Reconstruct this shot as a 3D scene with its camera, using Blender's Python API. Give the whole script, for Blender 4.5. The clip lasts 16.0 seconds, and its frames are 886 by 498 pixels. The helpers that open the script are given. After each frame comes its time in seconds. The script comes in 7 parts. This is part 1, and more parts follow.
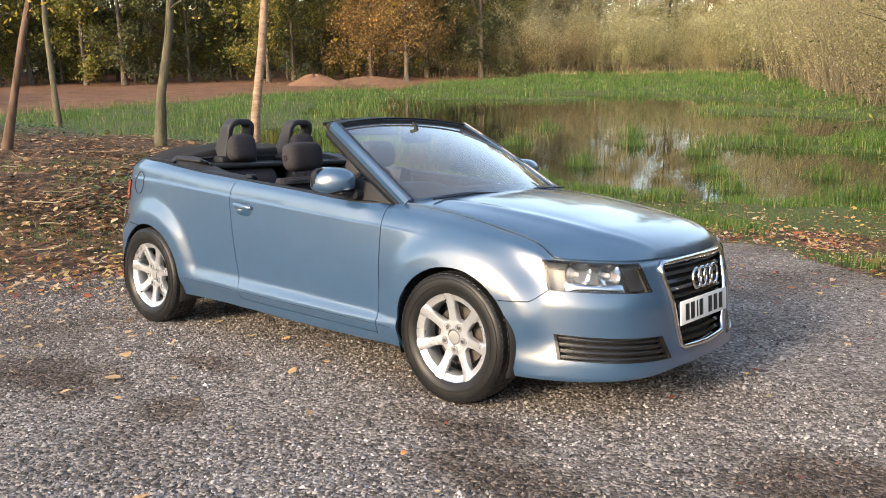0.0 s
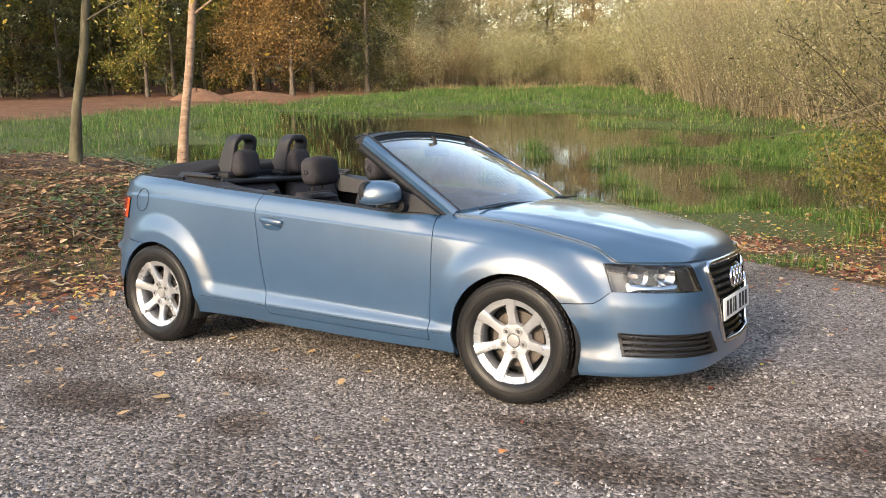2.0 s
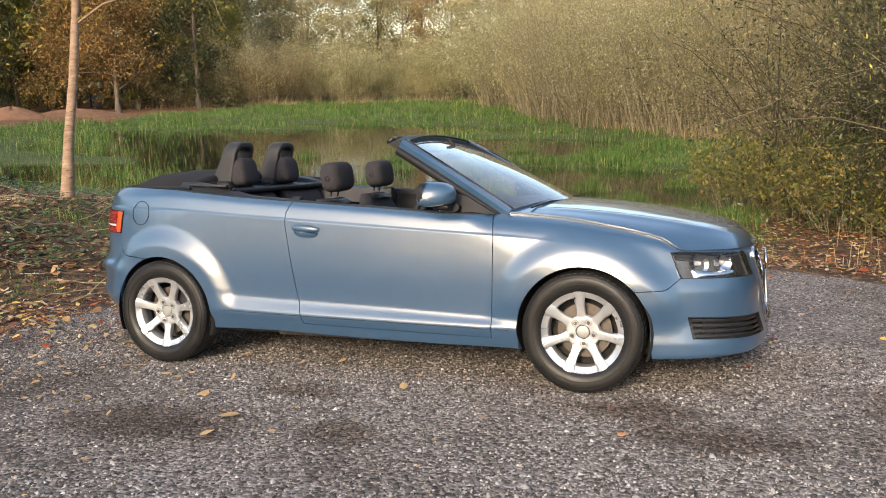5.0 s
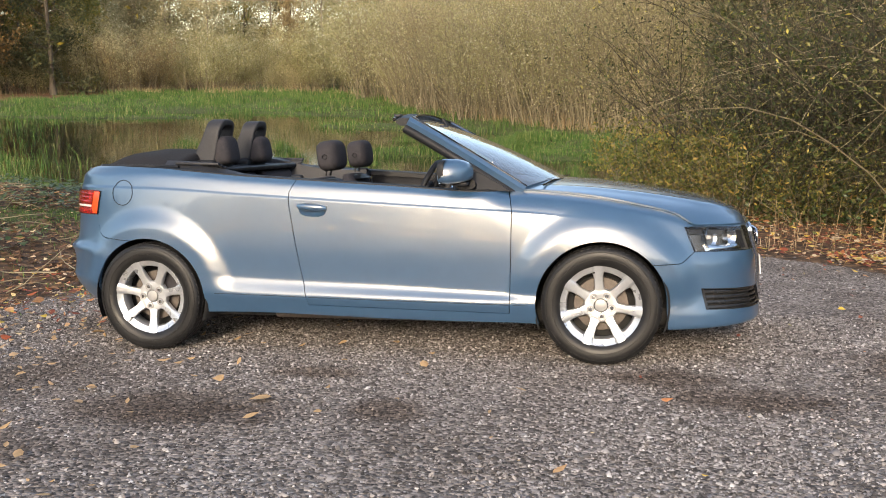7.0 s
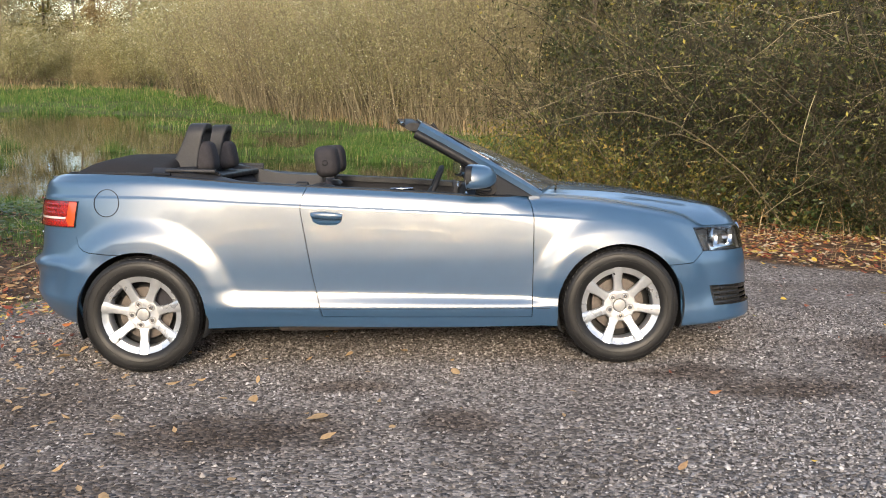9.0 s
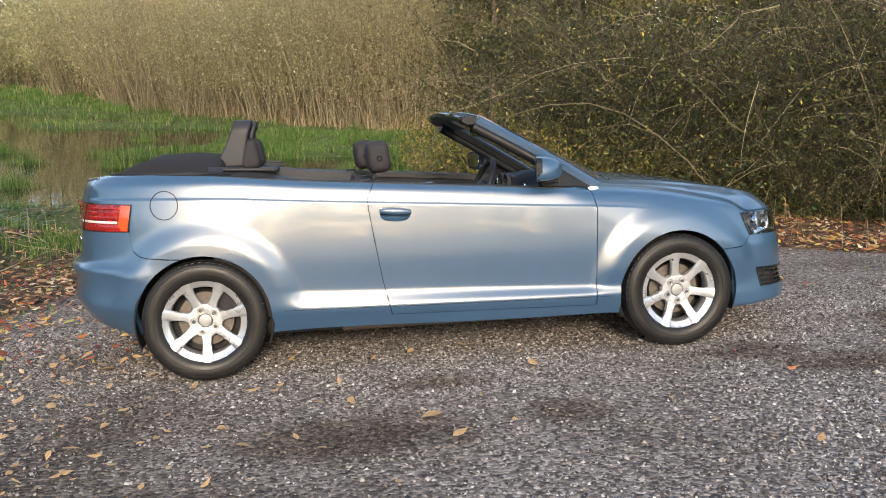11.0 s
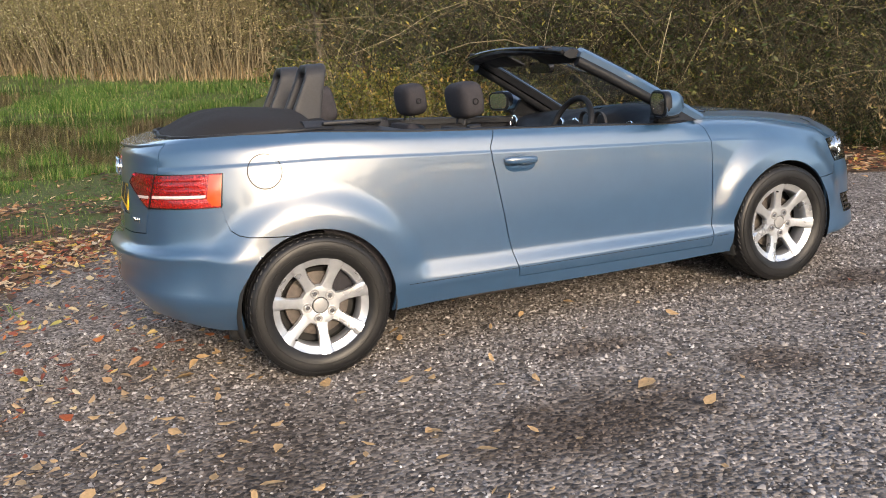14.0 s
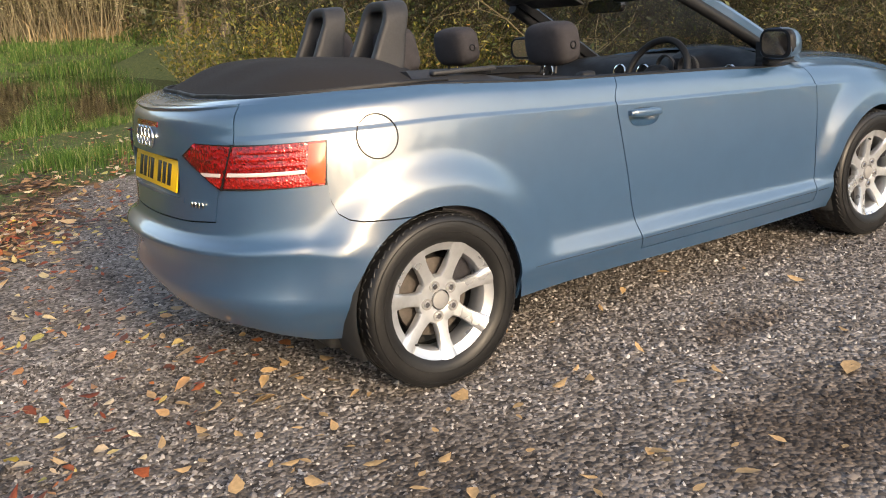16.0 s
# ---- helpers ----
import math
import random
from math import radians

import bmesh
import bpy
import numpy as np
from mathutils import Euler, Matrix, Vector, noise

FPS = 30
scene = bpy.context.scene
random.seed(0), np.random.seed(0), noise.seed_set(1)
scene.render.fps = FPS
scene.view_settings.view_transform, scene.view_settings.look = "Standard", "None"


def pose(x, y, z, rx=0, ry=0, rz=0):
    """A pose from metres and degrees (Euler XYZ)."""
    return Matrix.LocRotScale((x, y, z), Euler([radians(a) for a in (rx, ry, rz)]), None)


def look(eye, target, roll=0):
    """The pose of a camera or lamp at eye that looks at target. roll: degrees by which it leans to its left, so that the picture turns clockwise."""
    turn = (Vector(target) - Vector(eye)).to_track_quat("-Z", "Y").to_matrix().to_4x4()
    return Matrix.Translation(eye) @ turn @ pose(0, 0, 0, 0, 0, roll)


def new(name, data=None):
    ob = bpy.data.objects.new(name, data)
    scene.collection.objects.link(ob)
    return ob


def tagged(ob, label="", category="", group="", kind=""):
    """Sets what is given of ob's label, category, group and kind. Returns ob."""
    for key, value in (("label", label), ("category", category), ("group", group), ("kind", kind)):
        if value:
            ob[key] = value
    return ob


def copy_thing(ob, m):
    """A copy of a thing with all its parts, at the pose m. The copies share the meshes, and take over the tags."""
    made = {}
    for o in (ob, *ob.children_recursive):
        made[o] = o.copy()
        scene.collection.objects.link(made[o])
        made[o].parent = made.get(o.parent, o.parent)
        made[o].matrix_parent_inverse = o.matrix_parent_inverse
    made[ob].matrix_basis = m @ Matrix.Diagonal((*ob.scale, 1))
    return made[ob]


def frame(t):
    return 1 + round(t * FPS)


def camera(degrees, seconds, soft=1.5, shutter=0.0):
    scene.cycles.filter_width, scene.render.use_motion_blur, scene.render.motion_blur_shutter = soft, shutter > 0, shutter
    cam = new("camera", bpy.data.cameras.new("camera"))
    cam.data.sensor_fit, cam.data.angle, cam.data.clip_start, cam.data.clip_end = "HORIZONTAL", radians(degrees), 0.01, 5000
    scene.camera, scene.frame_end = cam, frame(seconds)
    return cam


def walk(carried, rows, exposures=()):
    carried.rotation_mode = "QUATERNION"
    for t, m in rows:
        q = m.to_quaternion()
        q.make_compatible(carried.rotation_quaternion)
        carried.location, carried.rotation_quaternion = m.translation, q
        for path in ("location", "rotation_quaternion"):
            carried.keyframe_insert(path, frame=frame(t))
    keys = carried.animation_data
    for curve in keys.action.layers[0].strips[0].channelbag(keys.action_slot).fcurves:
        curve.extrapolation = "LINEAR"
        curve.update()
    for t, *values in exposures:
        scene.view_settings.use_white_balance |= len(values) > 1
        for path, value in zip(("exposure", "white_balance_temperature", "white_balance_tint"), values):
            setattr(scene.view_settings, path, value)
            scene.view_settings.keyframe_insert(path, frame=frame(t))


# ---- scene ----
cam = camera(54.6, 16.0, 1.0)
# The car park falls towards the pond: this turns the car's own level frame into the world's.
SLOPE = Vector((math.tan(radians(2.2)), math.tan(radians(-4.8)), 1.0)).rotation_difference(Vector((0, 0, 1))).to_matrix().to_4x4()
PATH = [
    (0, (5.086, -3.889, 1.307), (3.813, -2.373, 1.023), 0.4),
    (0.5, (4.890, -4.000, 1.283), (3.672, -2.434, 1.026), -0.5),
    (1, (4.735, -4.113, 1.301), (3.539, -2.525, 1.085), 0.1),
    (1.5, (4.610, -4.295, 1.284), (3.484, -2.659, 1.051), 0.4),
    (2, (4.484, -4.525, 1.300), (3.433, -2.842, 1.049), -0.1),
    (2.5, (4.344, -4.612, 1.274), (3.369, -2.881, 1.045), -0.7),
    (3, (4.139, -4.706, 1.278), (3.224, -2.943, 1.046), -1.3),
    (3.5, (3.969, -4.807, 1.264), (3.139, -3.003, 1.030), -0.8),
    (4, (3.760, -4.982, 1.270), (3.004, -3.145, 1.035), -1.2),
    (4.2, (3.702, -5.028, 1.271), (2.952, -3.188, 1.038), -1.3),
    (6.3, (2.924, -5.250, 1.174), (2.452, -3.320, 0.949), -0.5),
    (6.5, (2.855, -5.304, 1.189), (2.424, -3.366, 0.948), -0.4),
    (7, (2.651, -5.331, 1.174), (2.257, -3.386, 0.930), -0.9),
    (7.5, (2.391, -5.334, 1.196), (2.059, -3.376, 0.960), -1.2),
    (8, (2.110, -5.373, 1.190), (1.916, -3.396, 0.958), -1.2),
    (8.2, (1.981, -5.404, 1.201), (1.833, -3.424, 0.959), -1.4),
    (10.3, (0.955, -5.370, 1.245), (1.179, -3.399, 0.988), -0.2),
    (10.5, (0.845, -5.380, 1.251), (1.080, -3.412, 0.987), -0.6),
    (11, (0.563, -5.311, 1.242), (0.865, -3.352, 0.971), -2.0),
    (11.5, (0.326, -5.244, 1.260), (0.723, -3.301, 0.996), -2.5),
    (12, (0.028, -5.221, 1.271), (0.542, -3.306, 1.004), -3.8),
    (12.5, (-0.191, -5.082, 1.262), (0.418, -3.206, 0.927), -3.9),
    (13, (-0.405, -4.835, 1.277), (0.230, -2.969, 0.936), -4.9),
    (13.5, (-0.636, -4.621, 1.266), (0.062, -2.784, 0.892), -4.0),
    (14, (-0.850, -4.361, 1.292), (-0.112, -2.549, 0.874), -4.5),
    (14.5, (-0.962, -4.042, 1.291), (-0.242, -2.212, 0.927), -4.3),
    (15, (-1.125, -3.802, 1.286), (-0.263, -2.052, 0.846), -3.3),
    (15.5, (-1.342, -3.546, 1.308), (-0.324, -1.906, 0.785), -4.0),
    (16, (-1.483, -3.261, 1.298), (-0.469, -1.623, 0.760), -5.3),
]
walk(cam, [(t, SLOPE @ look(eye, target, roll)) for t, eye, target, roll in PATH], [(0.0, 0.86, 7400, 12), (2.0, 0.78, 7400, 12), (3.5, 0.69, 7350, 12), (4.0, 0.52, 7300, 12), (6.5, 0.54, 7100, 12), (11.0, 0.48, 6800, 10), (14.5, 0.54, 7200, 13), (16.0, 0.56, 7650, 12)])

# ---- light ----
SUN_AZ, SUN_EL = 268.0, 23.0      # degrees from +x towards +y; above the horizon
world = bpy.data.worlds.new("sky")
scene.world = world
world.use_nodes = True
wn, wl = world.node_tree.nodes, world.node_tree.links
sky = wn.new("ShaderNodeTexSky")
sky.sky_type = "NISHITA"
sky.sun_disc = False
sky.sun_elevation = radians(SUN_EL)
sky.sun_rotation = radians(90.0 - SUN_AZ)
sky.air_density, sky.dust_density, sky.ozone_density = 1.0, 2.0, 1.0
wl.new(sky.outputs[0], wn["Background"].inputs[0])
wn["Background"].inputs[1].default_value = 0.29
sun_dir = Vector((math.cos(radians(SUN_AZ)) * math.cos(radians(SUN_EL)), math.sin(radians(SUN_AZ)) * math.cos(radians(SUN_EL)), math.sin(radians(SUN_EL))))
sun = new("sun", bpy.data.lights.new("sun", "SUN"))
sun.data.energy, sun.data.angle, sun.data.color = 2.7, radians(11.0), (1.0, 0.86, 0.68)
sun.matrix_world = look(sun_dir * 60, (0, 0, 0))

# ---- materials ----
def material(name, color, rough=0.6, metal=0.0, coat=0.0, spec=0.5):
    m = bpy.data.materials.new(name)
    m.use_nodes = True
    b = m.node_tree.nodes["Principled BSDF"]
    b.inputs["Base Color"].default_value = (*color, 1)
    b.inputs["Roughness"].default_value = rough
    b.inputs["Metallic"].default_value = metal
    b.inputs["Coat Weight"].default_value = coat
    b.inputs["Coat Roughness"].default_value = 0.03
    b.inputs["Specular IOR Level"].default_value = spec
    return m


def bsdf(m):
    return m.node_tree.nodes["Principled BSDF"]


def node(m, kind, **inputs):
    n = m.node_tree.nodes.new(kind)
    for key, value in inputs.items():
        n.inputs[key.replace("_", " ")].default_value = value
    return n


def link(m, a, b):
    m.node_tree.links.new(a, b)


def ramp(m, source, stops, mode="LINEAR"):
    n = m.node_tree.nodes.new("ShaderNodeValToRGB")
    n.color_ramp.interpolation = mode
    while len(n.color_ramp.elements) < len(stops):
        n.color_ramp.elements.new(0.5)
    for e, (p, c) in zip(n.color_ramp.elements, stops):
        e.position, e.color = p, (*c, 1)
    link(m, source, n.inputs[0])
    return n.outputs[0]


def mix(m, fac, a, b, how="MIX"):
    n = m.node_tree.nodes.new("ShaderNodeMix")
    n.data_type, n.blend_type = "RGBA", how
    for sock, v in ((n.inputs[0], fac), (n.inputs[6], a), (n.inputs[7], b)):
        if hasattr(v, "is_linked"):
            link(m, v, sock)
        elif isinstance(v, (int, float)):
            sock.default_value = v
        else:
            sock.default_value = (*v, 1)
    return n.outputs[2]


def math_node(m, op, a, b=0.0):
    n = m.node_tree.nodes.new("ShaderNodeMath")
    n.operation = op
    for sock, v in zip(n.inputs, (a, b)):
        if hasattr(v, "is_linked"):
            link(m, v, sock)
        else:
            sock.default_value = v
    return n.outputs[0]


def coords(m):
    return m.node_tree.nodes.new("ShaderNodeTexCoord").outputs["Object"]


def noise_tex(m, scale, detail=4.0, rough=0.55, vec=None):
    n = node(m, "ShaderNodeTexNoise", Scale=scale, Detail=detail, Roughness=rough)
    link(m, vec or coords(m), n.inputs["Vector"])
    return n.outputs["Fac"]


def bump(m, height, strength, distance=0.01, base=None):
    n = node(m, "ShaderNodeBump", Strength=strength, Distance=distance)
    link(m, height, n.inputs["Height"])
    if base:
        link(m, base, n.inputs["Normal"])
    link(m, n.outputs[0], bsdf(m).inputs["Normal"])
    return n.outputs[0]


def worn(name, color, rough=0.6, metal=0.0, scale=30.0, vary=0.25, relief=0.15, depth=0.002, coat=0.0, rvary=0.1):
    """A plain material with two scales of uneven tone and a fine relief."""
    m = material(name, color, rough, metal, coat)
    f, g = noise_tex(m, scale, 5), noise_tex(m, scale * 0.12, 3)
    both = math_node(m, "ADD", math_node(m, "MULTIPLY", f, 0.5), math_node(m, "MULTIPLY", g, 0.5))
    lo, hi = [c * (1 - vary) for c in color], [min(1, c * (1 + vary)) for c in color]
    link(m, ramp(m, both, [(0.3, lo), (0.7, hi)]), bsdf(m).inputs["Base Color"])
    r = ramp(m, g, [(0.3, [max(0.02, rough - rvary)] * 3), (0.7, [min(1, rough + rvary)] * 3)])
    link(m, r, bsdf(m).inputs["Roughness"])
    if relief:
        bump(m, f, relief, depth)
    return m


def island_mat(name, stops, rough=0.6, trans=0.0, spec=0.3, grain=0.0):
    """Each loose piece of the mesh takes its own colour from the stops."""
    m = material(name, stops[0][1], rough, spec=spec)
    geo = m.node_tree.nodes.new("ShaderNodeNewGeometry")
    c = ramp(m, geo.outputs["Random Per Island"], stops)
    if grain:
        f = noise_tex(m, grain, 4)
        c = mix(m, 0.6, c, ramp(m, f, [(0.3, (0.45,) * 3), (0.7, (1.0,) * 3)]), "MULTIPLY")
    big = noise_tex(m, 0.35, 2)
    c = mix(m, 0.5, c, ramp(m, big, [(0.35, (0.62, 0.62, 0.62)), (0.65, (1.0, 1.0, 1.0))]), "MULTIPLY")
    link(m, c, bsdf(m).inputs["Base Color"])
    if trans:
        t = m.node_tree.nodes.new("ShaderNodeBsdfTranslucent")
        link(m, c, t.inputs[0])
        s = m.node_tree.nodes.new("ShaderNodeMixShader")
        s.inputs[0].default_value = trans
        link(m, bsdf(m).outputs[0], s.inputs[1])
        link(m, t.outputs[0], s.inputs[2])
        link(m, s.outputs[0], m.node_tree.nodes["Material Output"].inputs[0])
    return m


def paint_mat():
    """Blue base, pale metal flakes in it, clear lacquer over it; a warm sheen is tinted into its highlights."""
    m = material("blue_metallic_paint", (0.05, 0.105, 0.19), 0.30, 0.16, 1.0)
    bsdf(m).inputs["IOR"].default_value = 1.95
    # warm tint: the low sun's cream sheen is put into the highlight colour
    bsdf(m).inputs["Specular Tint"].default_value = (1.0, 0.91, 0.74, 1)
    bsdf(m).inputs["Coat IOR"].default_value = 1.55
    bsdf(m).inputs["Coat Roughness"].default_value = 0.05
    c = ramp(m, noise_tex(m, 9.0, 5, 0.6), [(0.3, (0.027, 0.072, 0.143)), (0.7, (0.031, 0.080, 0.156))])
    link(m, c, bsdf(m).inputs["Base Color"])
    return m


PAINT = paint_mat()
TRIM = worn("black_plastic", (0.0095, 0.0105, 0.013), 0.55, 0, 90, 0.3, 0.2, 0.0006)
GLOSSBLACK = worn("gloss_black", (0.012, 0.012, 0.013), 0.18, 0, 40, 0.2, 0, 0)
INNER = worn("dark_cavity", (0.012, 0.012, 0.012), 0.85, 0, 20, 0.3, 0.1)
FABRIC = worn("black_seat_cloth", (0.029, 0.0275, 0.032), 0.9, 0, 420, 0.45, 0.5, 0.0015)
ROOFCLOTH = worn("black_roof_cloth", (0.016, 0.015, 0.016), 0.95, 0, 600, 0.4, 0.5, 0.001)
GREYTRIM = worn("grey_plastic", (0.026, 0.027, 0.031), 0.55, 0, 120, 0.25, 0.2, 0.0006)
for m_ in (TRIM, GREYTRIM, FABRIC, ROOFCLOTH):
    bsdf(m_).inputs["Specular IOR Level"].default_value = 0.25
RUBBER = worn("tyre_rubber", (0.009, 0.009, 0.0095), 0.46, 0, 60, 0.4, 0.25, 0.001)
bsdf(RUBBER).inputs["Specular IOR Level"].default_value = 0.32
ALLOY = worn("silver_alloy", (0.51, 0.53, 0.555), 0.33, 0.70, 50, 0.12, 0.05, 0.0004, 0.5)
SATIN = worn("dark_lamp_housing", (0.075, 0.078, 0.082), 0.30, 0.3, 60, 0.2, 0.0)
CAPGREY = worn("grey_hub_cap", (0.30, 0.30, 0.30), 0.35, 0.5, 60, 0.1, 0.0)
CHROME = worn("chrome", (0.80, 0.80, 0.80), 0.12, 1.0, 60, 0.08, 0.0)
STEEL = worn("brake_steel", (0.10, 0.085, 0.075), 0.55, 0.7, 60, 0.35, 0.2)
PLATE_W = worn("white_plate", (0.75, 0.75, 0.73), 0.35, 0, 40, 0.06, 0.0)
PLATE_Y = worn("yellow_plate", (0.80, 0.48, 0.02), 0.35, 0, 40, 0.06, 0.0)
INK = worn("black_ink", (0.012, 0.012, 0.012), 0.5, 0, 40, 0.2, 0.0)
def lens_mat(name, color, metal, cell):
    """A moulded plastic lens: small facets that catch the light."""
    m = material(name, color, 0.16, metal, 1.0)
    v = node(m, "ShaderNodeTexVoronoi", Scale=cell)
    link(m, coords(m), v.inputs["Vector"])
    tone = ramp(m, v.outputs["Color"], [(0.1, [c * 0.45 for c in color]), (0.9, [min(1, c * 1.35) for c in color])])
    link(m, tone, bsdf(m).inputs["Base Color"])
    bump(m, v.outputs["Distance"], 0.55, 0.006)
    return m


REDLENS = lens_mat("red_lens", (0.25, 0.004, 0.005), 0.35, 90.0)
REDBRIGHT = lens_mat("bright_red_lens", (0.40, 0.011, 0.008), 0.45, 130.0)
AMBER = worn("orange_lens", (0.52, 0.060, 0.014), 0.15, 0, 60, 0.2, 0.0, 0, 1.0)
LENSWHITE = worn("clear_reversing_lens", (0.65, 0.58, 0.55), 0.15, 0.2, 60, 0.2, 0.0, 0, 1.0)


def glass_mat(name, tint, mixin=0.10, rough=0.0, veil=0.0):
    m = bpy.data.materials.new(name)
    m.use_nodes = True
    nt = m.node_tree
    nt.nodes.remove(nt.nodes["Principled BSDF"])
    out = nt.nodes["Material Output"]
    t = nt.nodes.new("ShaderNodeBsdfTransparent")
    t.inputs[0].default_value = (*tint, 1)
    g = nt.nodes.new("ShaderNodeBsdfGlossy")
    g.inputs["Roughness"].default_value = rough
    w = nt.nodes.new("ShaderNodeLayerWeight")
    w.inputs[0].default_value = 0.5
    f = nt.nodes.new("ShaderNodeMath")
    f.operation = "POWER"
    f.inputs[1].default_value = 4.0
    nt.links.new(w.outputs["Facing"], f.inputs[0])
    add = nt.nodes.new("ShaderNodeMath")
    add.operation = "ADD"
    add.inputs[1].default_value = mixin
    s = nt.nodes.new("ShaderNodeMixShader")
    nt.links.new(f.outputs[0], add.inputs[0])
    nt.links.new(add.outputs[0], s.inputs[0])
    nt.links.new(t.outputs[0], s.inputs[1])
    nt.links.new(g.outputs[0], s.inputs[2])
    # an even pale blue-white diffuse layer mixed over the whole glass
    d = nt.nodes.new("ShaderNodeBsdfDiffuse")
    d.inputs[0].default_value = (0.75, 0.78, 0.80, 1)
    s2 = nt.nodes.new("ShaderNodeMixShader")
    s2.inputs[0].default_value = veil
    nt.links.new(s.outputs[0], s2.inputs[1])
    nt.links.new(d.outputs[0], s2.inputs[2])
    nt.links.new(s2.outputs[0], out.inputs[0])
    return m


GLASS = glass_mat("windscreen_glass", (0.94, 0.96, 0.96), 0.15, 0.02, 0.05)
LENS = glass_mat("headlamp_glass", (0.92, 0.94, 0.95), 0.04, 0.01)


# ---- mesh helpers ----
def mesh_from(name, verts, faces, smooth=True):
    me = bpy.data.meshes.new(name)
    me.from_pydata([tuple(v) for v in verts], [], faces)
    if smooth:
        me.polygons.foreach_set("use_smooth", [True] * len(me.polygons))
    me.update()
    return me


def soup(name, verts, size, mat, smooth=False, faces=None):
    """A mesh of many loose pieces with the same count of corners: verts is (n, size, 3)."""
    v = np.asarray(verts, dtype=np.float32)
    n = v.shape[0]
    if faces is None:
        faces = [list(range(size))]
    f = np.asarray(faces, dtype=np.int32)
    k = f.shape[1]
    loops = (f[None] + (np.arange(n, dtype=np.int32) * size)[:, None, None]).reshape(-1)
    me = bpy.data.meshes.new(name)
    me.vertices.add(n * size)
    me.vertices.foreach_set("co", v.reshape(-1))
    me.loops.add(len(loops))
    me.loops.foreach_set("vertex_index", loops)
    me.polygons.add(n * len(f))
    me.polygons.foreach_set("loop_start", np.arange(0, len(loops), k, dtype=np.int32))
    if smooth:
        me.polygons.foreach_set("use_smooth", np.ones(n * len(f), dtype=bool))
    me.update(calc_edges=True)
    me.materials.append(mat)
    return me


def part(name, data, mat, parent, label="", m=None):
    """Links a bmesh or mesh as one object under a thing or a part."""
    if isinstance(data, bmesh.types.BMesh):
        me = bpy.data.meshes.new(name)
        data.to_mesh(me)
        data.free()
    else:
        me = data
    if mat and not me.materials:
        me.materials.append(mat)
    ob = new(name, me)
    if parent:
        ob.parent = parent
    if m is not None:
        ob.matrix_basis = m
    if label:
        ob["label"] = label
    return ob


def thing(name, label, category, m=None, group="", kind=""):
    ob = new(name)
    ob.empty_display_size = 0.2
    if m is not None:
        ob.matrix_basis = m
    return tagged(ob, label, category, group, kind)


def smooth_all(bm, angle=35):
    for f in bm.faces:
        f.smooth = True
    for e in bm.edges:
        if len(e.link_faces) == 2 and e.calc_face_angle(0) > radians(angle):
            e.smooth = False
    return bm


def box(size, at=(0, 0, 0), bevel=0.01, seg=2, rot=None, taper=None):
    bm = bmesh.new()
    bmesh.ops.create_cube(bm, size=1.0)
    for v in bm.verts:
        if taper and v.co.z > 0:
            v.co.x *= taper[0]
            v.co.y *= taper[1]
        v.co = Vector((v.co.x * size[0], v.co.y * size[1], v.co.z * size[2]))
    if bevel:
        bmesh.ops.bevel(bm, geom=list(bm.edges), offset=bevel, segments=seg, profile=0.5, affect="EDGES")
    m = Matrix.Translation(at) @ (rot.to_4x4() if rot is not None else Matrix.Identity(4))
    bm.transform(m)
    return smooth_all(bm, 50)


def revolve(profile, steps=48, axis="Y", closed=False):
    """Turns a profile of (radius, height) about an axis."""
    bm = bmesh.new()
    rings = []
    for i in range(steps):
        a = 2 * math.pi * i / steps
        c, s = math.cos(a), math.sin(a)
        ring = []
        for r, h in profile:
            p = (r * c, h, r * s) if axis == "Y" else ((r * c, r * s, h) if axis == "Z" else (h, r * c, r * s))
            ring.append(bm.verts.new(p))
        rings.append(ring)
    n = len(profile)
    for i in range(steps):
        a, b = rings[i], rings[(i + 1) % steps]
        for j in range(n if closed else n - 1):
            k = (j + 1) % n
            bm.faces.new((a[j], a[k], b[k], b[j]))
    bmesh.ops.remove_doubles(bm, verts=list(bm.verts), dist=1e-6)
    bmesh.ops.recalc_face_normals(bm, faces=list(bm.faces))
    return smooth_all(bm, 40)


def tube(points, radius, sides=8, closed=False, caps=True):
    """A round bar along points; radius is one number or one for each point."""
    bm = bmesh.new()
    pts = [Vector(p) for p in points]
    n = len(pts)
    rad = [radius] * n if isinstance(radius, (int, float)) else list(radius)
    rings = []
    up = Vector((0, 0, 1))
    for i, p in enumerate(pts):
        d = (pts[(i + 1) % n] - pts[i - 1]) if closed else (pts[min(i + 1, n - 1)] - pts[max(i - 1, 0)])
        d.normalize()
        if abs(d.dot(up)) > 0.95:
            up = Vector((1, 0, 0)) if abs(d.x) < 0.9 else Vector((0, 1, 0))
        a = d.cross(up).normalized()
        b = a.cross(d).normalized()
        up = b
        rings.append([bm.verts.new(p + (a * math.cos(t) + b * math.sin(t)) * rad[i]) for t in [2 * math.pi * k / sides for k in range(sides)]])
    for i in range(n if closed else n - 1):
        r, q = rings[i], rings[(i + 1) % n]
        for k in range(sides):
            bm.faces.new((r[k], r[(k + 1) % sides], q[(k + 1) % sides], q[k]))
    if caps and not closed:
        bm.faces.new(rings[0][::-1])
        bm.faces.new(rings[-1])
    bmesh.ops.recalc_face_normals(bm, faces=list(bm.faces))
    return smooth_all(bm, 60)


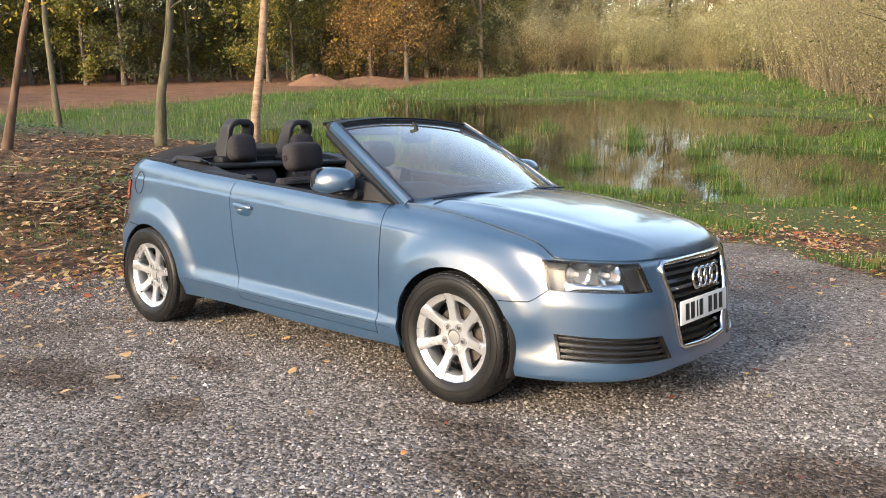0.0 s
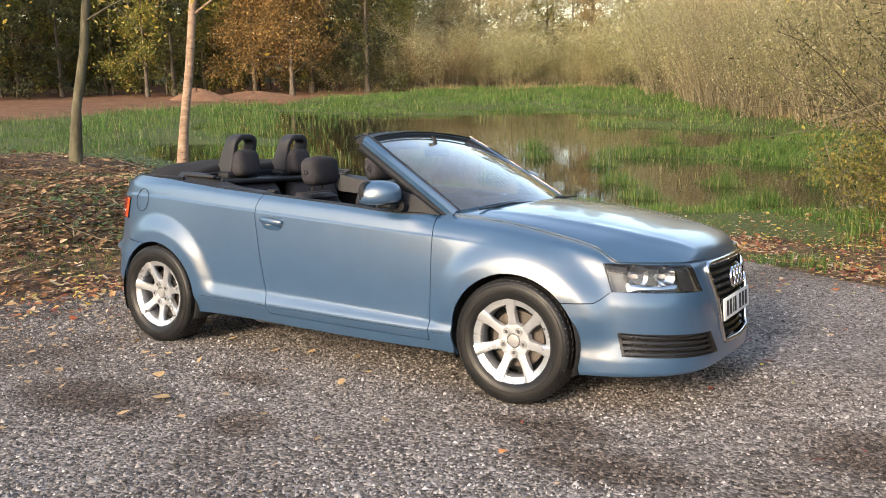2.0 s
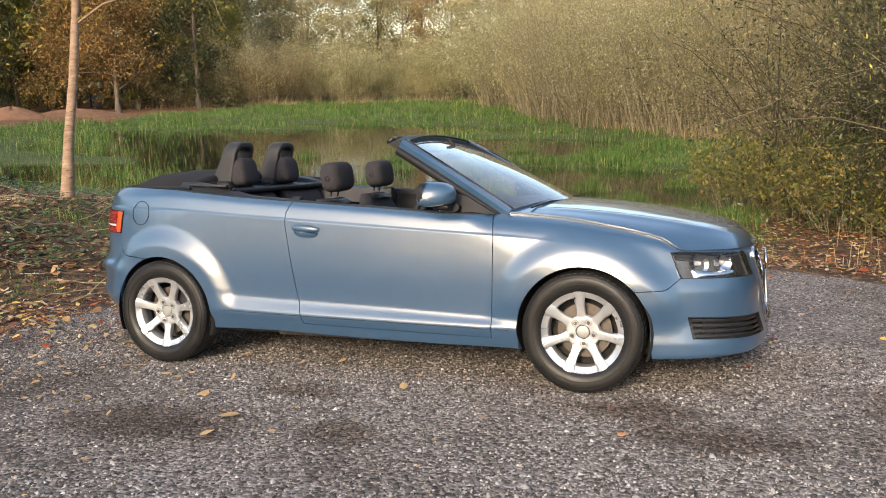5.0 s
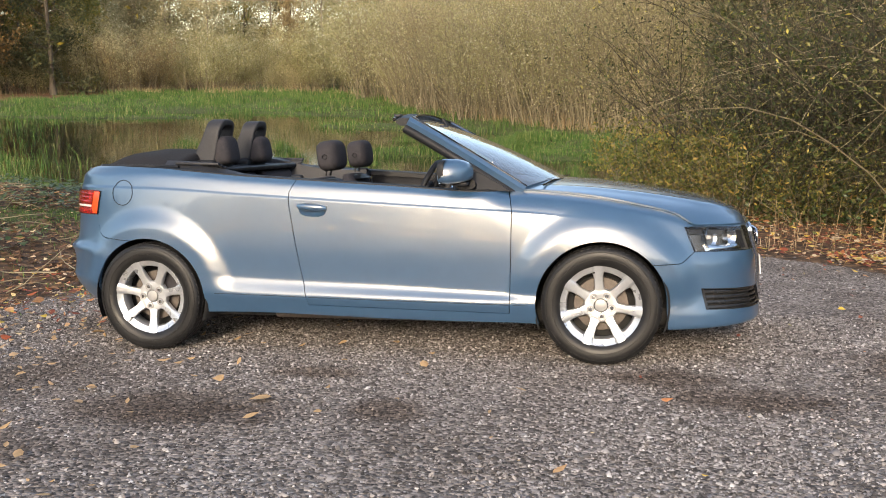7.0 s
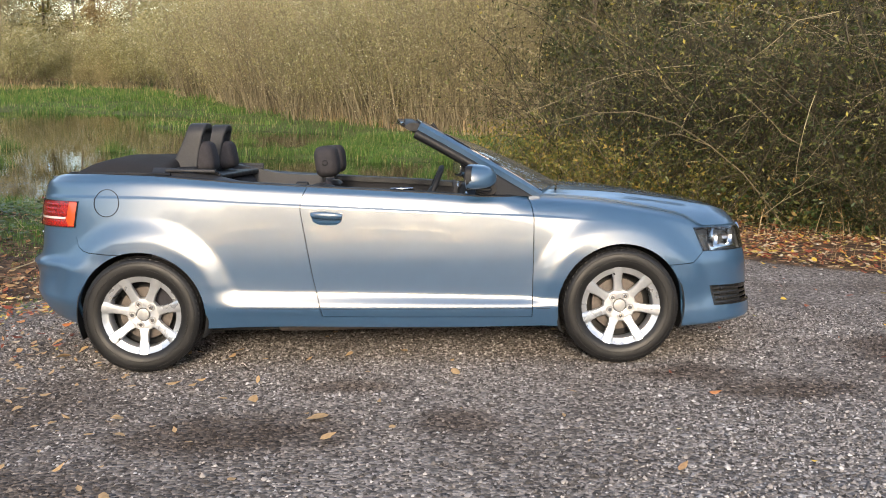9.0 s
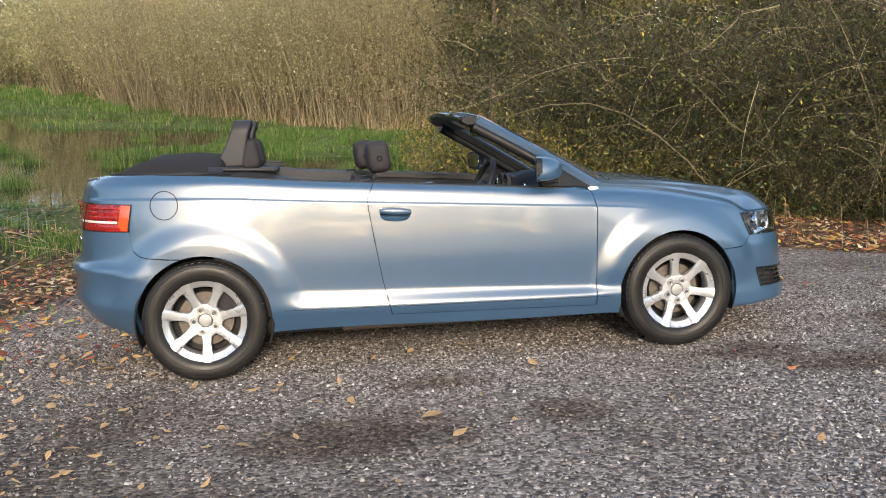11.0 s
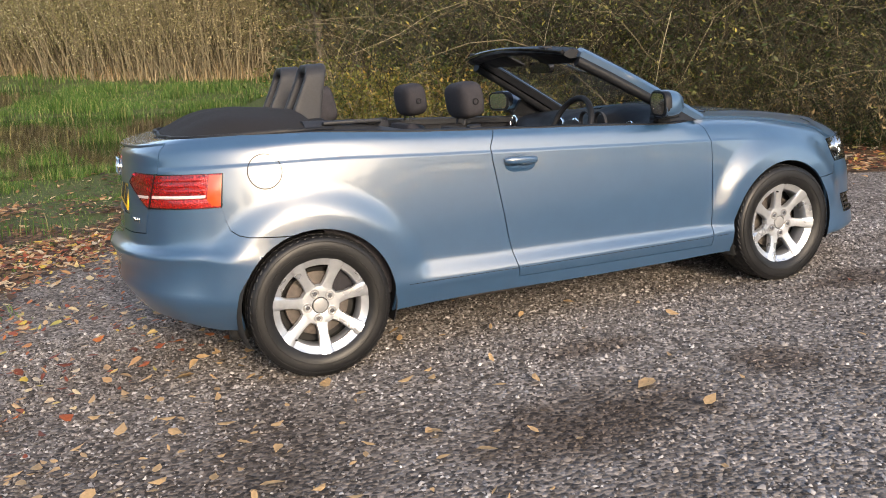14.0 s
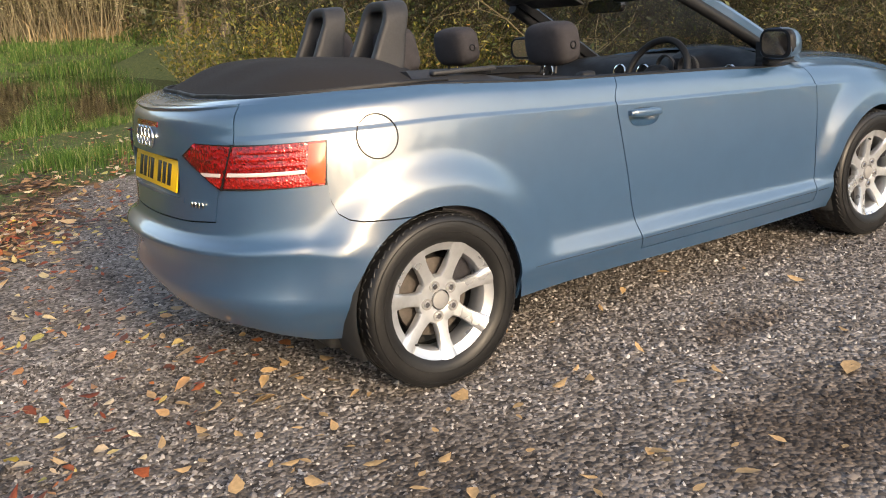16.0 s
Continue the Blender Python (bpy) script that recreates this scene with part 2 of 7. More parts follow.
def loft(sections, closed=True, caps=True):
    """Skins a row of outlines that have the same count of points."""
    bm = bmesh.new()
    rings = [[bm.verts.new(p) for p in s] for s in sections]
    n = len(rings[0])
    for a, b in zip(rings, rings[1:]):
        for k in range(n if closed else n - 1):
            bm.faces.new((a[k], a[(k + 1) % n], b[(k + 1) % n], b[k]))
    if caps:
        bm.faces.new(rings[0][::-1])
        bm.faces.new(rings[-1])
    bmesh.ops.recalc_face_normals(bm, faces=list(bm.faces))
    return smooth_all(bm, 45)


def rounded(w, h, r, n=5):
    """The corners of a rounded rectangle round the origin."""
    r = min(r, w / 2 - 1e-4, h / 2 - 1e-4)
    out = []
    for cx, cy, a0 in ((w / 2 - r, h / 2 - r, 0), (-w / 2 + r, h / 2 - r, 90), (-w / 2 + r, -h / 2 + r, 180), (w / 2 - r, -h / 2 + r, 270)):
        for i in range(n + 1):
            a = radians(a0 + 90 * i / n)
            out.append((cx + r * math.cos(a), cy + r * math.sin(a)))
    return out


def cushion(w, d, h, r=0.04, puff=2.9):
    """A soft block: a rounded solid, fuller than an ellipsoid."""
    secs = []
    for k in range(17):
        a = radians(-89.5 + 179 * k / 16)
        s = math.cos(a) ** (2 / puff)
        zz = math.copysign(abs(math.sin(a)) ** (2 / puff), math.sin(a)) * h / 2
        pts = []
        for j in range(28):
            b = 2 * math.pi * j / 28
            c, e = math.cos(b), math.sin(b)
            pts.append((math.copysign(abs(c) ** (2 / puff), c) * w / 2 * s, math.copysign(abs(e) ** (2 / puff), e) * d / 2 * s, zz))
        secs.append(pts)
    return loft(secs)


def smooth_step(x, a, b):
    t = np.clip((np.asarray(x, dtype=float) - a) / (b - a), 0, 1)
    return t * t * (3 - 2 * t)

# ---- ground, pond ----
WATER = -1.0


def wave(x, y, k, seed):
    """A cheap smooth noise from a few sines, for outlines on the plan."""
    return (np.sin(x * k + seed) + np.sin(y * k * 1.3 + 2.1 * seed) + np.sin((x + y) * k * 0.7 + 3.7 * seed) + np.sin((x - 1.7 * y) * k * 0.55 + 0.6 * seed)) / 4


def pond_depth(x, y):
    """Positive inside the pond, in metres from its edge."""
    near = 10.8 + 0.28 * np.maximum(0, -x - 4) + 0.5 * wave(x, y, 0.7, 1.3) + 3.0 * smooth_step(x, 0.5, 4.5)
    far = 36 + 0.10 * (-x) + 1.0 * wave(x, y, 0.4, 2.0)
    right = np.interp(y, [11, 16, 20, 27, 35, 45], [4.5, 4.0, 2.2, -1.2, -6.5, -12.0]) + 0.6 * wave(x, y, 0.6, 5.0)
    left = -22.0 - 0.8 * (np.clip(y, 12, 40) - 20) + 0.8 * wave(x, y, 0.6, 3.0)
    return np.minimum(np.minimum(y - near, far - y), np.minimum(right - x, x - left))


def island(x, y):
    """Positive where low green ground stands out of the water."""
    a = 1 - ((x - 0.5) / 5.5) ** 2 - ((y - 21.5 - 0.15 * x) / 2.6) ** 2
    b = 1 - ((x + 3) / 9) ** 2 - ((y - 32) / 3.0) ** 2
    d = 1 - ((x + 24) / 8.0) ** 2 - ((y - 19) / 2.6) ** 2
    e = 1 - ((x + 26) / 9.0) ** 2 - ((y - 35) / 2.5) ** 2
    return np.maximum.reduce([a, b, d, e]) + 0.55 * wave(x, y, 1.1, 0.4)


def height(x, y):
    x, y = np.asarray(x, dtype=float), np.asarray(y, dtype=float)
    lot = 0.0384 * np.clip(x, -8, 10) - 0.0840 * np.clip(y, -10, 7.0)
    bank = 0.72 * smooth_step(-x, 1.6, 6.0) * (1 - smooth_step(y, 4.5, 10.0)) * smooth_step(y, -4, 2)
    bank = bank + 0.25 * smooth_step(-x, 6.0, 9.0) * (1 - smooth_step(y, 6.0, 11.0)) * smooth_step(y, -4, 2) * (1 - smooth_step(-x, 20, 30))
    rough = (0.06 * wave(x, y, 1.7, 0.3) + 0.03 * wave(x, y, 4.3, 1.1)) * (smooth_step(-x, 1.6, 4) + smooth_step(y, 4.0, 6.5)).clip(0, 1)
    land = lot + bank + rough
    beyond = smooth_step(np.hypot(x - 2, y - 5), 38, 75)
    land = land * (1 - beyond) + 0.15 * beyond
    depth = pond_depth(x, y)
    floor_z = WATER - 0.30 + 0.38 * smooth_step(island(x, y), 0.0, 0.45)
    shore = smooth_step(depth, -2.2, 0.8)
    land = np.where(y > 20, np.minimum(land, WATER + 0.16 + 0.006 * np.maximum(0, -depth)), land)
    return land * (1 - shore) + floor_z * shore


def lot_right(x, y):
    return 6.45 - 0.95 * np.maximum(0, y - 1.05) + 0.22 * wave(x, y, 1.7, 6.1) + 8.0 * smooth_step(-y, 4.0, 7.0)


def lot_mask(x, y):
    """1 on the bare gravel."""
    edge_left = -1.9 + 0.35 * wave(x, y, 1.3, 0.9) + 0.30 * np.clip(y, -6, 4)
    edge_back = 6.0 - 0.42 * np.maximum(0, x - 3.5) + 0.35 * wave(x, y, 1.9, 2.2) - 1.6 * smooth_step(-x, -1.5, 2.0)
    return smooth_step(x - edge_left, -0.5, 0.6) * smooth_step(edge_back - y, -0.4, 0.6) * smooth_step(lot_right(x, y) - x, -0.3, 0.4)


def damp_mask(x, y):
    """The damp end of the car park, behind the car."""
    return smooth_step(-x - 0.35 * y, -0.9, 1.6) * smooth_step(-y, 0.2, 1.6)


def stain_mask(x, y):
    """Damp brown patches on the open gravel."""
    out = np.zeros(np.shape(x))
    for cx, cy, rx, ry in ((2.85, -1.06, 0.36, 0.17), (3.25, -1.38, 0.42, 0.20), (1.67, -1.75, 0.25, 0.14), (1.10, -1.18, 0.27, 0.11), (0.66, -1.87, 0.50, 0.30), (0.0, -2.5, 0.5, 0.25), (4.3, -0.6, 0.6, 0.3)):
        d = np.hypot((x - cx) / rx, (y - cy) / ry) + 0.35 * wave(x, y, 9.0, cx) + 0.18 * wave(x, y, 23.0, cy)
        out = np.maximum(out, 1 - smooth_step(d, 0.55, 1.25))
    return out


def soil_mask(x, y):
    return smooth_step(-x, 35.0, 38.5) * smooth_step(y, 8, 12) * (1 - smooth_step(np.hypot(x, y), 95, 120))


def grass_mask(x, y):
    d = pond_depth(x, y)
    g = smooth_step(d, -5.0, -1.5) * smooth_step(x, -14, -9) + smooth_step(y, 9.0, 11.0)
    mead = smooth_step(y, 3.6, 5.6) * smooth_step(x, -5.5, -3.5) * smooth_step(-x, -4.2, -2.0) * (0.25 + 0.75 * smooth_step(wave(x, y, 1.9, 3.2) + 0.6 * wave(x, y, 4.7, 0.2), -0.35, 0.35))
    g = np.clip(g + mead, 0, 1) * (1 - soil_mask(x, y))
    patch = smooth_step(wave(x, y, 1.1, 4.2) + 0.4 * wave(x, y, 3.1, 1.2), 0.1, 0.5) * 0.6 * smooth_step(np.abs(x + 3.2), 2.2, 0.6) * smooth_step(y, 0.5, 2.0)
    return np.clip(np.maximum(g, patch), 0, 1) * (1 - lot_mask(x, y))


def ground_mat():
    m = material("ground", (0.06, 0.055, 0.05), 0.9, spec=0.25)
    v = coords(m)
    att = m.node_tree.nodes.new("ShaderNodeAttribute")
    att.attribute_name = "zone"
    sep = m.node_tree.nodes.new("ShaderNodeSeparateColor")
    link(m, att.outputs["Color"], sep.inputs[0])
    grit = node(m, "ShaderNodeTexVoronoi", Scale=58.0)
    link(m, v, grit.inputs["Vector"])
    big = noise_tex(m, 0.9, 5, 0.6, v)
    fine = noise_tex(m, 160.0, 3, 0.6, v)
    stone = ramp(m, grit.outputs["Color"], [(0.0, (0.035, 0.031, 0.028)), (0.40, (0.165, 0.149, 0.137)), (0.75, (0.315, 0.290, 0.272)), (1.0, (0.48, 0.445, 0.42))])
    damp = ramp(m, big, [(0.33, (0.62, 0.58, 0.54)), (0.44, (0.84, 0.82, 0.80)), (0.56, (1.0, 1.0, 1.0))])
    gravel = mix(m, 1.0, stone, damp, "MULTIPLY")
    fines = ramp(m, noise_tex(m, 26.0, 5, 0.65, v), [(0.35, (0.62, 0.60, 0.58)), (0.65, (1.12, 1.08, 1.04))])
    gravel = mix(m, 1.0, gravel, fines, "MULTIPLY")
    wet = math_node(m, "MULTIPLY", att.outputs["Alpha"], ramp(m, noise_tex(m, 2.2, 5, 0.65, v), [(0.35, (1, 1, 1)), (0.62, (0.7,) * 3)]))
    gravel = mix(m, wet, gravel, mix(m, 1.0, gravel, (0.46, 0.40, 0.35), "MULTIPLY"))
    lv = node(m, "ShaderNodeTexVoronoi", Scale=16.0)
    link(m, v, lv.inputs["Vector"])
    litter = ramp(m, lv.outputs["Color"], [(0.0, (0.022, 0.015, 0.010)), (0.35, (0.060, 0.036, 0.021)), (0.7, (0.14, 0.078, 0.040)), (1.0, (0.27, 0.17, 0.09))])
    turf = ramp(m, noise_tex(m, 14.0, 8, 0.8, v), [(0.25, (0.030, 0.034, 0.014)), (0.45, (0.050, 0.068, 0.022)), (0.62, (0.095, 0.105, 0.036)), (0.8, (0.16, 0.125, 0.060))])
    soil = ramp(m, noise_tex(m, 0.8, 6, 0.7, v), [(0.3, (0.095, 0.046, 0.026)), (0.7, (0.23, 0.120, 0.068))])
    edge = math_node(m, "MULTIPLY", math_node(m, "SUBTRACT", noise_tex(m, 5.0, 5, 0.7, v), 0.5), 0.9)

    def cut(channel):
        s = math_node(m, "ADD", channel, edge)
        return ramp(m, s, [(0.40, (0, 0, 0)), (0.60, (1, 1, 1))])

    c = mix(m, cut(sep.outputs[0]), litter, gravel)
    c = mix(m, cut(sep.outputs[1]), c, turf)
    c = mix(m, cut(sep.outputs[2]), c, soil)
    link(m, c, bsdf(m).inputs["Base Color"])
    b1 = bump(m, math_node(m, "SUBTRACT", 1.0, grit.outputs["Distance"]), 0.8, 0.010)
    bump(m, fine, 0.4, 0.004, b1)
    return m


def build_ground():
    u = np.linspace(-1, 1, 420)
    axis = np.sign(u) * (8.0 * np.abs(u) + 600.0 * np.abs(u) ** 6)
    gx, gy = np.meshgrid(axis + 1.0, axis + 3.0, indexing="ij")
    x, y = gx.ravel(), gy.ravel()
    z = height(x, y)
    n = len(u)
    i, j = np.meshgrid(np.arange(n - 1), np.arange(n - 1), indexing="ij")
    a = (i * n + j).ravel()
    faces = np.stack([a, a + n, a + n + 1, a + 1], 1)
    me = mesh_from("ground", np.stack([x, y, z], 1), faces.tolist())
    col = me.attributes.new("zone", "FLOAT_COLOR", "POINT")
    rgba = np.stack([lot_mask(x, y), grass_mask(x, y), soil_mask(x, y), np.maximum(0.75 * damp_mask(x, y), stain_mask(x, y))], 1).astype(np.float32)
    col.data.foreach_set("color", rgba.ravel())
    me.materials.append(ground_mat())
    return tagged(new("ground", me), "dark gravel car park with leaf litter, grass and bare soil round a pond", "ground", kind="structure")


build_ground()


def water_mat():
    m = material("pond_water", (0.012, 0.011, 0.007), 0.03, spec=0.6)
    v = coords(m)
    r = noise_tex(m, 1.3, 3, 0.6, v)
    bump(m, r, 0.05, 0.05)
    scum = ramp(m, noise_tex(m, 0.5, 7, 0.7, v), [(0.60, (0.012, 0.011, 0.007)), (0.72, (0.05, 0.05, 0.022))])
    link(m, scum, bsdf(m).inputs["Base Color"])
    link(m, ramp(m, noise_tex(m, 0.5, 7, 0.7, v), [(0.60, (0.03,) * 3), (0.72, (0.35,) * 3)]), bsdf(m).inputs["Roughness"])
    return m


def build_water():
    n = 40
    pts = [(-46 + 56 * i / n, 8 + 36 * j / n, WATER) for i in range(n + 1) for j in range(n + 1)]
    faces = [(i * (n + 1) + j, (i + 1) * (n + 1) + j, (i + 1) * (n + 1) + j + 1, i * (n + 1) + j + 1) for i in range(n) for j in range(n)]
    me = mesh_from("water", pts, faces)
    me.materials.append(water_mat())
    tagged(new("water", me), "still brown pond water with floating weed", "water", kind="structure")


build_water()

# ---- the car: a body swept round its plan outline ----
def cubic(xs, ys):
    """A natural cubic spline through keys, as a function."""
    xs, ys = np.asarray(xs, float), np.asarray(ys, float)
    n, h = len(xs), np.diff(xs)
    a, r = np.eye(n), np.zeros(n)
    for i in range(1, n - 1):
        a[i, i - 1:i + 2] = h[i - 1], 2 * (h[i - 1] + h[i]), h[i]
        r[i] = 6 * ((ys[i + 1] - ys[i]) / h[i] - (ys[i] - ys[i - 1]) / h[i - 1])
    k = np.linalg.solve(a, r)

    def f(x):
        x = np.asarray(x, float)
        i = np.clip(np.searchsorted(xs, x) - 1, 0, n - 2)
        t, hi = x - xs[i], h[i]
        return ys[i] + t * ((ys[i + 1] - ys[i]) / hi - hi * (2 * k[i] + k[i + 1]) / 6) + t * t * k[i] / 2 + t ** 3 * (k[i + 1] - k[i]) / (6 * hi)
    return f


def pchip(xs, ys):
    """A cubic through keys that never overshoots; ys may hold columns."""
    xs, ys = np.asarray(xs, float), np.asarray(ys, float)
    h = np.diff(xs)
    d = np.diff(ys, axis=0) / h.reshape((-1,) + (1,) * (ys.ndim - 1))
    s = np.zeros_like(ys)
    prod = d[:-1] * d[1:]
    s[1:-1] = np.where(prod > 0, 2 * prod / np.where(np.abs(d[:-1] + d[1:]) < 1e-12, 1, d[:-1] + d[1:]), 0)
    s[0], s[-1] = d[0], d[-1]

    def f(x):
        x = np.asarray(x, float)
        i = np.clip(np.searchsorted(xs, x, side="right") - 1, 0, len(xs) - 2)
        sh = (-1,) + (1,) * (ys.ndim - 1)
        hi = h[i].reshape(sh)
        t = ((x - xs[i]).reshape(sh)) / hi
        return ys[i] * (1 + 2 * t) * (1 - t) ** 2 + s[i] * hi * t * (1 - t) ** 2 + ys[i + 1] * t * t * (3 - 2 * t) + s[i + 1] * hi * t * t * (t - 1)
    return f


AXLE_R, AXLE_F, HUB, ARCH = 0.0, 2.578, 0.316, 0.342
# plan outline at the widest height, from the middle of the tail to the middle of the nose
OUT_X = [-0.775, -0.755, -0.690, -0.590, -0.430, -0.20, 0.0, 0.60, 1.50, 2.20, 2.578, 2.85, 3.05, 3.236, 3.368, 3.436, 3.458]
OUT_W = [0.0, 0.28, 0.52, 0.68, 0.785, 0.842, 0.858, 0.862, 0.868, 0.868, 0.862, 0.832, 0.778, 0.685, 0.540, 0.30, 0.0]
ox = np.array([OUT_X[2], OUT_X[1]] + OUT_X + [OUT_X[-2], OUT_X[-3]])
ow = np.array([-OUT_W[2], -OUT_W[1]] + OUT_W + [-OUT_W[-2], -OUT_W[-3]])
ot = np.concatenate([[0], np.cumsum(np.hypot(np.diff(ox), np.diff(ow)))])
ot -= ot[2]
FC = ot[-3]                                     # the nose; the tail is 0
fx, fw = cubic(ot, ox), cubic(ot, ow)
TT = np.linspace(-0.05, FC + 0.05, 700)
VV = np.linspace(0, 1, 150)
dx, dw = np.gradient(fx(TT), TT), np.gradient(fw(TT), TT)
nl = np.hypot(dx, dw)
nx, nw = -dw / nl, dx / nl                       # outward normal on the plan (x, half width)
mono = TT[(TT >= 0) & (TT <= FC)]


def t_of(x):
    return np.interp(x, fx(mono), mono)


STATION = [0.0, float(t_of(-0.56)), float(t_of(0.0)), float(t_of(0.6)), float(t_of(1.5)), float(t_of(1.93)), float(t_of(2.13)), float(t_of(2.42)), float(t_of(2.8)), float(t_of(3.1)), FC]
LEVEL_Z = [
    [.30, .26, .22, .234, .217, .213, .213, .19, .15, .165, .175],
    [.36, .32, .29, .292, .276, .268, .264, .25, .21, .215, .22],
    [.45, .42, .36, .345, .331, .323, .320, .31, .27, .26, .26],
    [.585, .58, .49, .444, .408, .390, .384, .39, .39, .38, .37],
    [.645, .64, .64, .630, .610, .602, .600, .58, .55, .52, .50],
    [.94, .95, .94, .902, .846, .819, .807, .782, .718, .645, .625],
    [1.045, 1.055, 1.052, 1.006, .944, .914, .913, .892, .818, .724, .716],
]
LEVEL_D = [
    [.10, .10, .07, .055, .050, .050, .050, .06, .06, .03, .03],
    [.04, .05, .04, .030, .028, .028, .028, .03, .02, -.012, -.014],
    [.000, .004, .02, .012, .008, .009, .010, .015, .010, -.010, -.012],
    [-.015, .0, .025, .034, .036, .034, .032, .025, .015, .010, .005],
    [.045, .035, .02, .028, .027, .026, .025, .02, .015, .015, .012],
    [.075, .075, .045, .036, .034, .034, .036, .045, .05, .05, .035],
    [.115, .13, .09, .075, .072, .074, .165, .185, .160, .082, .075],
]
# one more station where the bonnet's side meets the headlight
at_lamp = float(t_of(2.985))
for rows_, tops in ((LEVEL_Z, 0.786), (LEVEL_D, 0.122)):
    for k_, row_ in enumerate(rows_):
        row_.insert(9, tops if k_ == 6 else float(pchip(STATION, row_)(np.array([at_lamp]))[0]))
LEVEL_Z[6][8] = 0.830
STATION.insert(9, at_lamp)
zk = np.stack([pchip(STATION, l)(np.clip(TT, 0, FC)) for l in LEVEL_Z])
dk = np.stack([pchip(STATION, l)(np.clip(TT, 0, FC)) for l in LEVEL_D])
# a fuller shoulder between the crease and the top edge
zk = np.concatenate([zk[:6], zk[5:6] + 0.68 * (zk[6:] - zk[5:6]), zk[6:]])
dk = np.concatenate([dk[:6], dk[5:6] + 0.36 * (dk[6:] - dk[5:6]), dk[6:]])
lv = np.array([0, 0.10, 0.20, 0.32, 0.52, 0.78, 0.89, 1.0])
TZ, TD = pchip(lv, zk)(VV), pchip(lv, dk)(VV)      # (v, t)
TD = TD + 0.0065 * smooth_step(VV, 0.778, 0.795)[:, None] * (smooth_step(TT, 0.35, 0.9) * (1 - smooth_step(TT, float(t_of(2.15)), float(t_of(2.55)))))[None]      # the crease along the shoulder
hollow = np.clip((VV - 0.20) / 0.12, 0, 1)
TD = TD + 0.016 * np.sin(math.pi * hollow)[:, None] * (1 - smooth_step(TT, 0.75, 1.15))[None]      # the hollow band of the rear bumper
bx, bw = fx(TT)[None], fw(TT)[None]
TX, TW = bx - nx[None] * TD, bw - nw[None] * TD
# flared wheel arches
for ax in (AXLE_R, AXLE_F):
    rr = np.hypot(TX - ax, TZ - HUB)
    flare = 0.028 * (1 - smooth_step(rr, 0.40, 0.53)) * smooth_step(TZ, 0.30, 0.48) * (TW > 0.5)
    TX, TW = TX + nx[None] * flare, TW + nw[None] * flare


def grid_at(table, t, v):
    fi = np.clip((np.asarray(t) - TT[0]) / (TT[1] - TT[0]), 0, len(TT) - 1.001)
    fj = np.clip(np.asarray(v) * (len(VV) - 1), 0, len(VV) - 1.001)
    i, j = fi.astype(int), fj.astype(int)
    a, b = fi - i, fj - j
    return table[j, i] * (1 - a) * (1 - b) + table[j, i + 1] * a * (1 - b) + table[j + 1, i] * (1 - a) * b + table[j + 1, i + 1] * a * b


def v_of(t, z):
    t, z = np.broadcast_arrays(np.asarray(t, float), np.asarray(z, float))
    out = np.empty(t.shape)
    fi = np.clip((t - TT[0]) / (TT[1] - TT[0]), 0, len(TT) - 1.001)
    for k in np.ndindex(t.shape):
        i = int(fi[k])
        out[k] = np.interp(z[k], TZ[:, i], VV)
    return out


def skin(t, v, off=0.0):
    """Points of the body's right-hand side at t along the outline and v up it, moved outwards by off."""
    t, v = np.broadcast_arrays(np.asarray(t, float), np.asarray(v, float))

    def at(a, b):
        return np.stack([grid_at(TX, a, b), -grid_at(TW, a, b), grid_at(TZ, a, b)], -1)
    p = at(t, v)
    if np.any(np.asarray(off) != 0):
        e = 0.012
        n = np.cross(at(t + e, v) - at(t - e, v), at(t, np.minimum(v + e, 1)) - at(t, np.maximum(v - e, 0)))
        n /= np.linalg.norm(n, axis=-1, keepdims=True) + 1e-9
        out = np.stack([grid_at(np.broadcast_to(nx[None], TX.shape), t, v), -grid_at(np.broadcast_to(nw[None], TX.shape), t, v), np.full(t.shape, 0.3)], -1)
        n *= np.sign((n * out).sum(-1, keepdims=True))
        p = p + n * np.asarray(off)[..., None]
    return p


def grid_mesh(p, drop=None, flip=False, lip=0.012, mirror=False):
    """A bmesh of a grid of points, with the faces in drop left out and its free edges turned inwards."""
    nu, nv = p.shape[:2]
    bm = bmesh.new()
    sg = -1 if mirror else 1
    vs = [[bm.verts.new((q[0], q[1] * sg, q[2])) for q in row] for row in p]
    for i in range(nu - 1):
        for j in range(nv - 1):
            if drop is not None and drop[i, j]:
                continue
            f = (vs[i][j], vs[i + 1][j], vs[i + 1][j + 1], vs[i][j + 1])
            try:
                bm.faces.new(f if flip == mirror else f[::-1])
            except ValueError:
                pass
    bmesh.ops.remove_doubles(bm, verts=list(bm.verts), dist=1e-5)
    bmesh.ops.delete(bm, geom=[v for v in bm.verts if not v.link_faces], context="VERTS")
    return finish(bm, lip)


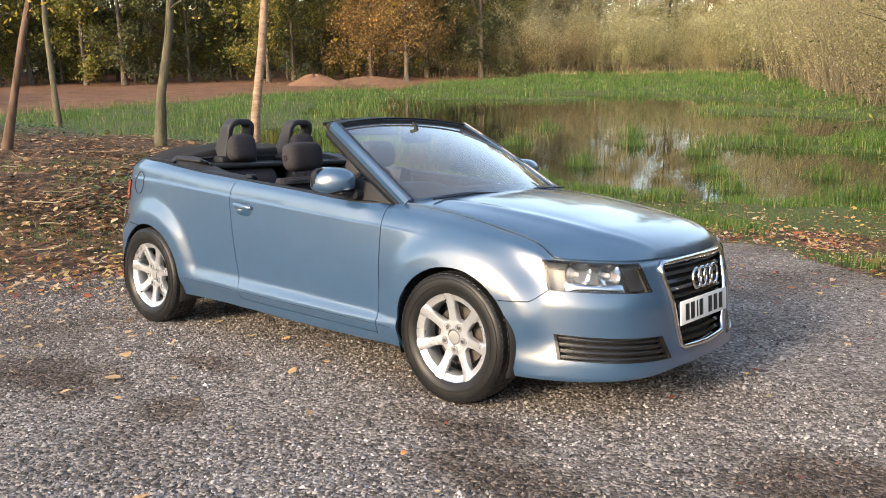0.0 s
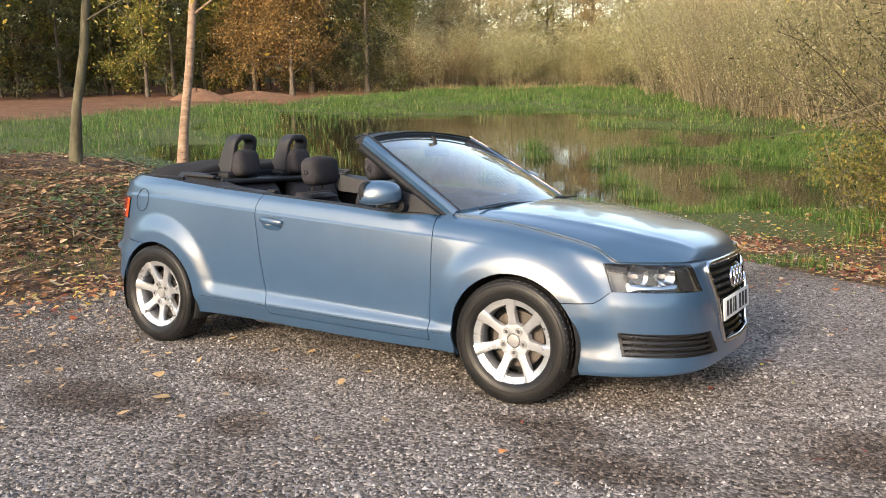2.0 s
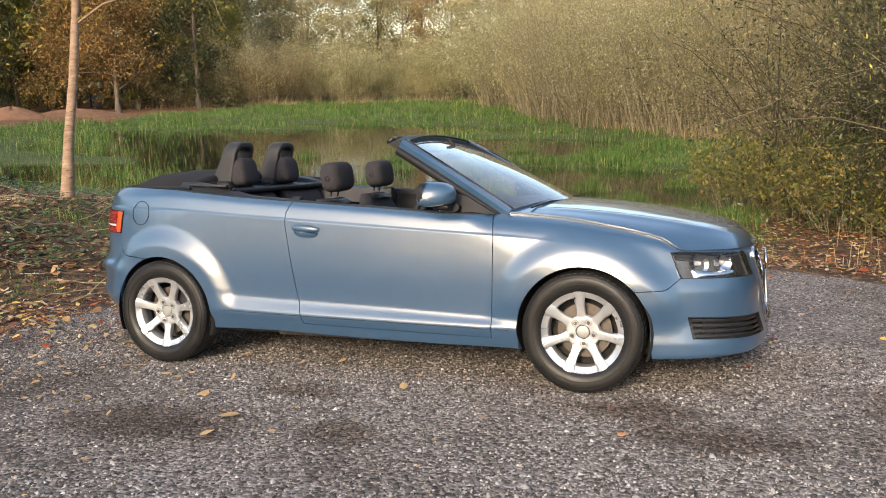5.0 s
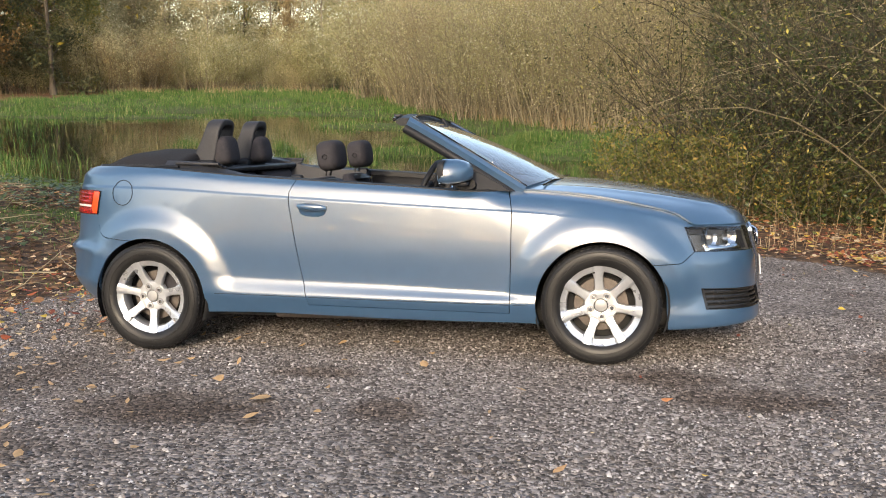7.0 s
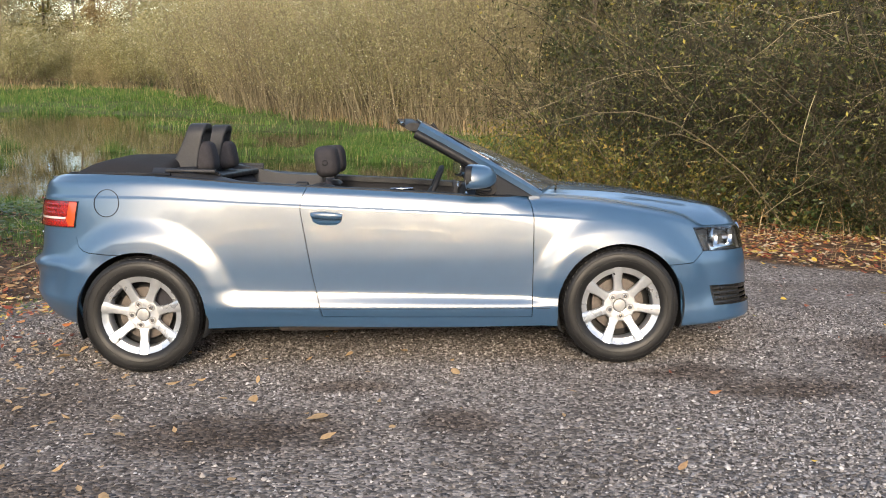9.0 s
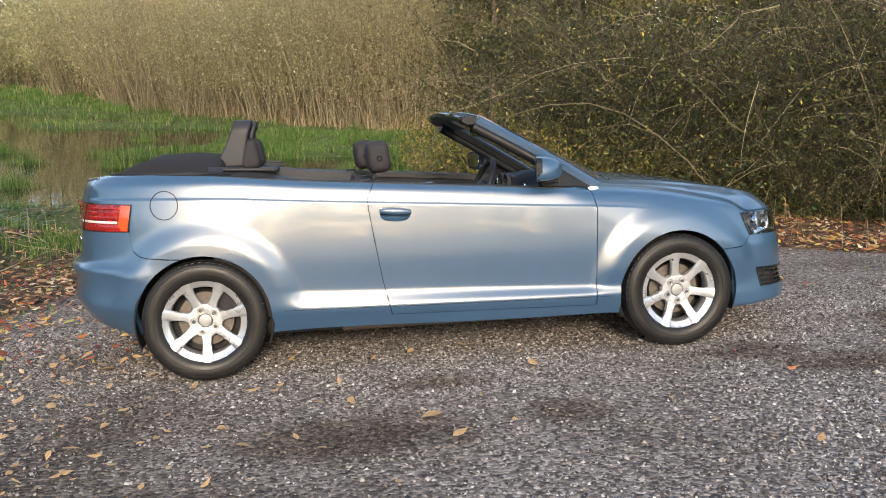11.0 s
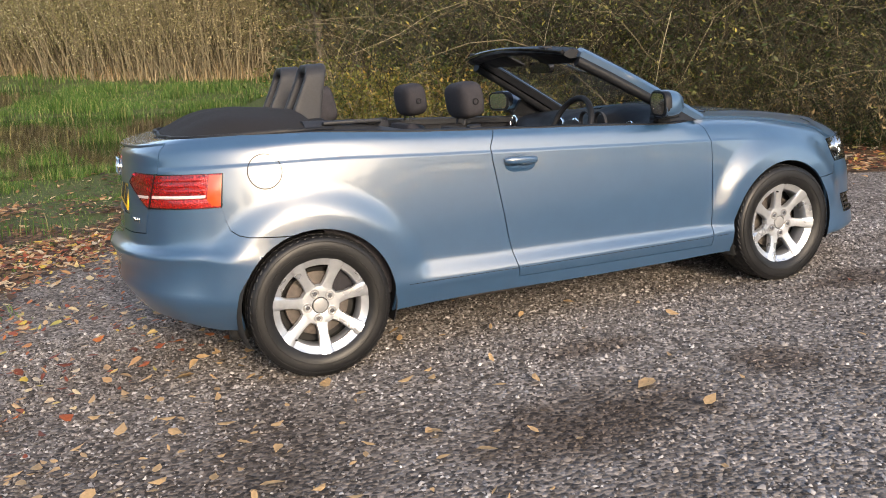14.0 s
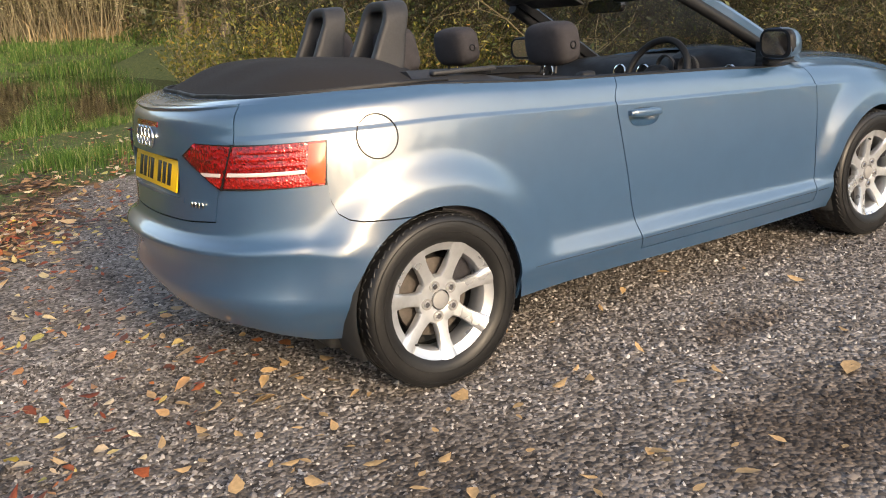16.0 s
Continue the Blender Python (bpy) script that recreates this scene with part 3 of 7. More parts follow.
def cut_panel(t0, t1, nu, nv, cuts, keep, arch=None, off=0.0, lip=0.012, mirror=False, middle=None, v0=0.0, v1=1.0):
    """A panel of the skin from t0 to t1. It is laid out flat in (t, z), cut along the lines given, and the faces for which
    keep(t, z) holds are bent onto the body. middle: the t of the middle line, across which it is joined to its mirror image."""
    u, w = np.meshgrid(np.linspace(t0, t1, nu), np.linspace(v0, v1, nv), indexing="ij")
    z = grid_at(TZ, u, w)
    bm = bmesh.new()
    vs = [[bm.verts.new((u[i, j], 0, z[i, j])) for j in range(nv)] for i in range(nu)]
    for i in range(nu - 1):
        for j in range(nv - 1):
            bm.faces.new((vs[i][j], vs[i + 1][j], vs[i + 1][j + 1], vs[i][j + 1]))
    for (ta, za), (tb, zb) in cuts:
        n = Vector((zb - za, 0, ta - tb)).normalized()
        mid, half = Vector(((ta + tb) / 2, 0, (za + zb) / 2)), math.hypot(ta - tb, za - zb) / 2 + 0.05
        near = [f for f in bm.faces if (f.calc_center_median() - mid).length < half]
        geom = near + list({e for f in near for e in f.edges}) + list({v for f in near for v in f.verts})
        bmesh.ops.bisect_plane(bm, geom=geom, dist=1e-5, plane_co=(ta, 0, za), plane_no=n)
    gone = []
    for f in bm.faces:
        c = f.calc_center_median()
        if not keep(c.x, c.z):
            gone.append(f)
    bmesh.ops.delete(bm, geom=gone, context="FACES")
    if arch is not None:
        def place(v):
            return float(grid_at(TX, np.array([v.co.x]), np.array([0.45]))[0]) - arch, v.co.z - HUB
        inside = {}
        for v in bm.verts:
            px, pz = place(v)
            inside[v] = math.hypot(px, pz) < ARCH
        bmesh.ops.delete(bm, geom=[f for f in bm.faces if all(inside[v] for v in f.verts)], context="FACES")
        for v in bm.verts:
            if v.is_valid and inside.get(v):
                px, pz = place(v)
                k = ARCH / max(math.hypot(px, pz), 1e-3)
                v.co.x += px * (k - 1)
                v.co.z += pz * (k - 1)
    bmesh.ops.delete(bm, geom=[v for v in bm.verts if not v.link_faces], context="VERTS")
    vl = list(bm.verts)
    t, zz = np.array([v.co.x for v in vl]), np.array([v.co.z for v in vl])
    p = skin(t, v_of(t, zz), off)
    for v, q, tt in zip(vl, p, t):
        v.co = q
        if middle is not None and abs(tt - middle) < 1e-6:
            v.co.y = 0
        if mirror:
            v.co.y = -v.co.y
    if mirror:
        bmesh.ops.reverse_faces(bm, faces=list(bm.faces))
    if middle is not None:
        dup = bmesh.ops.duplicate(bm, geom=list(bm.verts) + list(bm.edges) + list(bm.faces))["geom"]
        for g in dup:
            if isinstance(g, bmesh.types.BMVert):
                g.co.y = -g.co.y
        bmesh.ops.reverse_faces(bm, faces=[g for g in dup if isinstance(g, bmesh.types.BMFace)])
    bmesh.ops.remove_doubles(bm, verts=list(bm.verts), dist=2e-5)
    return finish(bm, lip)


def finish(bm, lip):
    """Smooth shading, and free edges turned inwards by lip."""
    for f in bm.faces:
        f.smooth = True
    if lip:
        bm.normal_update()
        rim = [e for e in bm.edges if len(e.link_faces) == 1]
        old = {}
        for e in rim:
            for v in e.verts:
                old[v.co.to_tuple(5)] = v.normal.copy()
        res = bmesh.ops.extrude_edge_only(bm, edges=rim)
        for g in res["geom"]:
            if isinstance(g, bmesh.types.BMVert):
                g.co -= old.get(g.co.to_tuple(5), Vector((0, 0, 0))) * lip
        for e in rim:
            e.smooth = False
    return bm


def chain(points):
    return list(zip(points, points[1:]))


def ring(points):
    return list(zip(points, points[1:] + points[:1]))


def quad_region(corners):
    """Whether (t, z) lies in a four-cornered region."""
    def f(t, z):
        ok = np.ones(np.shape(t), bool)
        for (a, b), (c, d) in zip(corners, corners[1:] + corners[:1]):
            ok &= (c - a) * (z - b) - (d - b) * (t - a) > 0
        return ok
    return f


def patch(corners, nu, nv, off, bulge=0.0, mirror=False, lip=0.0, clip=None):
    """A piece of skin over a four-cornered (t, z) region: corners run rear low, front low, front high, rear high."""
    u, w = np.meshgrid(np.linspace(0, 1, nu), np.linspace(0, 1, nv), indexing="ij")
    c = [np.array(k, float) for k in corners]
    q = (c[0] * ((1 - u) * (1 - w))[..., None] + c[1] * (u * (1 - w))[..., None] + c[2] * (u * w)[..., None] + c[3] * ((1 - u) * w)[..., None])
    t, z = q[..., 0], q[..., 1]
    if clip:
        t = np.maximum(t, np.interp(z, clip[0], clip[1]))
    o = off + bulge * (1 - (2 * u - 1) ** 2) * (1 - (2 * w - 1) ** 2)
    return grid_mesh(skin(t, v_of(t, z), o), None, lip=lip, mirror=mirror)


def frame_strip(corners, width, off, mirror=False, lip=0.01, n=14):
    """A thin rim round a four-cornered region of the skin."""
    c = [np.array(k, float) for k in corners]
    mid = sum(c) / len(c)
    out = []
    for a, b in zip(c, c[1:] + c[:1]):
        for k in range(n):
            out.append(a + (b - a) * k / n)
    out.append(out[0])
    out = np.array(out)
    d = mid - out
    d /= np.linalg.norm(d, axis=1, keepdims=True)
    inner = out + d * width
    q = np.stack([out, inner], 1)
    return grid_mesh(skin(q[..., 0], v_of(q[..., 0], q[..., 1]), off), None, lip=lip, mirror=mirror)


car = thing("car", "light blue metallic convertible with its roof folded, parked on gravel", "car", SLOPE)
LAMP = [(FC - 0.941, 0.594), (FC - 0.420, 0.580), (FC - 0.480, 0.708), (FC - 0.985, 0.724)]
FOG = [(FC - 0.885, 0.294), (FC - 0.312, 0.270), (FC - 0.366, 0.378), (FC - 0.908, 0.405)]
GRILLE = [(FC - 0.228, 0.305), (FC + 0.001, 0.298), (FC + 0.001, 0.700), (FC - 0.350, 0.695)]
TAIL = [(0.565, 0.792), (0.978, 0.788), (1.000, 0.928), (0.445, 0.941), (0.364, 0.898)]
TAIL_WIDE = TAIL[:3] + [(0.276, 0.942)]
TAIL_OUT = [(0.590, 0.792), (0.978, 0.788), (1.000, 0.928), (0.655, 0.938)]
FUEL = (-0.172, 0.918, 0.072)


lamp_hole, fog_hole, grille_hole, tail_hole = (quad_region(k) for k in (LAMP, FOG, GRILLE, TAIL))
GAP = 0.0022
# lines between the panels, as (t, z)
DOOR_R = [(float(t_of(x)), z) for x, z in ((0.985, 0.10), (0.968, 0.289), (0.925, 0.48), (0.893, 0.68), (0.866, 0.86), (0.866, 0.915), (0.90, 0.985), (0.94, 1.08))]
DOOR_F = [(float(t_of(x)), z) for x, z in ((2.092, 0.10), (2.100, 0.35), (2.107, 0.60), (2.112, 0.80), (2.102, 0.87), (2.08, 0.93), (2.06, 0.98))]
SILL = [(float(t_of(0.90)), 0.2890), (float(t_of(2.16)), 0.2650)]
SEAM_R = [(0.979, 0.80), (0.985, 0.735), (1.003, 0.690), (1.035, 0.668), (float(t_of(-0.268)), 0.657), (float(t_of(-0.157)), 0.647), (float(t_of(-0.04)), 0.640)]
SEAM_F = [(float(t_of(2.70)), 0.530), (float(t_of(2.985)), 0.541), (float(t_of(3.012)), 0.556), LAMP[0]]
HANDLE = [(float(t_of(0.924)), 0.786), (float(t_of(1.084)), 0.779), (float(t_of(1.088)), 0.850), (float(t_of(0.926)), 0.862)]
CUP = []
for a in np.linspace(0, 2 * math.pi, 21)[:-1]:
    ca, sa = math.cos(a), math.sin(a)
    cu, cw = 0.5 + 0.5 * math.copysign(abs(ca) ** 0.7, ca), 0.5 + 0.5 * math.copysign(abs(sa) ** (0.45 if sa > 0 else 0.95), sa)
    CUP.append(tuple(sum(np.array(k) * f for k, f in zip(HANDLE, ((1 - cu) * (1 - cw), cu * (1 - cw), cu * cw, (1 - cu) * cw)))))
handle_hole = quad_region(CUP)


def crease(v):
    ts = np.linspace(0.70, FC - 1.0, 16)
    return list(zip([float(q) for q in ts], [float(q) for q in grid_at(TZ, ts, np.full(16, v))]))


CREASE = chain(crease(0.7775)) + chain(crease(0.7955))


def t_on(line, z):
    return float(np.interp(z, [p[1] for p in line], [p[0] for p in line]))


def z_on(line, t):
    return float(np.interp(t, [p[0] for p in line], [p[1] for p in line]))


def shifted(line, d):
    return [(t + d, z) for t, z in line]


def raised(line, d):
    return [(t, z + d) for t, z in line]


def inside(region, t, z):
    return bool(region(np.array([t]), np.array([z]))[0])


def build_body(side):
    mir = side == "left"
    dr, df = shifted(DOOR_R, GAP), shifted(DOOR_F, -GAP)
    part("door_skin", cut_panel(t_of(0.85), t_of(2.12), 84, 84, chain(dr) + chain(df) + chain(raised(SILL, GAP)) + ring(CUP) + CREASE,
         lambda t, z: t > t_on(dr, z) and t < t_on(df, z) and z > z_on(SILL, t) + GAP and not inside(handle_hole, t, z), mirror=mir), PAINT, door[side])
    part("sill", cut_panel(t_of(0.96), t_of(2.10), 60, 40, chain(raised(SILL, -GAP)), lambda t, z: z < z_on(SILL, t) - GAP, mirror=mir), PAINT, car)
    dr = shifted(DOOR_R, -GAP)
    low = raised(SEAM_R, GAP)
    tail_ring = ring(TAIL)
    part("quarter_panel", cut_panel(0.648, t_of(0.99), 120, 90, chain(dr) + chain(low) + tail_ring + [((0.9812, 0.76), (0.9812, 0.90))] + CREASE,
         lambda t, z: t < t_on(dr, z) and not inside(tail_hole, t, z) and (t > t_of(-0.06) or (z > z_on(low, t) if t > 0.9812 else z > 0.88)), arch=AXLE_R, mirror=mir), PAINT, car)
    df = shifted(DOOR_F, GAP)
    low = raised(SEAM_F, GAP)
    part("front_fender", cut_panel(t_of(2.05), FC - 0.52, 120, 90, chain(df) + chain(low) + ring(LAMP) + CREASE,
         lambda t, z: t > t_on(df, z) and not inside(lamp_hole, t, z) and (t < t_of(2.72) or (z > z_on(low, t) if t < LAMP[0][0] else z > 0.66)), arch=AXLE_F, mirror=mir), PAINT, car)


door = {}
for side in ("right", "left"):
    door[side] = new("door")
    door[side].parent = car
for side in ("right", "left"):
    build_body(side)
# dark thread on the skin: the shade in the swage groove drawn as colour
SWAGE = ((0.405, 0.958, 0.346, 0.334), (0.974, 2.094, 0.3335, 0.3145), (2.118, 2.195, 0.3140, 0.3130))
for mir in (False, True):
    for x0, x1, z0, z1 in SWAGE:
        ts, zs = t_of(np.linspace(x0, x1, 12)), np.linspace(z0, z1, 12)
        line_ = [Vector(q) for q in skin(ts, v_of(ts, zs), 0.0002)]
        if mir:
            line_ = [Vector((q.x, -q.y, q.z)) for q in line_]
        part("swage_shade_line", tube(line_, 0.0015, 5), INNER, door["left" if mir else "right"] if x0 == 0.974 else car)

# ---- the car: nose, tail, bonnet, boot ----
def whole(p, drop=None):
    """Joins a grid that ends on the middle line with its mirror image."""
    q = p[::-1].copy()
    q[..., 1] *= -1
    full = np.concatenate([p, q[1:]], 0)
    d = None if drop is None else np.concatenate([drop, drop[::-1]], 0)
    return full, d


def wrap(t0, zlo, zhi, nu, nv, off=0.0, lip=0.012, tail=False):
    """A plain band across the whole nose (or tail), from t0 to the middle line; zlo and zhi are heights over t."""
    u, w = np.meshgrid(np.linspace(0, 1, nu), np.linspace(0, 1, nv), indexing="ij")
    t = t0 + ((0.0 if tail else FC) - t0) * u
    z = zlo(t) + (zhi(t) - zlo(t)) * w
    p = skin(t, v_of(t, z), off)
    p[-1, :, 1] = 0
    return grid_mesh(whole(p)[0], None, lip=lip, flip=tail)


def keys(ts, zs):
    return lambda t: np.interp(t, ts, zs)


TX_ = lambda x: float(t_of(x))
L0, L1, L2, L3 = LAMP


low_f = raised(SEAM_F, -GAP)
LIP_F = [(float(t_of(2.85)), 0.190), (FC - 0.5, 0.205), (FC - 0.28, 0.222), (FC + 0.001, 0.228)]
ARCH_LOW = [(float(t_of(2.912)), 0.33), (float(t_of(2.935)), 0.10)]
bumper_f = part("front_bumper", cut_panel(t_of(2.76), FC, 140, 90, chain(low_f) + ring(LAMP) + ring(FOG) + chain(GRILLE[:1] + GRILLE[3:]) + chain([GRILLE[0], GRILLE[1]]) + chain([GRILLE[3], GRILLE[2]]) + chain(LIP_F) + chain(ARCH_LOW),
                lambda t, z: not inside(lamp_hole, t, z) and not inside(fog_hole, t, z) and not inside(grille_hole, t, z) and z > z_on(LIP_F, t)
                and (z < z_on(low_f, t) if t < LAMP[0][0] else (z < 0.62 or t > FC - 0.522)) and not (z < 0.33 and t < t_on(ARCH_LOW[::-1], z)), arch=AXLE_F, middle=FC), PAINT, car)
part("lower_lip", wrap(FC - 0.78, keys([0, FC - 0.7, FC], [.170, .172, .180]), keys([0, FC - 0.9, FC - 0.28, FC], [.200, .205, .226, .232]), 40, 6, off=-0.02), TRIM, bumper_f, "black plastic lip")
low_r = raised(SEAM_R, -GAP)
BOOT_LOW = [(-0.01, 0.668), (0.36, 0.674), (0.505, 0.682)]
BOOT_SIDE = [(0.505, 0.60), (0.545, 0.76), (0.572, 0.83)]
LIP_R = [(-0.01, 0.340), (0.3, 0.335), (0.62, 0.312), (0.93, 0.238), (1.2, 0.215)]
ARCH_LOW_R = [(float(t_of(-0.35)), 0.10), (float(t_of(-0.337)), 0.32)]
bumper_r = part("rear_bumper", cut_panel(0.0, t_of(-0.02), 110, 90, chain(low_r) + chain(raised(BOOT_LOW, -GAP)) + chain(shifted(BOOT_SIDE, GAP)) + ring(TAIL) + chain(LIP_R) + chain(ARCH_LOW_R),
                lambda t, z: z > z_on(LIP_R, t) and not inside(tail_hole, t, z) and not (z < 0.32 and t > t_on(ARCH_LOW_R, z)) and ((z < z_on(BOOT_LOW, t) - GAP) if t < t_on(BOOT_SIDE, z) + GAP else ((z < 0.86) if t < 0.979 else z < z_on(low_r, t))), arch=AXLE_R, middle=0.0), PAINT, car)
part("diffuser", wrap(0.80, keys([0, 1], [.26, .20]), keys([0, .5, 1], [.350, .33, .25]), 40, 5, off=-0.03, tail=True), TRIM, bumper_r, "black plastic underside")


def flip_y(p):
    q = p.copy()
    q[..., 1] *= -1
    return q


def edge(t, inset=0.0, drop=0.0):
    """The top edge of the body at t, moved in on the plan."""
    t = np.asarray(t, float)
    p = skin(t, np.ones(t.shape))
    a, b = np.interp(t, TT, nx), np.interp(t, TT, nw)
    return p - np.stack([a, -b, np.zeros_like(a)], -1) * np.asarray(inset)[..., None] + np.array([0, 0, -1.0]) * np.asarray(drop)[..., None]


PLATE_HOLE = [(-0.01, 0.744), (0.312, 0.748), (0.318, 0.884), (-0.01, 0.888)]
plate_hole = quad_region(PLATE_HOLE)

# boot lid: its back face, and a deck that runs in to the folded roof
boot = part("boot_lid", cut_panel(0.0, 0.66, 90, 90, chain(raised(BOOT_LOW, GAP)) + chain(shifted(BOOT_SIDE, -GAP)) + ring(TAIL) + chain(PLATE_HOLE) + [((0.642, 0.88), (0.642, 1.10))],
            lambda t, z: z > z_on(BOOT_LOW, t) + GAP and not inside(tail_hole, t, z) and not inside(plate_hole, t, z) and t < (t_on(BOOT_SIDE, z) - GAP if z < 0.87 else 0.642), middle=0.0), PAINT, car)
u, w = np.meshgrid(np.linspace(0, 1, 90), np.linspace(0, 1, 9), indexing="ij")
dt = TX_(0.20) * (1 - u)
ins = w * np.interp(dt, [0, 0.3, 0.55, 0.8, 1.1, TX_(-0.25), TX_(0.20)], [0.175, 0.165, 0.10, 0.055, 0.045, 0.043, 0.003])
deck = edge(dt, ins) + np.stack([0 * u, 0 * u, (0.010 * np.sin(w * math.pi) + 0.012 * w) * np.clip(ins.max(1, keepdims=True) / 0.045, 0, 1)], -1)
deck[-1, :, 1] = 0
part("rear_deck", grid_mesh(whole(deck)[0], None, lip=0.01, flip=True), PAINT, boot)

lip_r = []
for t in np.linspace(0.0, 0.640, 40):
    q, o = edge(np.array([t]))[0], np.array([float(np.interp(t, TT, nx)), -float(np.interp(t, TT, nw)), 0.0])
    k = 1 - 0.75 * smooth_step(t, 0.35, 0.64)
    lip_r.append([q - o * 0.03 + [0, 0, 0.006], q + o * 0.002 + [0, 0, 0.006], q + o * 0.015 * k + [0, 0, 0.001], q + o * 0.014 * k + [0, 0, -0.006], q + o * 0.001 + [0, 0, -0.022], q - o * 0.02 + [0, 0, -0.015]])
    if t == 0:
        for v_ in lip_r[0]:
            v_[1] = 0
lip_l = [[flip_y(v_) for v_ in s_] for s_ in lip_r[:0:-1]]
part("boot_lip", loft([[Vector(v_) for v_ in s_] for s_ in lip_l + lip_r]), PAINT, boot)
for mir in (False, True):
    part("brake_light", patch([(0.0, 0.985), (0.14, 0.983), (0.14, 1.001), (0.0, 1.003)], 8, 3, 0.003, mirror=mir, lip=0.004), REDLENS, boot, "dark red high brake light")

# bonnet: a patch between the fender tops, the nose and the scuttle
TC0, TC1 = TX_(2.10), FC - 0.50


def coons(c_low, c_high, c_left, c_right, nu, nv):
    u, w = np.meshgrid(np.linspace(0, 1, nu), np.linspace(0, 1, nv), indexing="ij")
    a, b, l, r = c_low(u[:, 0]), c_high(u[:, 0]), c_left(w[0]), c_right(w[0])
    U, W = u[..., None], w[..., None]
    p = a[:, None] * (1 - W) + b[:, None] * W + l[None] * (1 - U) + r[None] * U
    return p - (a[0] * (1 - U) * (1 - W) + a[-1] * U * (1 - W) + b[0] * (1 - U) * W + b[-1] * U * W), u, w


def scuttle(w):
    e = edge(np.array([TC0 + 0.03]))[0]
    y = e[1] * (1 - 2 * w)
    k = 1 - (1 - 2 * w) ** 2
    return np.stack([e[0] + 0.18 * k ** 0.75, y, e[2] + 0.048 * k ** 0.8], -1)


def nose_edge(w):
    t = TC1 + (FC - TC1) * (1 - np.abs(2 * w - 1))
    p = edge(t)
    p[:, 1] = np.where(w > 0.5, -p[:, 1], p[:, 1])
    return p


bp, bu, bw_ = coons(lambda q: edge(TC0 + 0.03 + (TC1 - TC0 - 0.03) * q, 0.004), lambda q: flip_y(edge(TC0 + 0.03 + (TC1 - TC0 - 0.03) * q, 0.004)), scuttle, nose_edge, 60, 61)
side_f = 1 - np.abs(2 * bw_ - 1)                      # 0 at the sides, 1 in the middle
dome = pchip([0, .15, .3, .5, .7, .8, .9, .96, 1], [0, .022, .037, .049, .053, .049, .036, .019, 0])(bu.ravel()).reshape(bu.shape)
full = bp[:1, :, 2] * (1 - bu) + bp[-1:, :, 2] * bu + dome
fade = 1 - (1 - np.clip(side_f / 0.55, 0, 1)) ** 2
bp[..., 2] = bp[..., 2] * (1 - fade) + full * fade
ridge = np.abs(np.abs(2 * bw_ - 1) - (0.80 - 0.22 * bu))
bp[..., 2] += 0.007 * np.exp(-(ridge / 0.045) ** 2) * np.sin(math.pi * np.clip(bu, 0, 1)) ** 0.5
bonnet = part("bonnet", grid_mesh(bp, None, lip=0.012, flip=True), PAINT, car)
if bonnet.data.polygons[len(bonnet.data.polygons) // 3].normal.z < 0:
    bonnet.data.flip_normals()


def sub(c, u0, u1, w0, w1):
    c = [np.array(k, float) for k in c]
    at = lambda u, w: tuple(c[0] * (1 - u) * (1 - w) + c[1] * u * (1 - w) + c[2] * u * w + c[3] * (1 - u) * w)
    return [at(u0, w0), at(u1, w0), at(u1, w1), at(u0, w1)]


def on_skin(c, u, w, off):
    t, z = sub(c, u, u, w, w)[0]
    return Vector(skin(np.array([t]), v_of(np.array([t]), np.array([z])), off)[0])


def mirrored(bm, mir):
    if mir:
        bm.transform(Matrix.Diagonal((1, -1, 1, 1)))
        bmesh.ops.reverse_faces(bm, faces=list(bm.faces))
    return bm


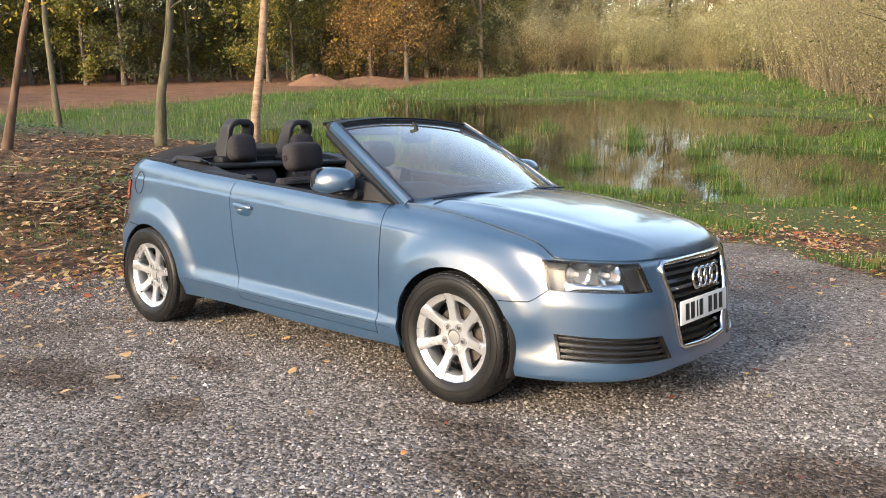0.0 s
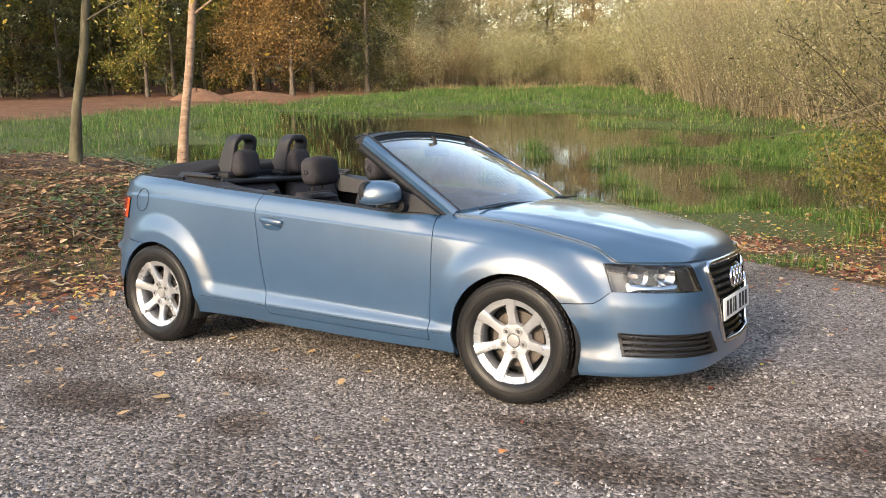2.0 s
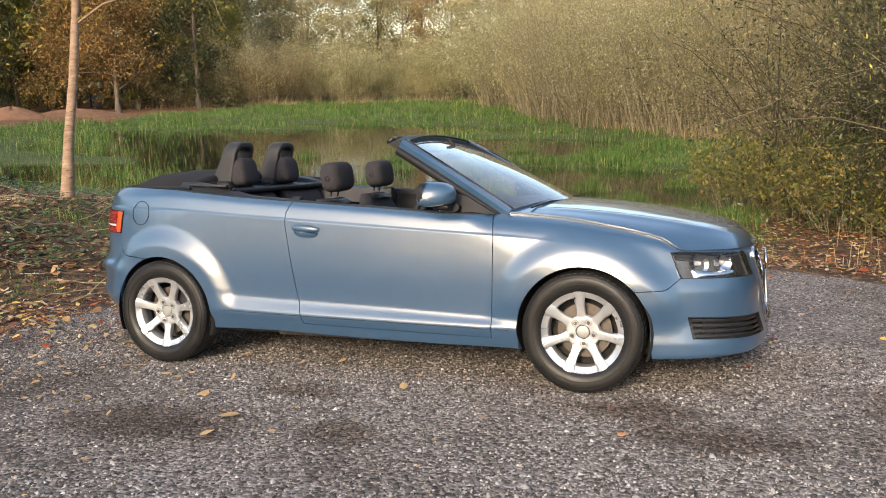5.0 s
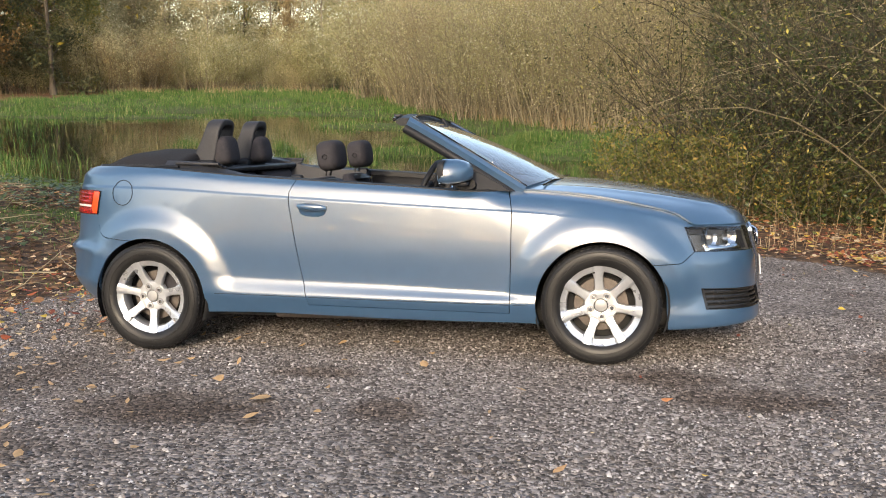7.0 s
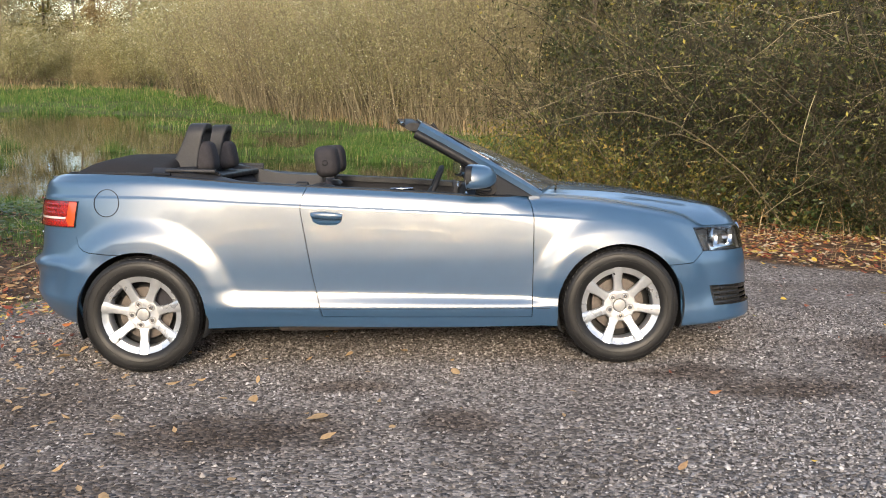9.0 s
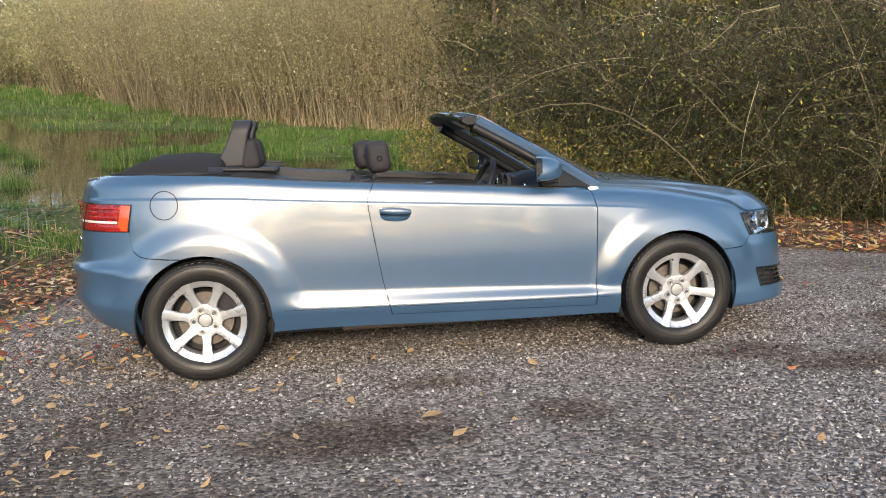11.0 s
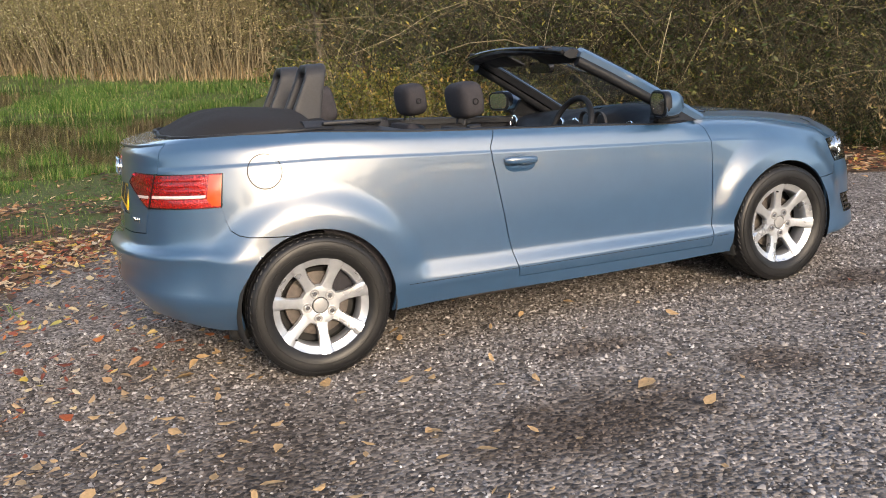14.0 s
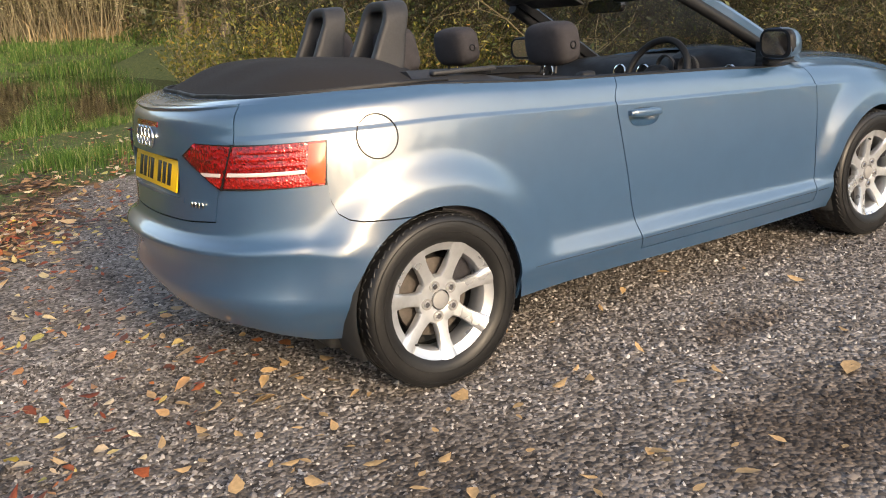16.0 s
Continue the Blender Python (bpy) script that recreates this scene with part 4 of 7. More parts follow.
def build_lamps(mir):
    lamp = part("headlight", frame_strip(LAMP, 0.010, 0.003, mirror=mir, lip=0.02), GLOSSBLACK, car, "clear headlight with twin chrome reflectors")
    part("housing", patch(sub(LAMP, -.02, 1.02, -.02, 1.02), 16, 10, -0.060, mirror=mir), SATIN, lamp)
    part("bezel", frame_strip(LAMP, 0.006, -0.015, mirror=mir, lip=0.05), SATIN, lamp)
    for k, (u, w, r) in enumerate(((0.27, 0.60, 0.062), (0.60, 0.62, 0.056))):
        at = on_skin(LAMP, u, w, -0.050)
        turn = Vector((0.86, -0.50, 0.05)).to_track_quat("Y", "Z").to_matrix().to_4x4()
        bowl = revolve([(0.010, -0.014), (0.024, -0.010), (r * 0.8, 0.012), (r, 0.034), (r * 1.04, 0.034), (r * 0.9, 0.0), (r * 0.4, -0.018)], 28)
        bowl.transform(Matrix.Translation(at) @ turn)
        ob = part("reflector", mirrored(bowl, mir), CHROME, lamp)
        bulb = revolve([(0.0, 0.030), (0.009, 0.027), (0.012, 0.012), (0.012, -0.012)], 16)
        bulb.transform(Matrix.Translation(at) @ turn)
        part("bulb", mirrored(bulb, mir), LENSWHITE, lamp)
    part("trim_blade", patch(sub(LAMP, .16, .72, .05, .30), 20, 6, -0.020, 0.012, mirror=mir, lip=0.012), CHROME, lamp, "bright reflector strip")
    part("inner_panel", patch(sub(LAMP, .80, .985, .10, .95), 10, 6, -0.030, mirror=mir, lip=0.01), GREYTRIM, lamp)
    lens = part("lens", patch(LAMP, 22, 10, 0.0045, 0.004, mirror=mir), LENS, lamp)
    lens.visible_shadow = False
    fog = part("bumper_vent", frame_strip(FOG, 0.014, 0.002, mirror=mir, lip=0.05), GLOSSBLACK, bumper_f, "black slatted bumper vent")
    part("back", patch(sub(FOG, -.03, 1.03, -.05, 1.05), 16, 6, -0.045, mirror=mir), INNER, bumper_f)
    for k in range(4):
        part("slat", patch(sub(FOG, 0.02, 0.98, 0.06 + 0.235 * k, 0.06 + 0.235 * k + 0.135), 16, 3, -0.010, 0.004, mirror=mir, lip=0.02), GLOSSBLACK, bumper_f)
    nick = ((0.898, 0.941), (0.366, 0.447))
    tail = part("tail_light", patch(TAIL_WIDE, 44, 16, 0.005, 0.005, mirror=mir, lip=0.02, clip=nick), REDLENS, car, "red tail light with orange end and clear strip")
    part("lens_rim", frame_strip(TAIL, 0.006, 0.007, mirror=mir, lip=0.012), GLOSSBLACK, tail)
    part("indicator", patch(sub(TAIL_OUT, .82, .985, .05, .95), 10, 8, 0.009, 0.003, mirror=mir, lip=0.004), AMBER, tail, "orange indicator lens")
    part("reversing_lens", patch(sub(TAIL_OUT, .0, .80, .30, .385), 24, 4, 0.010, 0.002, mirror=mir, lip=0.004), LENSWHITE, tail, "clear reversing strip")
    part("reversing_lens", patch([(.495, .834), (.578, .834), (.582, .846), (.474, .846)], 10, 3, 0.009, 0.001, mirror=mir, lip=0.004), LENSWHITE, tail, "clear reversing strip")
    part("lower_lens", patch(sub(TAIL_OUT, .0, .985, .04, .26), 26, 4, 0.009, 0.002, mirror=mir, lip=0.004), REDBRIGHT, tail)
    part("lower_lens", patch([(.562, .798), (.572, .798), (.577, .828), (.507, .828)], 8, 4, 0.009, 0.001, mirror=mir, lip=0.004), REDBRIGHT, tail)
    for w0 in (0.46, 0.62, 0.78):
        part("light_bar", patch(sub(TAIL_OUT, .06 + .10 * (w0 < .5), .80, w0, w0 + .10), 20, 4, 0.010, 0.004, mirror=mir, lip=0.006), REDBRIGHT, tail)
    # brighter red patch added to paint the sun's glare on the lens
    part("lens_glint", patch(sub(TAIL_OUT, .62, .80, .44, .90), 8, 8, 0.0085, 0.002, mirror=mir, lip=0.003), REDBRIGHT, tail)
    part("lamp_gap", patch([(.574, .790), (.581, .790), (.648, .938), (.641, .938)], 3, 12, 0.011, mirror=mir, lip=0.01), GLOSSBLACK, tail)


build_lamps(False)
build_lamps(True)

# radiator grille


def grille_point(u, w, off):
    """A point of the grille: u from -1 to 1 across, w up it."""
    c = [np.array(k) for k in GRILLE]
    a = abs(u)
    t = (c[0] * (1 - w) + c[3] * w)[0]
    z = (c[0] * (1 - w) + c[3] * w)[1] * a + (c[1] * (1 - w) + c[2] * w)[1] * (1 - a)
    t = FC - (FC - t) * a
    p = skin(np.array([t]), v_of(np.array([t]), np.array([z])), off)[0]
    return Vector((p[0], p[1] if u < 0 else -p[1], p[2]))


rim = []
for u in np.linspace(-0.94, 0.94, 15):
    rim.append(grille_point(u, 0.0, 0.004))
for w in np.linspace(0.04, 0.96, 12):
    rim.append(grille_point(1, w, 0.004))
for u in np.linspace(0.94, -0.94, 15):
    rim.append(grille_point(u, 1.0, 0.004))
for w in np.linspace(0.96, 0.04, 12):
    rim.append(grille_point(-1, w, 0.004))
grille = part("radiator_grille", tube(rim, 0.0135, 8, closed=True), CHROME, car, "black slatted grille in a chrome surround")
gp = np.array([[grille_point(u, w, -0.05) for w in np.linspace(-0.02, 1.02, 10)] for u in np.linspace(-1, 1, 21)])
part("mesh_back", grid_mesh(gp, None, lip=0), INNER, grille)
for k in range(11):
    w = 0.06 + 0.088 * k
    sec = []
    for u in np.linspace(-0.97, 0.97, 15):
        p, q = grille_point(u, w, -0.006), grille_point(u, w + 0.040, -0.012)
        r = grille_point(u, w + 0.02, -0.04)
        sec.append([p, q, r])
    part("slat", loft(sec), GLOSSBLACK, grille)
part("plate_holder", box((0.02, 0.50, 0.09), (3.437, 0, 0.468), 0.008), GLOSSBLACK, grille)
for k in range(4):
    ring = tube([(3.452 - 0.10 * 0.045 * math.sin(a), (k - 1.5) * 0.0625 + 0.045 * math.cos(a), 0.612 + 0.045 * math.sin(a)) for a in np.linspace(0, 2 * math.pi, 29)[:-1]], 0.0075, 8, closed=True)
    part("badge_ring", ring, CHROME, grille)


def number_plate(name, mat, at, turn, label, wide=0.52):
    m = Matrix.Translation(at) @ turn
    b = box((0.006, wide, 0.111), (0, 0, 0), 0.0025)
    b.transform(m)
    pl = part(name, b, mat, car, label)
    for k, y in enumerate((-0.192, -0.135, -0.083, -0.040, 0.062, 0.125, 0.188)):
        wd = 0.014 if k == 2 else 0.040
        b = box((0.002, wd, 0.078), (0.0038, y, 0), 0.0006, 1)
        b.transform(m)
        part("bar", b, INK, pl)
    return pl


number_plate("front_number_plate", PLATE_W, (3.454, 0, 0.466), Matrix.Rotation(radians(-4), 4, "Y"), "white number plate with black bars")
number_plate("rear_number_plate", PLATE_Y, (-0.686, 0, 0.818), Matrix.Rotation(math.pi, 4, "Z") @ Matrix.Rotation(radians(-14), 4, "Y"), "yellow number plate with black bars", 0.56)
for k in range(4):
    ring = tube([(-0.703 + 0.1 * 0.034 * math.sin(a), (k - 1.5) * 0.049 + 0.034 * math.cos(a), 0.945 + 0.034 * math.sin(a)) for a in np.linspace(0, 2 * math.pi, 25)[:-1]], 0.005, 6, closed=True)
    part("badge_ring", ring, CHROME, boot)
rec = []
for t, z in [(0.0, 0.745)] + [(0.312 * k / 6, 0.745) for k in range(1, 7)] + [(0.315, 0.816)] + [(0.318 - 0.318 * k / 6, 0.887) for k in range(0, 7)]:
    rec.append([skin(np.array([t]), v_of(np.array([t]), np.array([z])), o)[0] for o in (0.0, -0.02, -0.044)])
rec = np.array(rec)
rec[0, :, 1] = rec[-1, :, 1] = 0
part("plate_recess", grid_mesh(whole(rec)[0], None, lip=0), PAINT, boot)
part("recess_back", box((0.012, 0.66, 0.17), (-0.668, 0, 0.816), 0.004, 2, Matrix.Rotation(radians(14), 3, "Y")), PAINT, boot)
for k in range(4):
    p = skin(np.array([0.40 + 0.022 * k]), v_of(np.array([0.40]), np.array([0.735])), 0.004)[0]
    part("badge_bar", box((0.004, 0.014, 0.020), p, 0.001, 1), CHROME, boot)
    p = skin(np.array([0.40 + 0.022 * k]), v_of(np.array([0.40]), np.array([0.765])), 0.004)[0]
    if k < 2:
        part("badge_bar", box((0.004, 0.016, 0.018), (p[0], -p[1], p[2]), 0.001, 1), CHROME, boot)


# ---- wheels ----
def build_wheel():
    """One wheel about the y axis, its outer face towards -y."""
    hub = part("wheel", revolve([(0.190, 0.085), (0.186, 0.03), (0.172, 0.00), (0.172, -0.034), (0.173, -0.056), (0.177, -0.066), (0.193, -0.072), (0.207, -0.083), (0.211, -0.086), (0.216, -0.090), (0.217, -0.083), (0.208, -0.074)], 72), ALLOY, car)
    prof = [(0.206, 0.085), (0.232, 0.100), (0.262, 0.104), (0.286, 0.098), (0.299, 0.088), (0.304, 0.070), (0.306, 0.0), (0.304, -0.070), (0.299, -0.088), (0.286, -0.099), (0.262, -0.104), (0.232, -0.101), (0.216, -0.092), (0.206, -0.083)]
    part("tyre", revolve(prof, 80), RUBBER, hub, "worn black tyre")
    for r, y in ((0.245, -0.1035), (0.279, -0.1030)):
        part("sidewall_rib", tube([(r * math.cos(a), y, r * math.sin(a)) for a in np.linspace(0, 2 * math.pi, 73)[:-1]], 0.0016, 5, closed=True), RUBBER, hub)
    block = box((0.033, 0.029, 0.012), (0, 0, 0), 0.002, 1).copy()
    tread = bmesh.new()
    for k in range(56):
        a = 2 * math.pi * k / 56
        for y, tw in ((-0.072, 0.35), (-0.036, -0.4), (0.0, 0.3), (0.036, -0.4), (0.072, 0.35)):
            me = bpy.data.meshes.new("tmp")
            b = block.copy()
            b.transform(Matrix.Rotation(-a, 4, "Y") @ Matrix.Translation((0, y, 0.3015 - 0.02 * (abs(y) / 0.072) ** 3 * 0.25)) @ Matrix.Rotation(tw, 4, "Z"))
            b.to_mesh(me)
            b.free()
            tread.from_mesh(me)
            bpy.data.meshes.remove(me)
    block.free()
    part("tread", tread, RUBBER, hub)
    part("brake_disc", revolve([(0.05, 0.0), (0.138, 0.0), (0.140, 0.010), (0.138, 0.020), (0.05, 0.02)], 40), STEEL, hub, "rusty steel brake disc")
    part("barrel_back", revolve([(0.001, 0.055), (0.18, 0.055), (0.184, 0.03)], 36), INNER, hub)
    for k in range(7):
        secs = []
        for r, wd, y0, th in ((0.040, 0.078, -0.050, 0.030), (0.070, 0.066, -0.053, 0.036), (0.092, 0.050, -0.057, 0.038), (0.120, 0.045, -0.062, 0.036), (0.150, 0.050, -0.068, 0.032), (0.180, 0.060, -0.076, 0.026), (0.210, 0.080, -0.086, 0.016)):
            h = wd / 2
            secs.append([(r, y0 + th, -h * 0.8), (r, y0 + 0.010, -h), (r, y0 + 0.0015, -h * 0.80), (r, y0, -h * 0.3), (r, y0, h * 0.3), (r, y0 + 0.0015, h * 0.80), (r, y0 + 0.010, h), (r, y0 + th, h * 0.8)])
        b = loft(secs)
        b.transform(Matrix.Rotation(2 * math.pi * k / 7, 4, "Y"))
        part("spoke", b, ALLOY, hub)
    part("hub", revolve([(0.086, -0.020), (0.088, -0.044), (0.082, -0.0535), (0.040, -0.0565), (0.036, -0.0545)], 40), ALLOY, hub)
    part("hub_cap", revolve([(0.0, -0.0600), (0.020, -0.0598), (0.031, -0.0580), (0.033, -0.052)], 32), CAPGREY, hub)
    for k in range(5):
        a = 2 * math.pi * k / 5 + math.pi
        b = revolve([(0.0, -0.0615), (0.0095, -0.0615), (0.0120, -0.058), (0.0120, -0.048)], 6)
        s = revolve([(0.0130, -0.0580), (0.0200, -0.0586), (0.0200, -0.050), (0.0125, -0.050)], 16, closed=True)
        for bm_, mt, nm in ((b, CHROME, "wheel_bolt"), (s, CAPGREY, "bolt_seat")):
            bm_.transform(Matrix.Translation((0.056 * math.cos(a), 0, 0.056 * math.sin(a))))
            part(nm, bm_, mt, hub)
    part("valve", tube([(0.176, -0.07, 0.02), (0.172, -0.085, 0.02)], 0.004, 8), RUBBER, hub)
    return hub


wheel = build_wheel()
TRACK = 0.762
spots = {"fr": (AXLE_F, -TRACK, 95, 0), "rr": (AXLE_R, -TRACK, 218.6, 0), "fl": (AXLE_F, TRACK, 30, 180), "rl": (AXLE_R, TRACK, 75, 180)}
for k, (key, (x, y, spin, turn)) in enumerate(spots.items()):
    m = Matrix.Translation((x, y, HUB)) @ Matrix.Rotation(radians(turn), 4, "Z") @ Matrix.Rotation(radians(-spin), 4, "Y") @ Matrix.Diagonal((1.03, 1.0, 1.03, 1))
    if k == 0:
        wheel.matrix_basis = m
    else:
        copy_thing(wheel, m @ Matrix.Diagonal((1 / 1.03, 1.0, 1 / 1.03, 1)))

# wheel housings and the underside
for ax in (AXLE_R, AXLE_F):
    for sg in (-1, 1):
        secs = []
        for y in (0.50, 0.70, 0.825, 0.840):
            r = 0.354 if y < 0.83 else 0.343
            secs.append([(ax + r * math.cos(a), sg * y, HUB + r * math.sin(a)) for a in np.linspace(radians(-22), radians(202), 40)])
        part("wheel_arch_liner", loft(secs, closed=False, caps=False), INNER, car, "dark plastic wheel arch liner")
        part("arch_wall", box((0.72, 0.02, 0.60), (ax, sg * 0.50, 0.44), 0.005, 1), INNER, car)
part("underbody", box((3.35, 1.36, 0.10), (1.30, 0, 0.235), 0.03), INNER, car)
part("engine_bay", box((0.80, 0.98, 0.40), (2.72, 0, 0.52), 0.05), INNER, car)
part("boot_floor", box((0.60, 0.98, 0.50), (-0.20, 0, 0.52), 0.05), INNER, car)
for sg in (-1, 1):
    part("under_rail", box((1.15, 0.06, 0.05), (1.28, sg * 0.66, 0.205), 0.015), STEEL, car, "dull metal jacking rail")

# ---- the car: screen, cabin, folded roof ----
def bez(a, b, c, n=10):
    a, b, c = (Vector(k) for k in (a, b, c))
    return [a * (1 - t) ** 2 + b * (2 * t * (1 - t)) + c * t * t for t in np.linspace(0, 1, n)]


PILLAR = bez((2.155, -0.690, 0.902), (1.82, -0.655, 1.115), (1.50, -0.590, 1.292), 14)
SCREEN_TOP = bez((1.500, -0.570, 1.298), (1.415, 0, 1.372), (1.500, 0.570, 1.298), 17)
SCREEN_LOW = bez((2.185, -0.665, 0.906), (2.565, 0, 0.978), (2.185, 0.665, 0.906), 17)


screen = part("windscreen", grid_mesh(np.array([[SCREEN_LOW[i].lerp(SCREEN_TOP[i], t) + Vector((0.03, 0, 0.045)) * math.sin(math.pi * t) * 0.5 for t in np.linspace(0, 1, 12)] for i in range(17)]), None, lip=0.0), GLASS, car, "clear raked windscreen")
screen.visible_shadow = False
for sg in (-1, 1):
    path = [Vector((p.x, p.y if sg < 0 else -p.y, p.z)) for p in PILLAR]
    secs = []
    for k, p in enumerate(path):
        f = k / 13
        w1 = 0.038 - 0.004 * f
        n = Vector((0.50, 0, 0.86))          # up and forward, square to the pillar
        o = Vector((0, sg, 0))
        secs.append([p + n * -0.012 + o * 0.012, p + n * (w1 * 0.5) + o * 0.020, p + n * w1 + o * 0.006, p + n * (w1 + 0.004) - o * 0.030, p + n * (w1 * 0.5) - o * 0.050, p + n * -0.012 - o * 0.040])
    pil = part("windscreen_pillar", loft(secs), PAINT, car)
    part("pillar_seal", tube([p + Vector((-0.014, sg * 0.000, -0.030)) for p in path], [0.028] * 14, 8), TRIM, pil, "black rubber seal")
    secs = []
    for k, p in enumerate(path):
        w1 = 0.038 - 0.004 * k / 13
        n, o = Vector((0.50, 0, 0.86)), Vector((0, sg, 0))
        secs.append([p + n * -0.017 + o * 0.008, p + n * -0.020 - o * 0.044, p + n * (w1 * 0.5) - o * 0.060, p + n * (w1 - 0.004) - o * 0.040, p + n * (w1 * 0.5) - o * 0.020])
    part("pillar_trim", loft(secs), TRIM, pil, "black inner pillar trim")
    part("glass_edge", tube([p + Vector((0.020, -sg * 0.022, 0.034)) for p in path], 0.007, 6), GLOSSBLACK, pil)
# header rail across the top of the screen
secs = []
for k, p in enumerate(SCREEN_TOP):
    q = p + Vector((0, 0, 0.0))
    prof = [(0.030, 0.004), (0.0, 0.020), (-0.050, 0.024), (-0.095, 0.012), (-0.100, -0.004), (-0.06, -0.022), (0.0, -0.020), (0.035, -0.012)]
    e = 1 - 0.25 * abs(k - 8) / 8
    secs.append([q + Vector((x * e, 0, z)) for x, z in prof])
head = part("windscreen_header", loft(secs), TRIM, car, "black header rail with roof seal")
part("header_seal", tube([p + Vector((-0.085, 0, 0.014)) for p in SCREEN_TOP], 0.011, 6), GLOSSBLACK, head)
part("header_strip", tube([p + Vector((0.028, 0, 0.016)) for p in SCREEN_TOP], 0.006, 6), GLOSSBLACK, head)
for sg in (-1, 1):
    part("sun_visor", box((0.13, 0.40, 0.014), (1.52, sg * 0.32, 1.285), 0.006, 2, Matrix.Rotation(radians(28), 3, "Y")), GREYTRIM, head)
    part("roof_latch", box((0.04, 0.07, 0.016), (1.405, sg * 0.42, 1.338), 0.005), GREYTRIM, head)
mir_in = part("interior_mirror", loft([[Vector((1.60 + dx, y, 1.235 + z)) for y, z in rounded(0.235, 0.062, 0.03)] for dx in (0.0, 0.012, 0.03)]), GLOSSBLACK, car, "black interior mirror")
part("mirror_stem", tube([(1.625, 0, 1.24), (1.60, 0, 1.30), (1.58, 0, 1.325)], 0.012, 8), TRIM, mir_in)
# black ceramic band and scuttle below the screen
cow = []
for i, p in enumerate(SCREEN_LOW):
    s = Vector(scuttle(np.array([i / 16]))[0])
    cow.append([p + Vector((-0.02, 0, 0.012)), p + Vector((0.02, 0, -0.006)), p.lerp(s, 0.6) + Vector((0, 0, -0.012)), s + Vector((0.015, 0, -0.012)), s + Vector((0.0, 0, -0.05)), p + Vector((0, 0, -0.06))])
scut = part("scuttle_panel", loft(cow), TRIM, car, "black plastic scuttle under the windscreen")
for y0, y1 in ((-0.05, -0.60), (0.50, -0.02)):
    q0, q1 = Vector((2.365 - 0.1 * y0 * y0, y0, 0.950)), Vector((2.335 - 0.15 * y1 * y1, y1, 0.936))
    part("wiper", tube([q0, q0.lerp(q1, 0.5) + Vector((-0.02, 0, 0.014)), q1 + Vector((-0.02, 0, 0.004))], 0.006, 6), GLOSSBLACK, scut, "black wiper arm")

# door mirrors
MIRROR_Y = 0.865
for sg in (-1, 1):
    secs = []
    for k in range(14):
        q = k / 13
        x = -0.072 + 0.142 * q
        s = max(0.03, 1 - q ** 3.2) ** 0.5                      # closes towards the front
        pts = []
        for j in range(28):
            b = 2 * math.pi * j / 28
            cy, cz = math.cos(b), math.sin(b)
            py = 0.098 * math.copysign(abs(cy) ** 0.72, cy) * s
            pz = (0.072 * abs(cz) ** 0.85 if cz > 0 else -0.060 * abs(cz) ** 0.45) * (s if cz > 0 else s ** 0.7)
            out_ = py * -sg * -1 if sg > 0 else -py
            pz -= 0.020 * max(0, out_ / 0.108) ** 2 * (cz > 0)       # lower towards the outer end
            pts.append((1.838 + x - 0.26 * out_ - 0.030 * max(0, out_ / 0.108) ** 2 * q, sg * MIRROR_Y + py, 1.022 + pz))
        secs.append(pts)
    mi = part("door_mirror", loft(secs), PAINT, door["right" if sg < 0 else "left"], "body-coloured door mirror")
    part("mirror_glass", loft([[Vector((1.762 + dx - 0.26 * sg * y, sg * MIRROR_Y + y, 1.028 + z)) for y, z in rounded(0.157, 0.098, 0.035)] for dx in (0.004, -0.0025)]), CHROME, mi, "mirror glass")
    rim = [[Vector((1.768 + dx - 0.26 * sg * y, sg * MIRROR_Y + y, 1.026 + z)) for y, z in rounded(a_, b_, 0.045)] for dx, a_, b_ in ((0.030, 0.194, 0.120), (0.004, 0.200, 0.126), (-0.006, 0.190, 0.118), (-0.005, 0.160, 0.100), (0.010, 0.156, 0.096))]
    part("mirror_rim", loft(rim, caps=False), TRIM, mi, "black plastic mirror surround")
    part("mirror_base", box((0.085, 0.110, 0.022), (1.842, sg * 0.825, 0.960), 0.009), TRIM, mi)
    part("mirror_foot", loft([[Vector((1.86 + x * 0.055, sg * yy, zz + z * 0.030)) for x, z in rounded(2, 2, 0.8)] for yy, zz in ((0.800, 0.957), (0.765, 0.945), (0.735, 0.945))]), TRIM, mi)
    part("corner_trim", loft([[Vector((1.80, sg * (0.768 + e), 0.932)), Vector((2.10, sg * (0.735 + e), 0.912)), Vector((1.93, sg * (0.715 + e), 1.010)), Vector((1.845, sg * (0.735 + e), 1.030))] for e in (0.004, -0.03)]), TRIM, door["right" if sg < 0 else "left"], "black quarter trim")
    # handle: a bar over a scooped recess
    dr = door["right" if sg < 0 else "left"]
    mir = sg > 0
    mid = np.mean(np.array(CUP), 0)
    bowl = []
    for s in (1.03, 1.0, 0.93, 0.82, 0.66, 0.45, 0.2, 0.02):
        q = mid + (np.array(CUP) - mid) * s
        bowl.append([Vector(p) for p in skin(q[:, 0], v_of(q[:, 0], q[:, 1]), -0.002 - 0.032 * (1 - min(s, 1) ** 2) ** 0.8)])
    part("handle_recess", mirrored(loft(bowl, caps=False), mir), PAINT, dr)
    secs = []
    for k in range(13):
        f = k / 12
        p = on_skin(HANDLE, -0.02 + 1.04 * f, 0.74, 0.004 + 0.018 * math.sin(math.pi * f) ** 0.5)
        hh = 0.017 * (0.6 + 0.4 * math.sin(math.pi * min(1, max(0, f))) ** 0.4)
        secs.append([p + Vector((0, -x * 0.016, z * hh)) for x, z in rounded(2, 2, 0.7, 3)])
    part("door_handle", mirrored(loft(secs), mir), PAINT, dr)
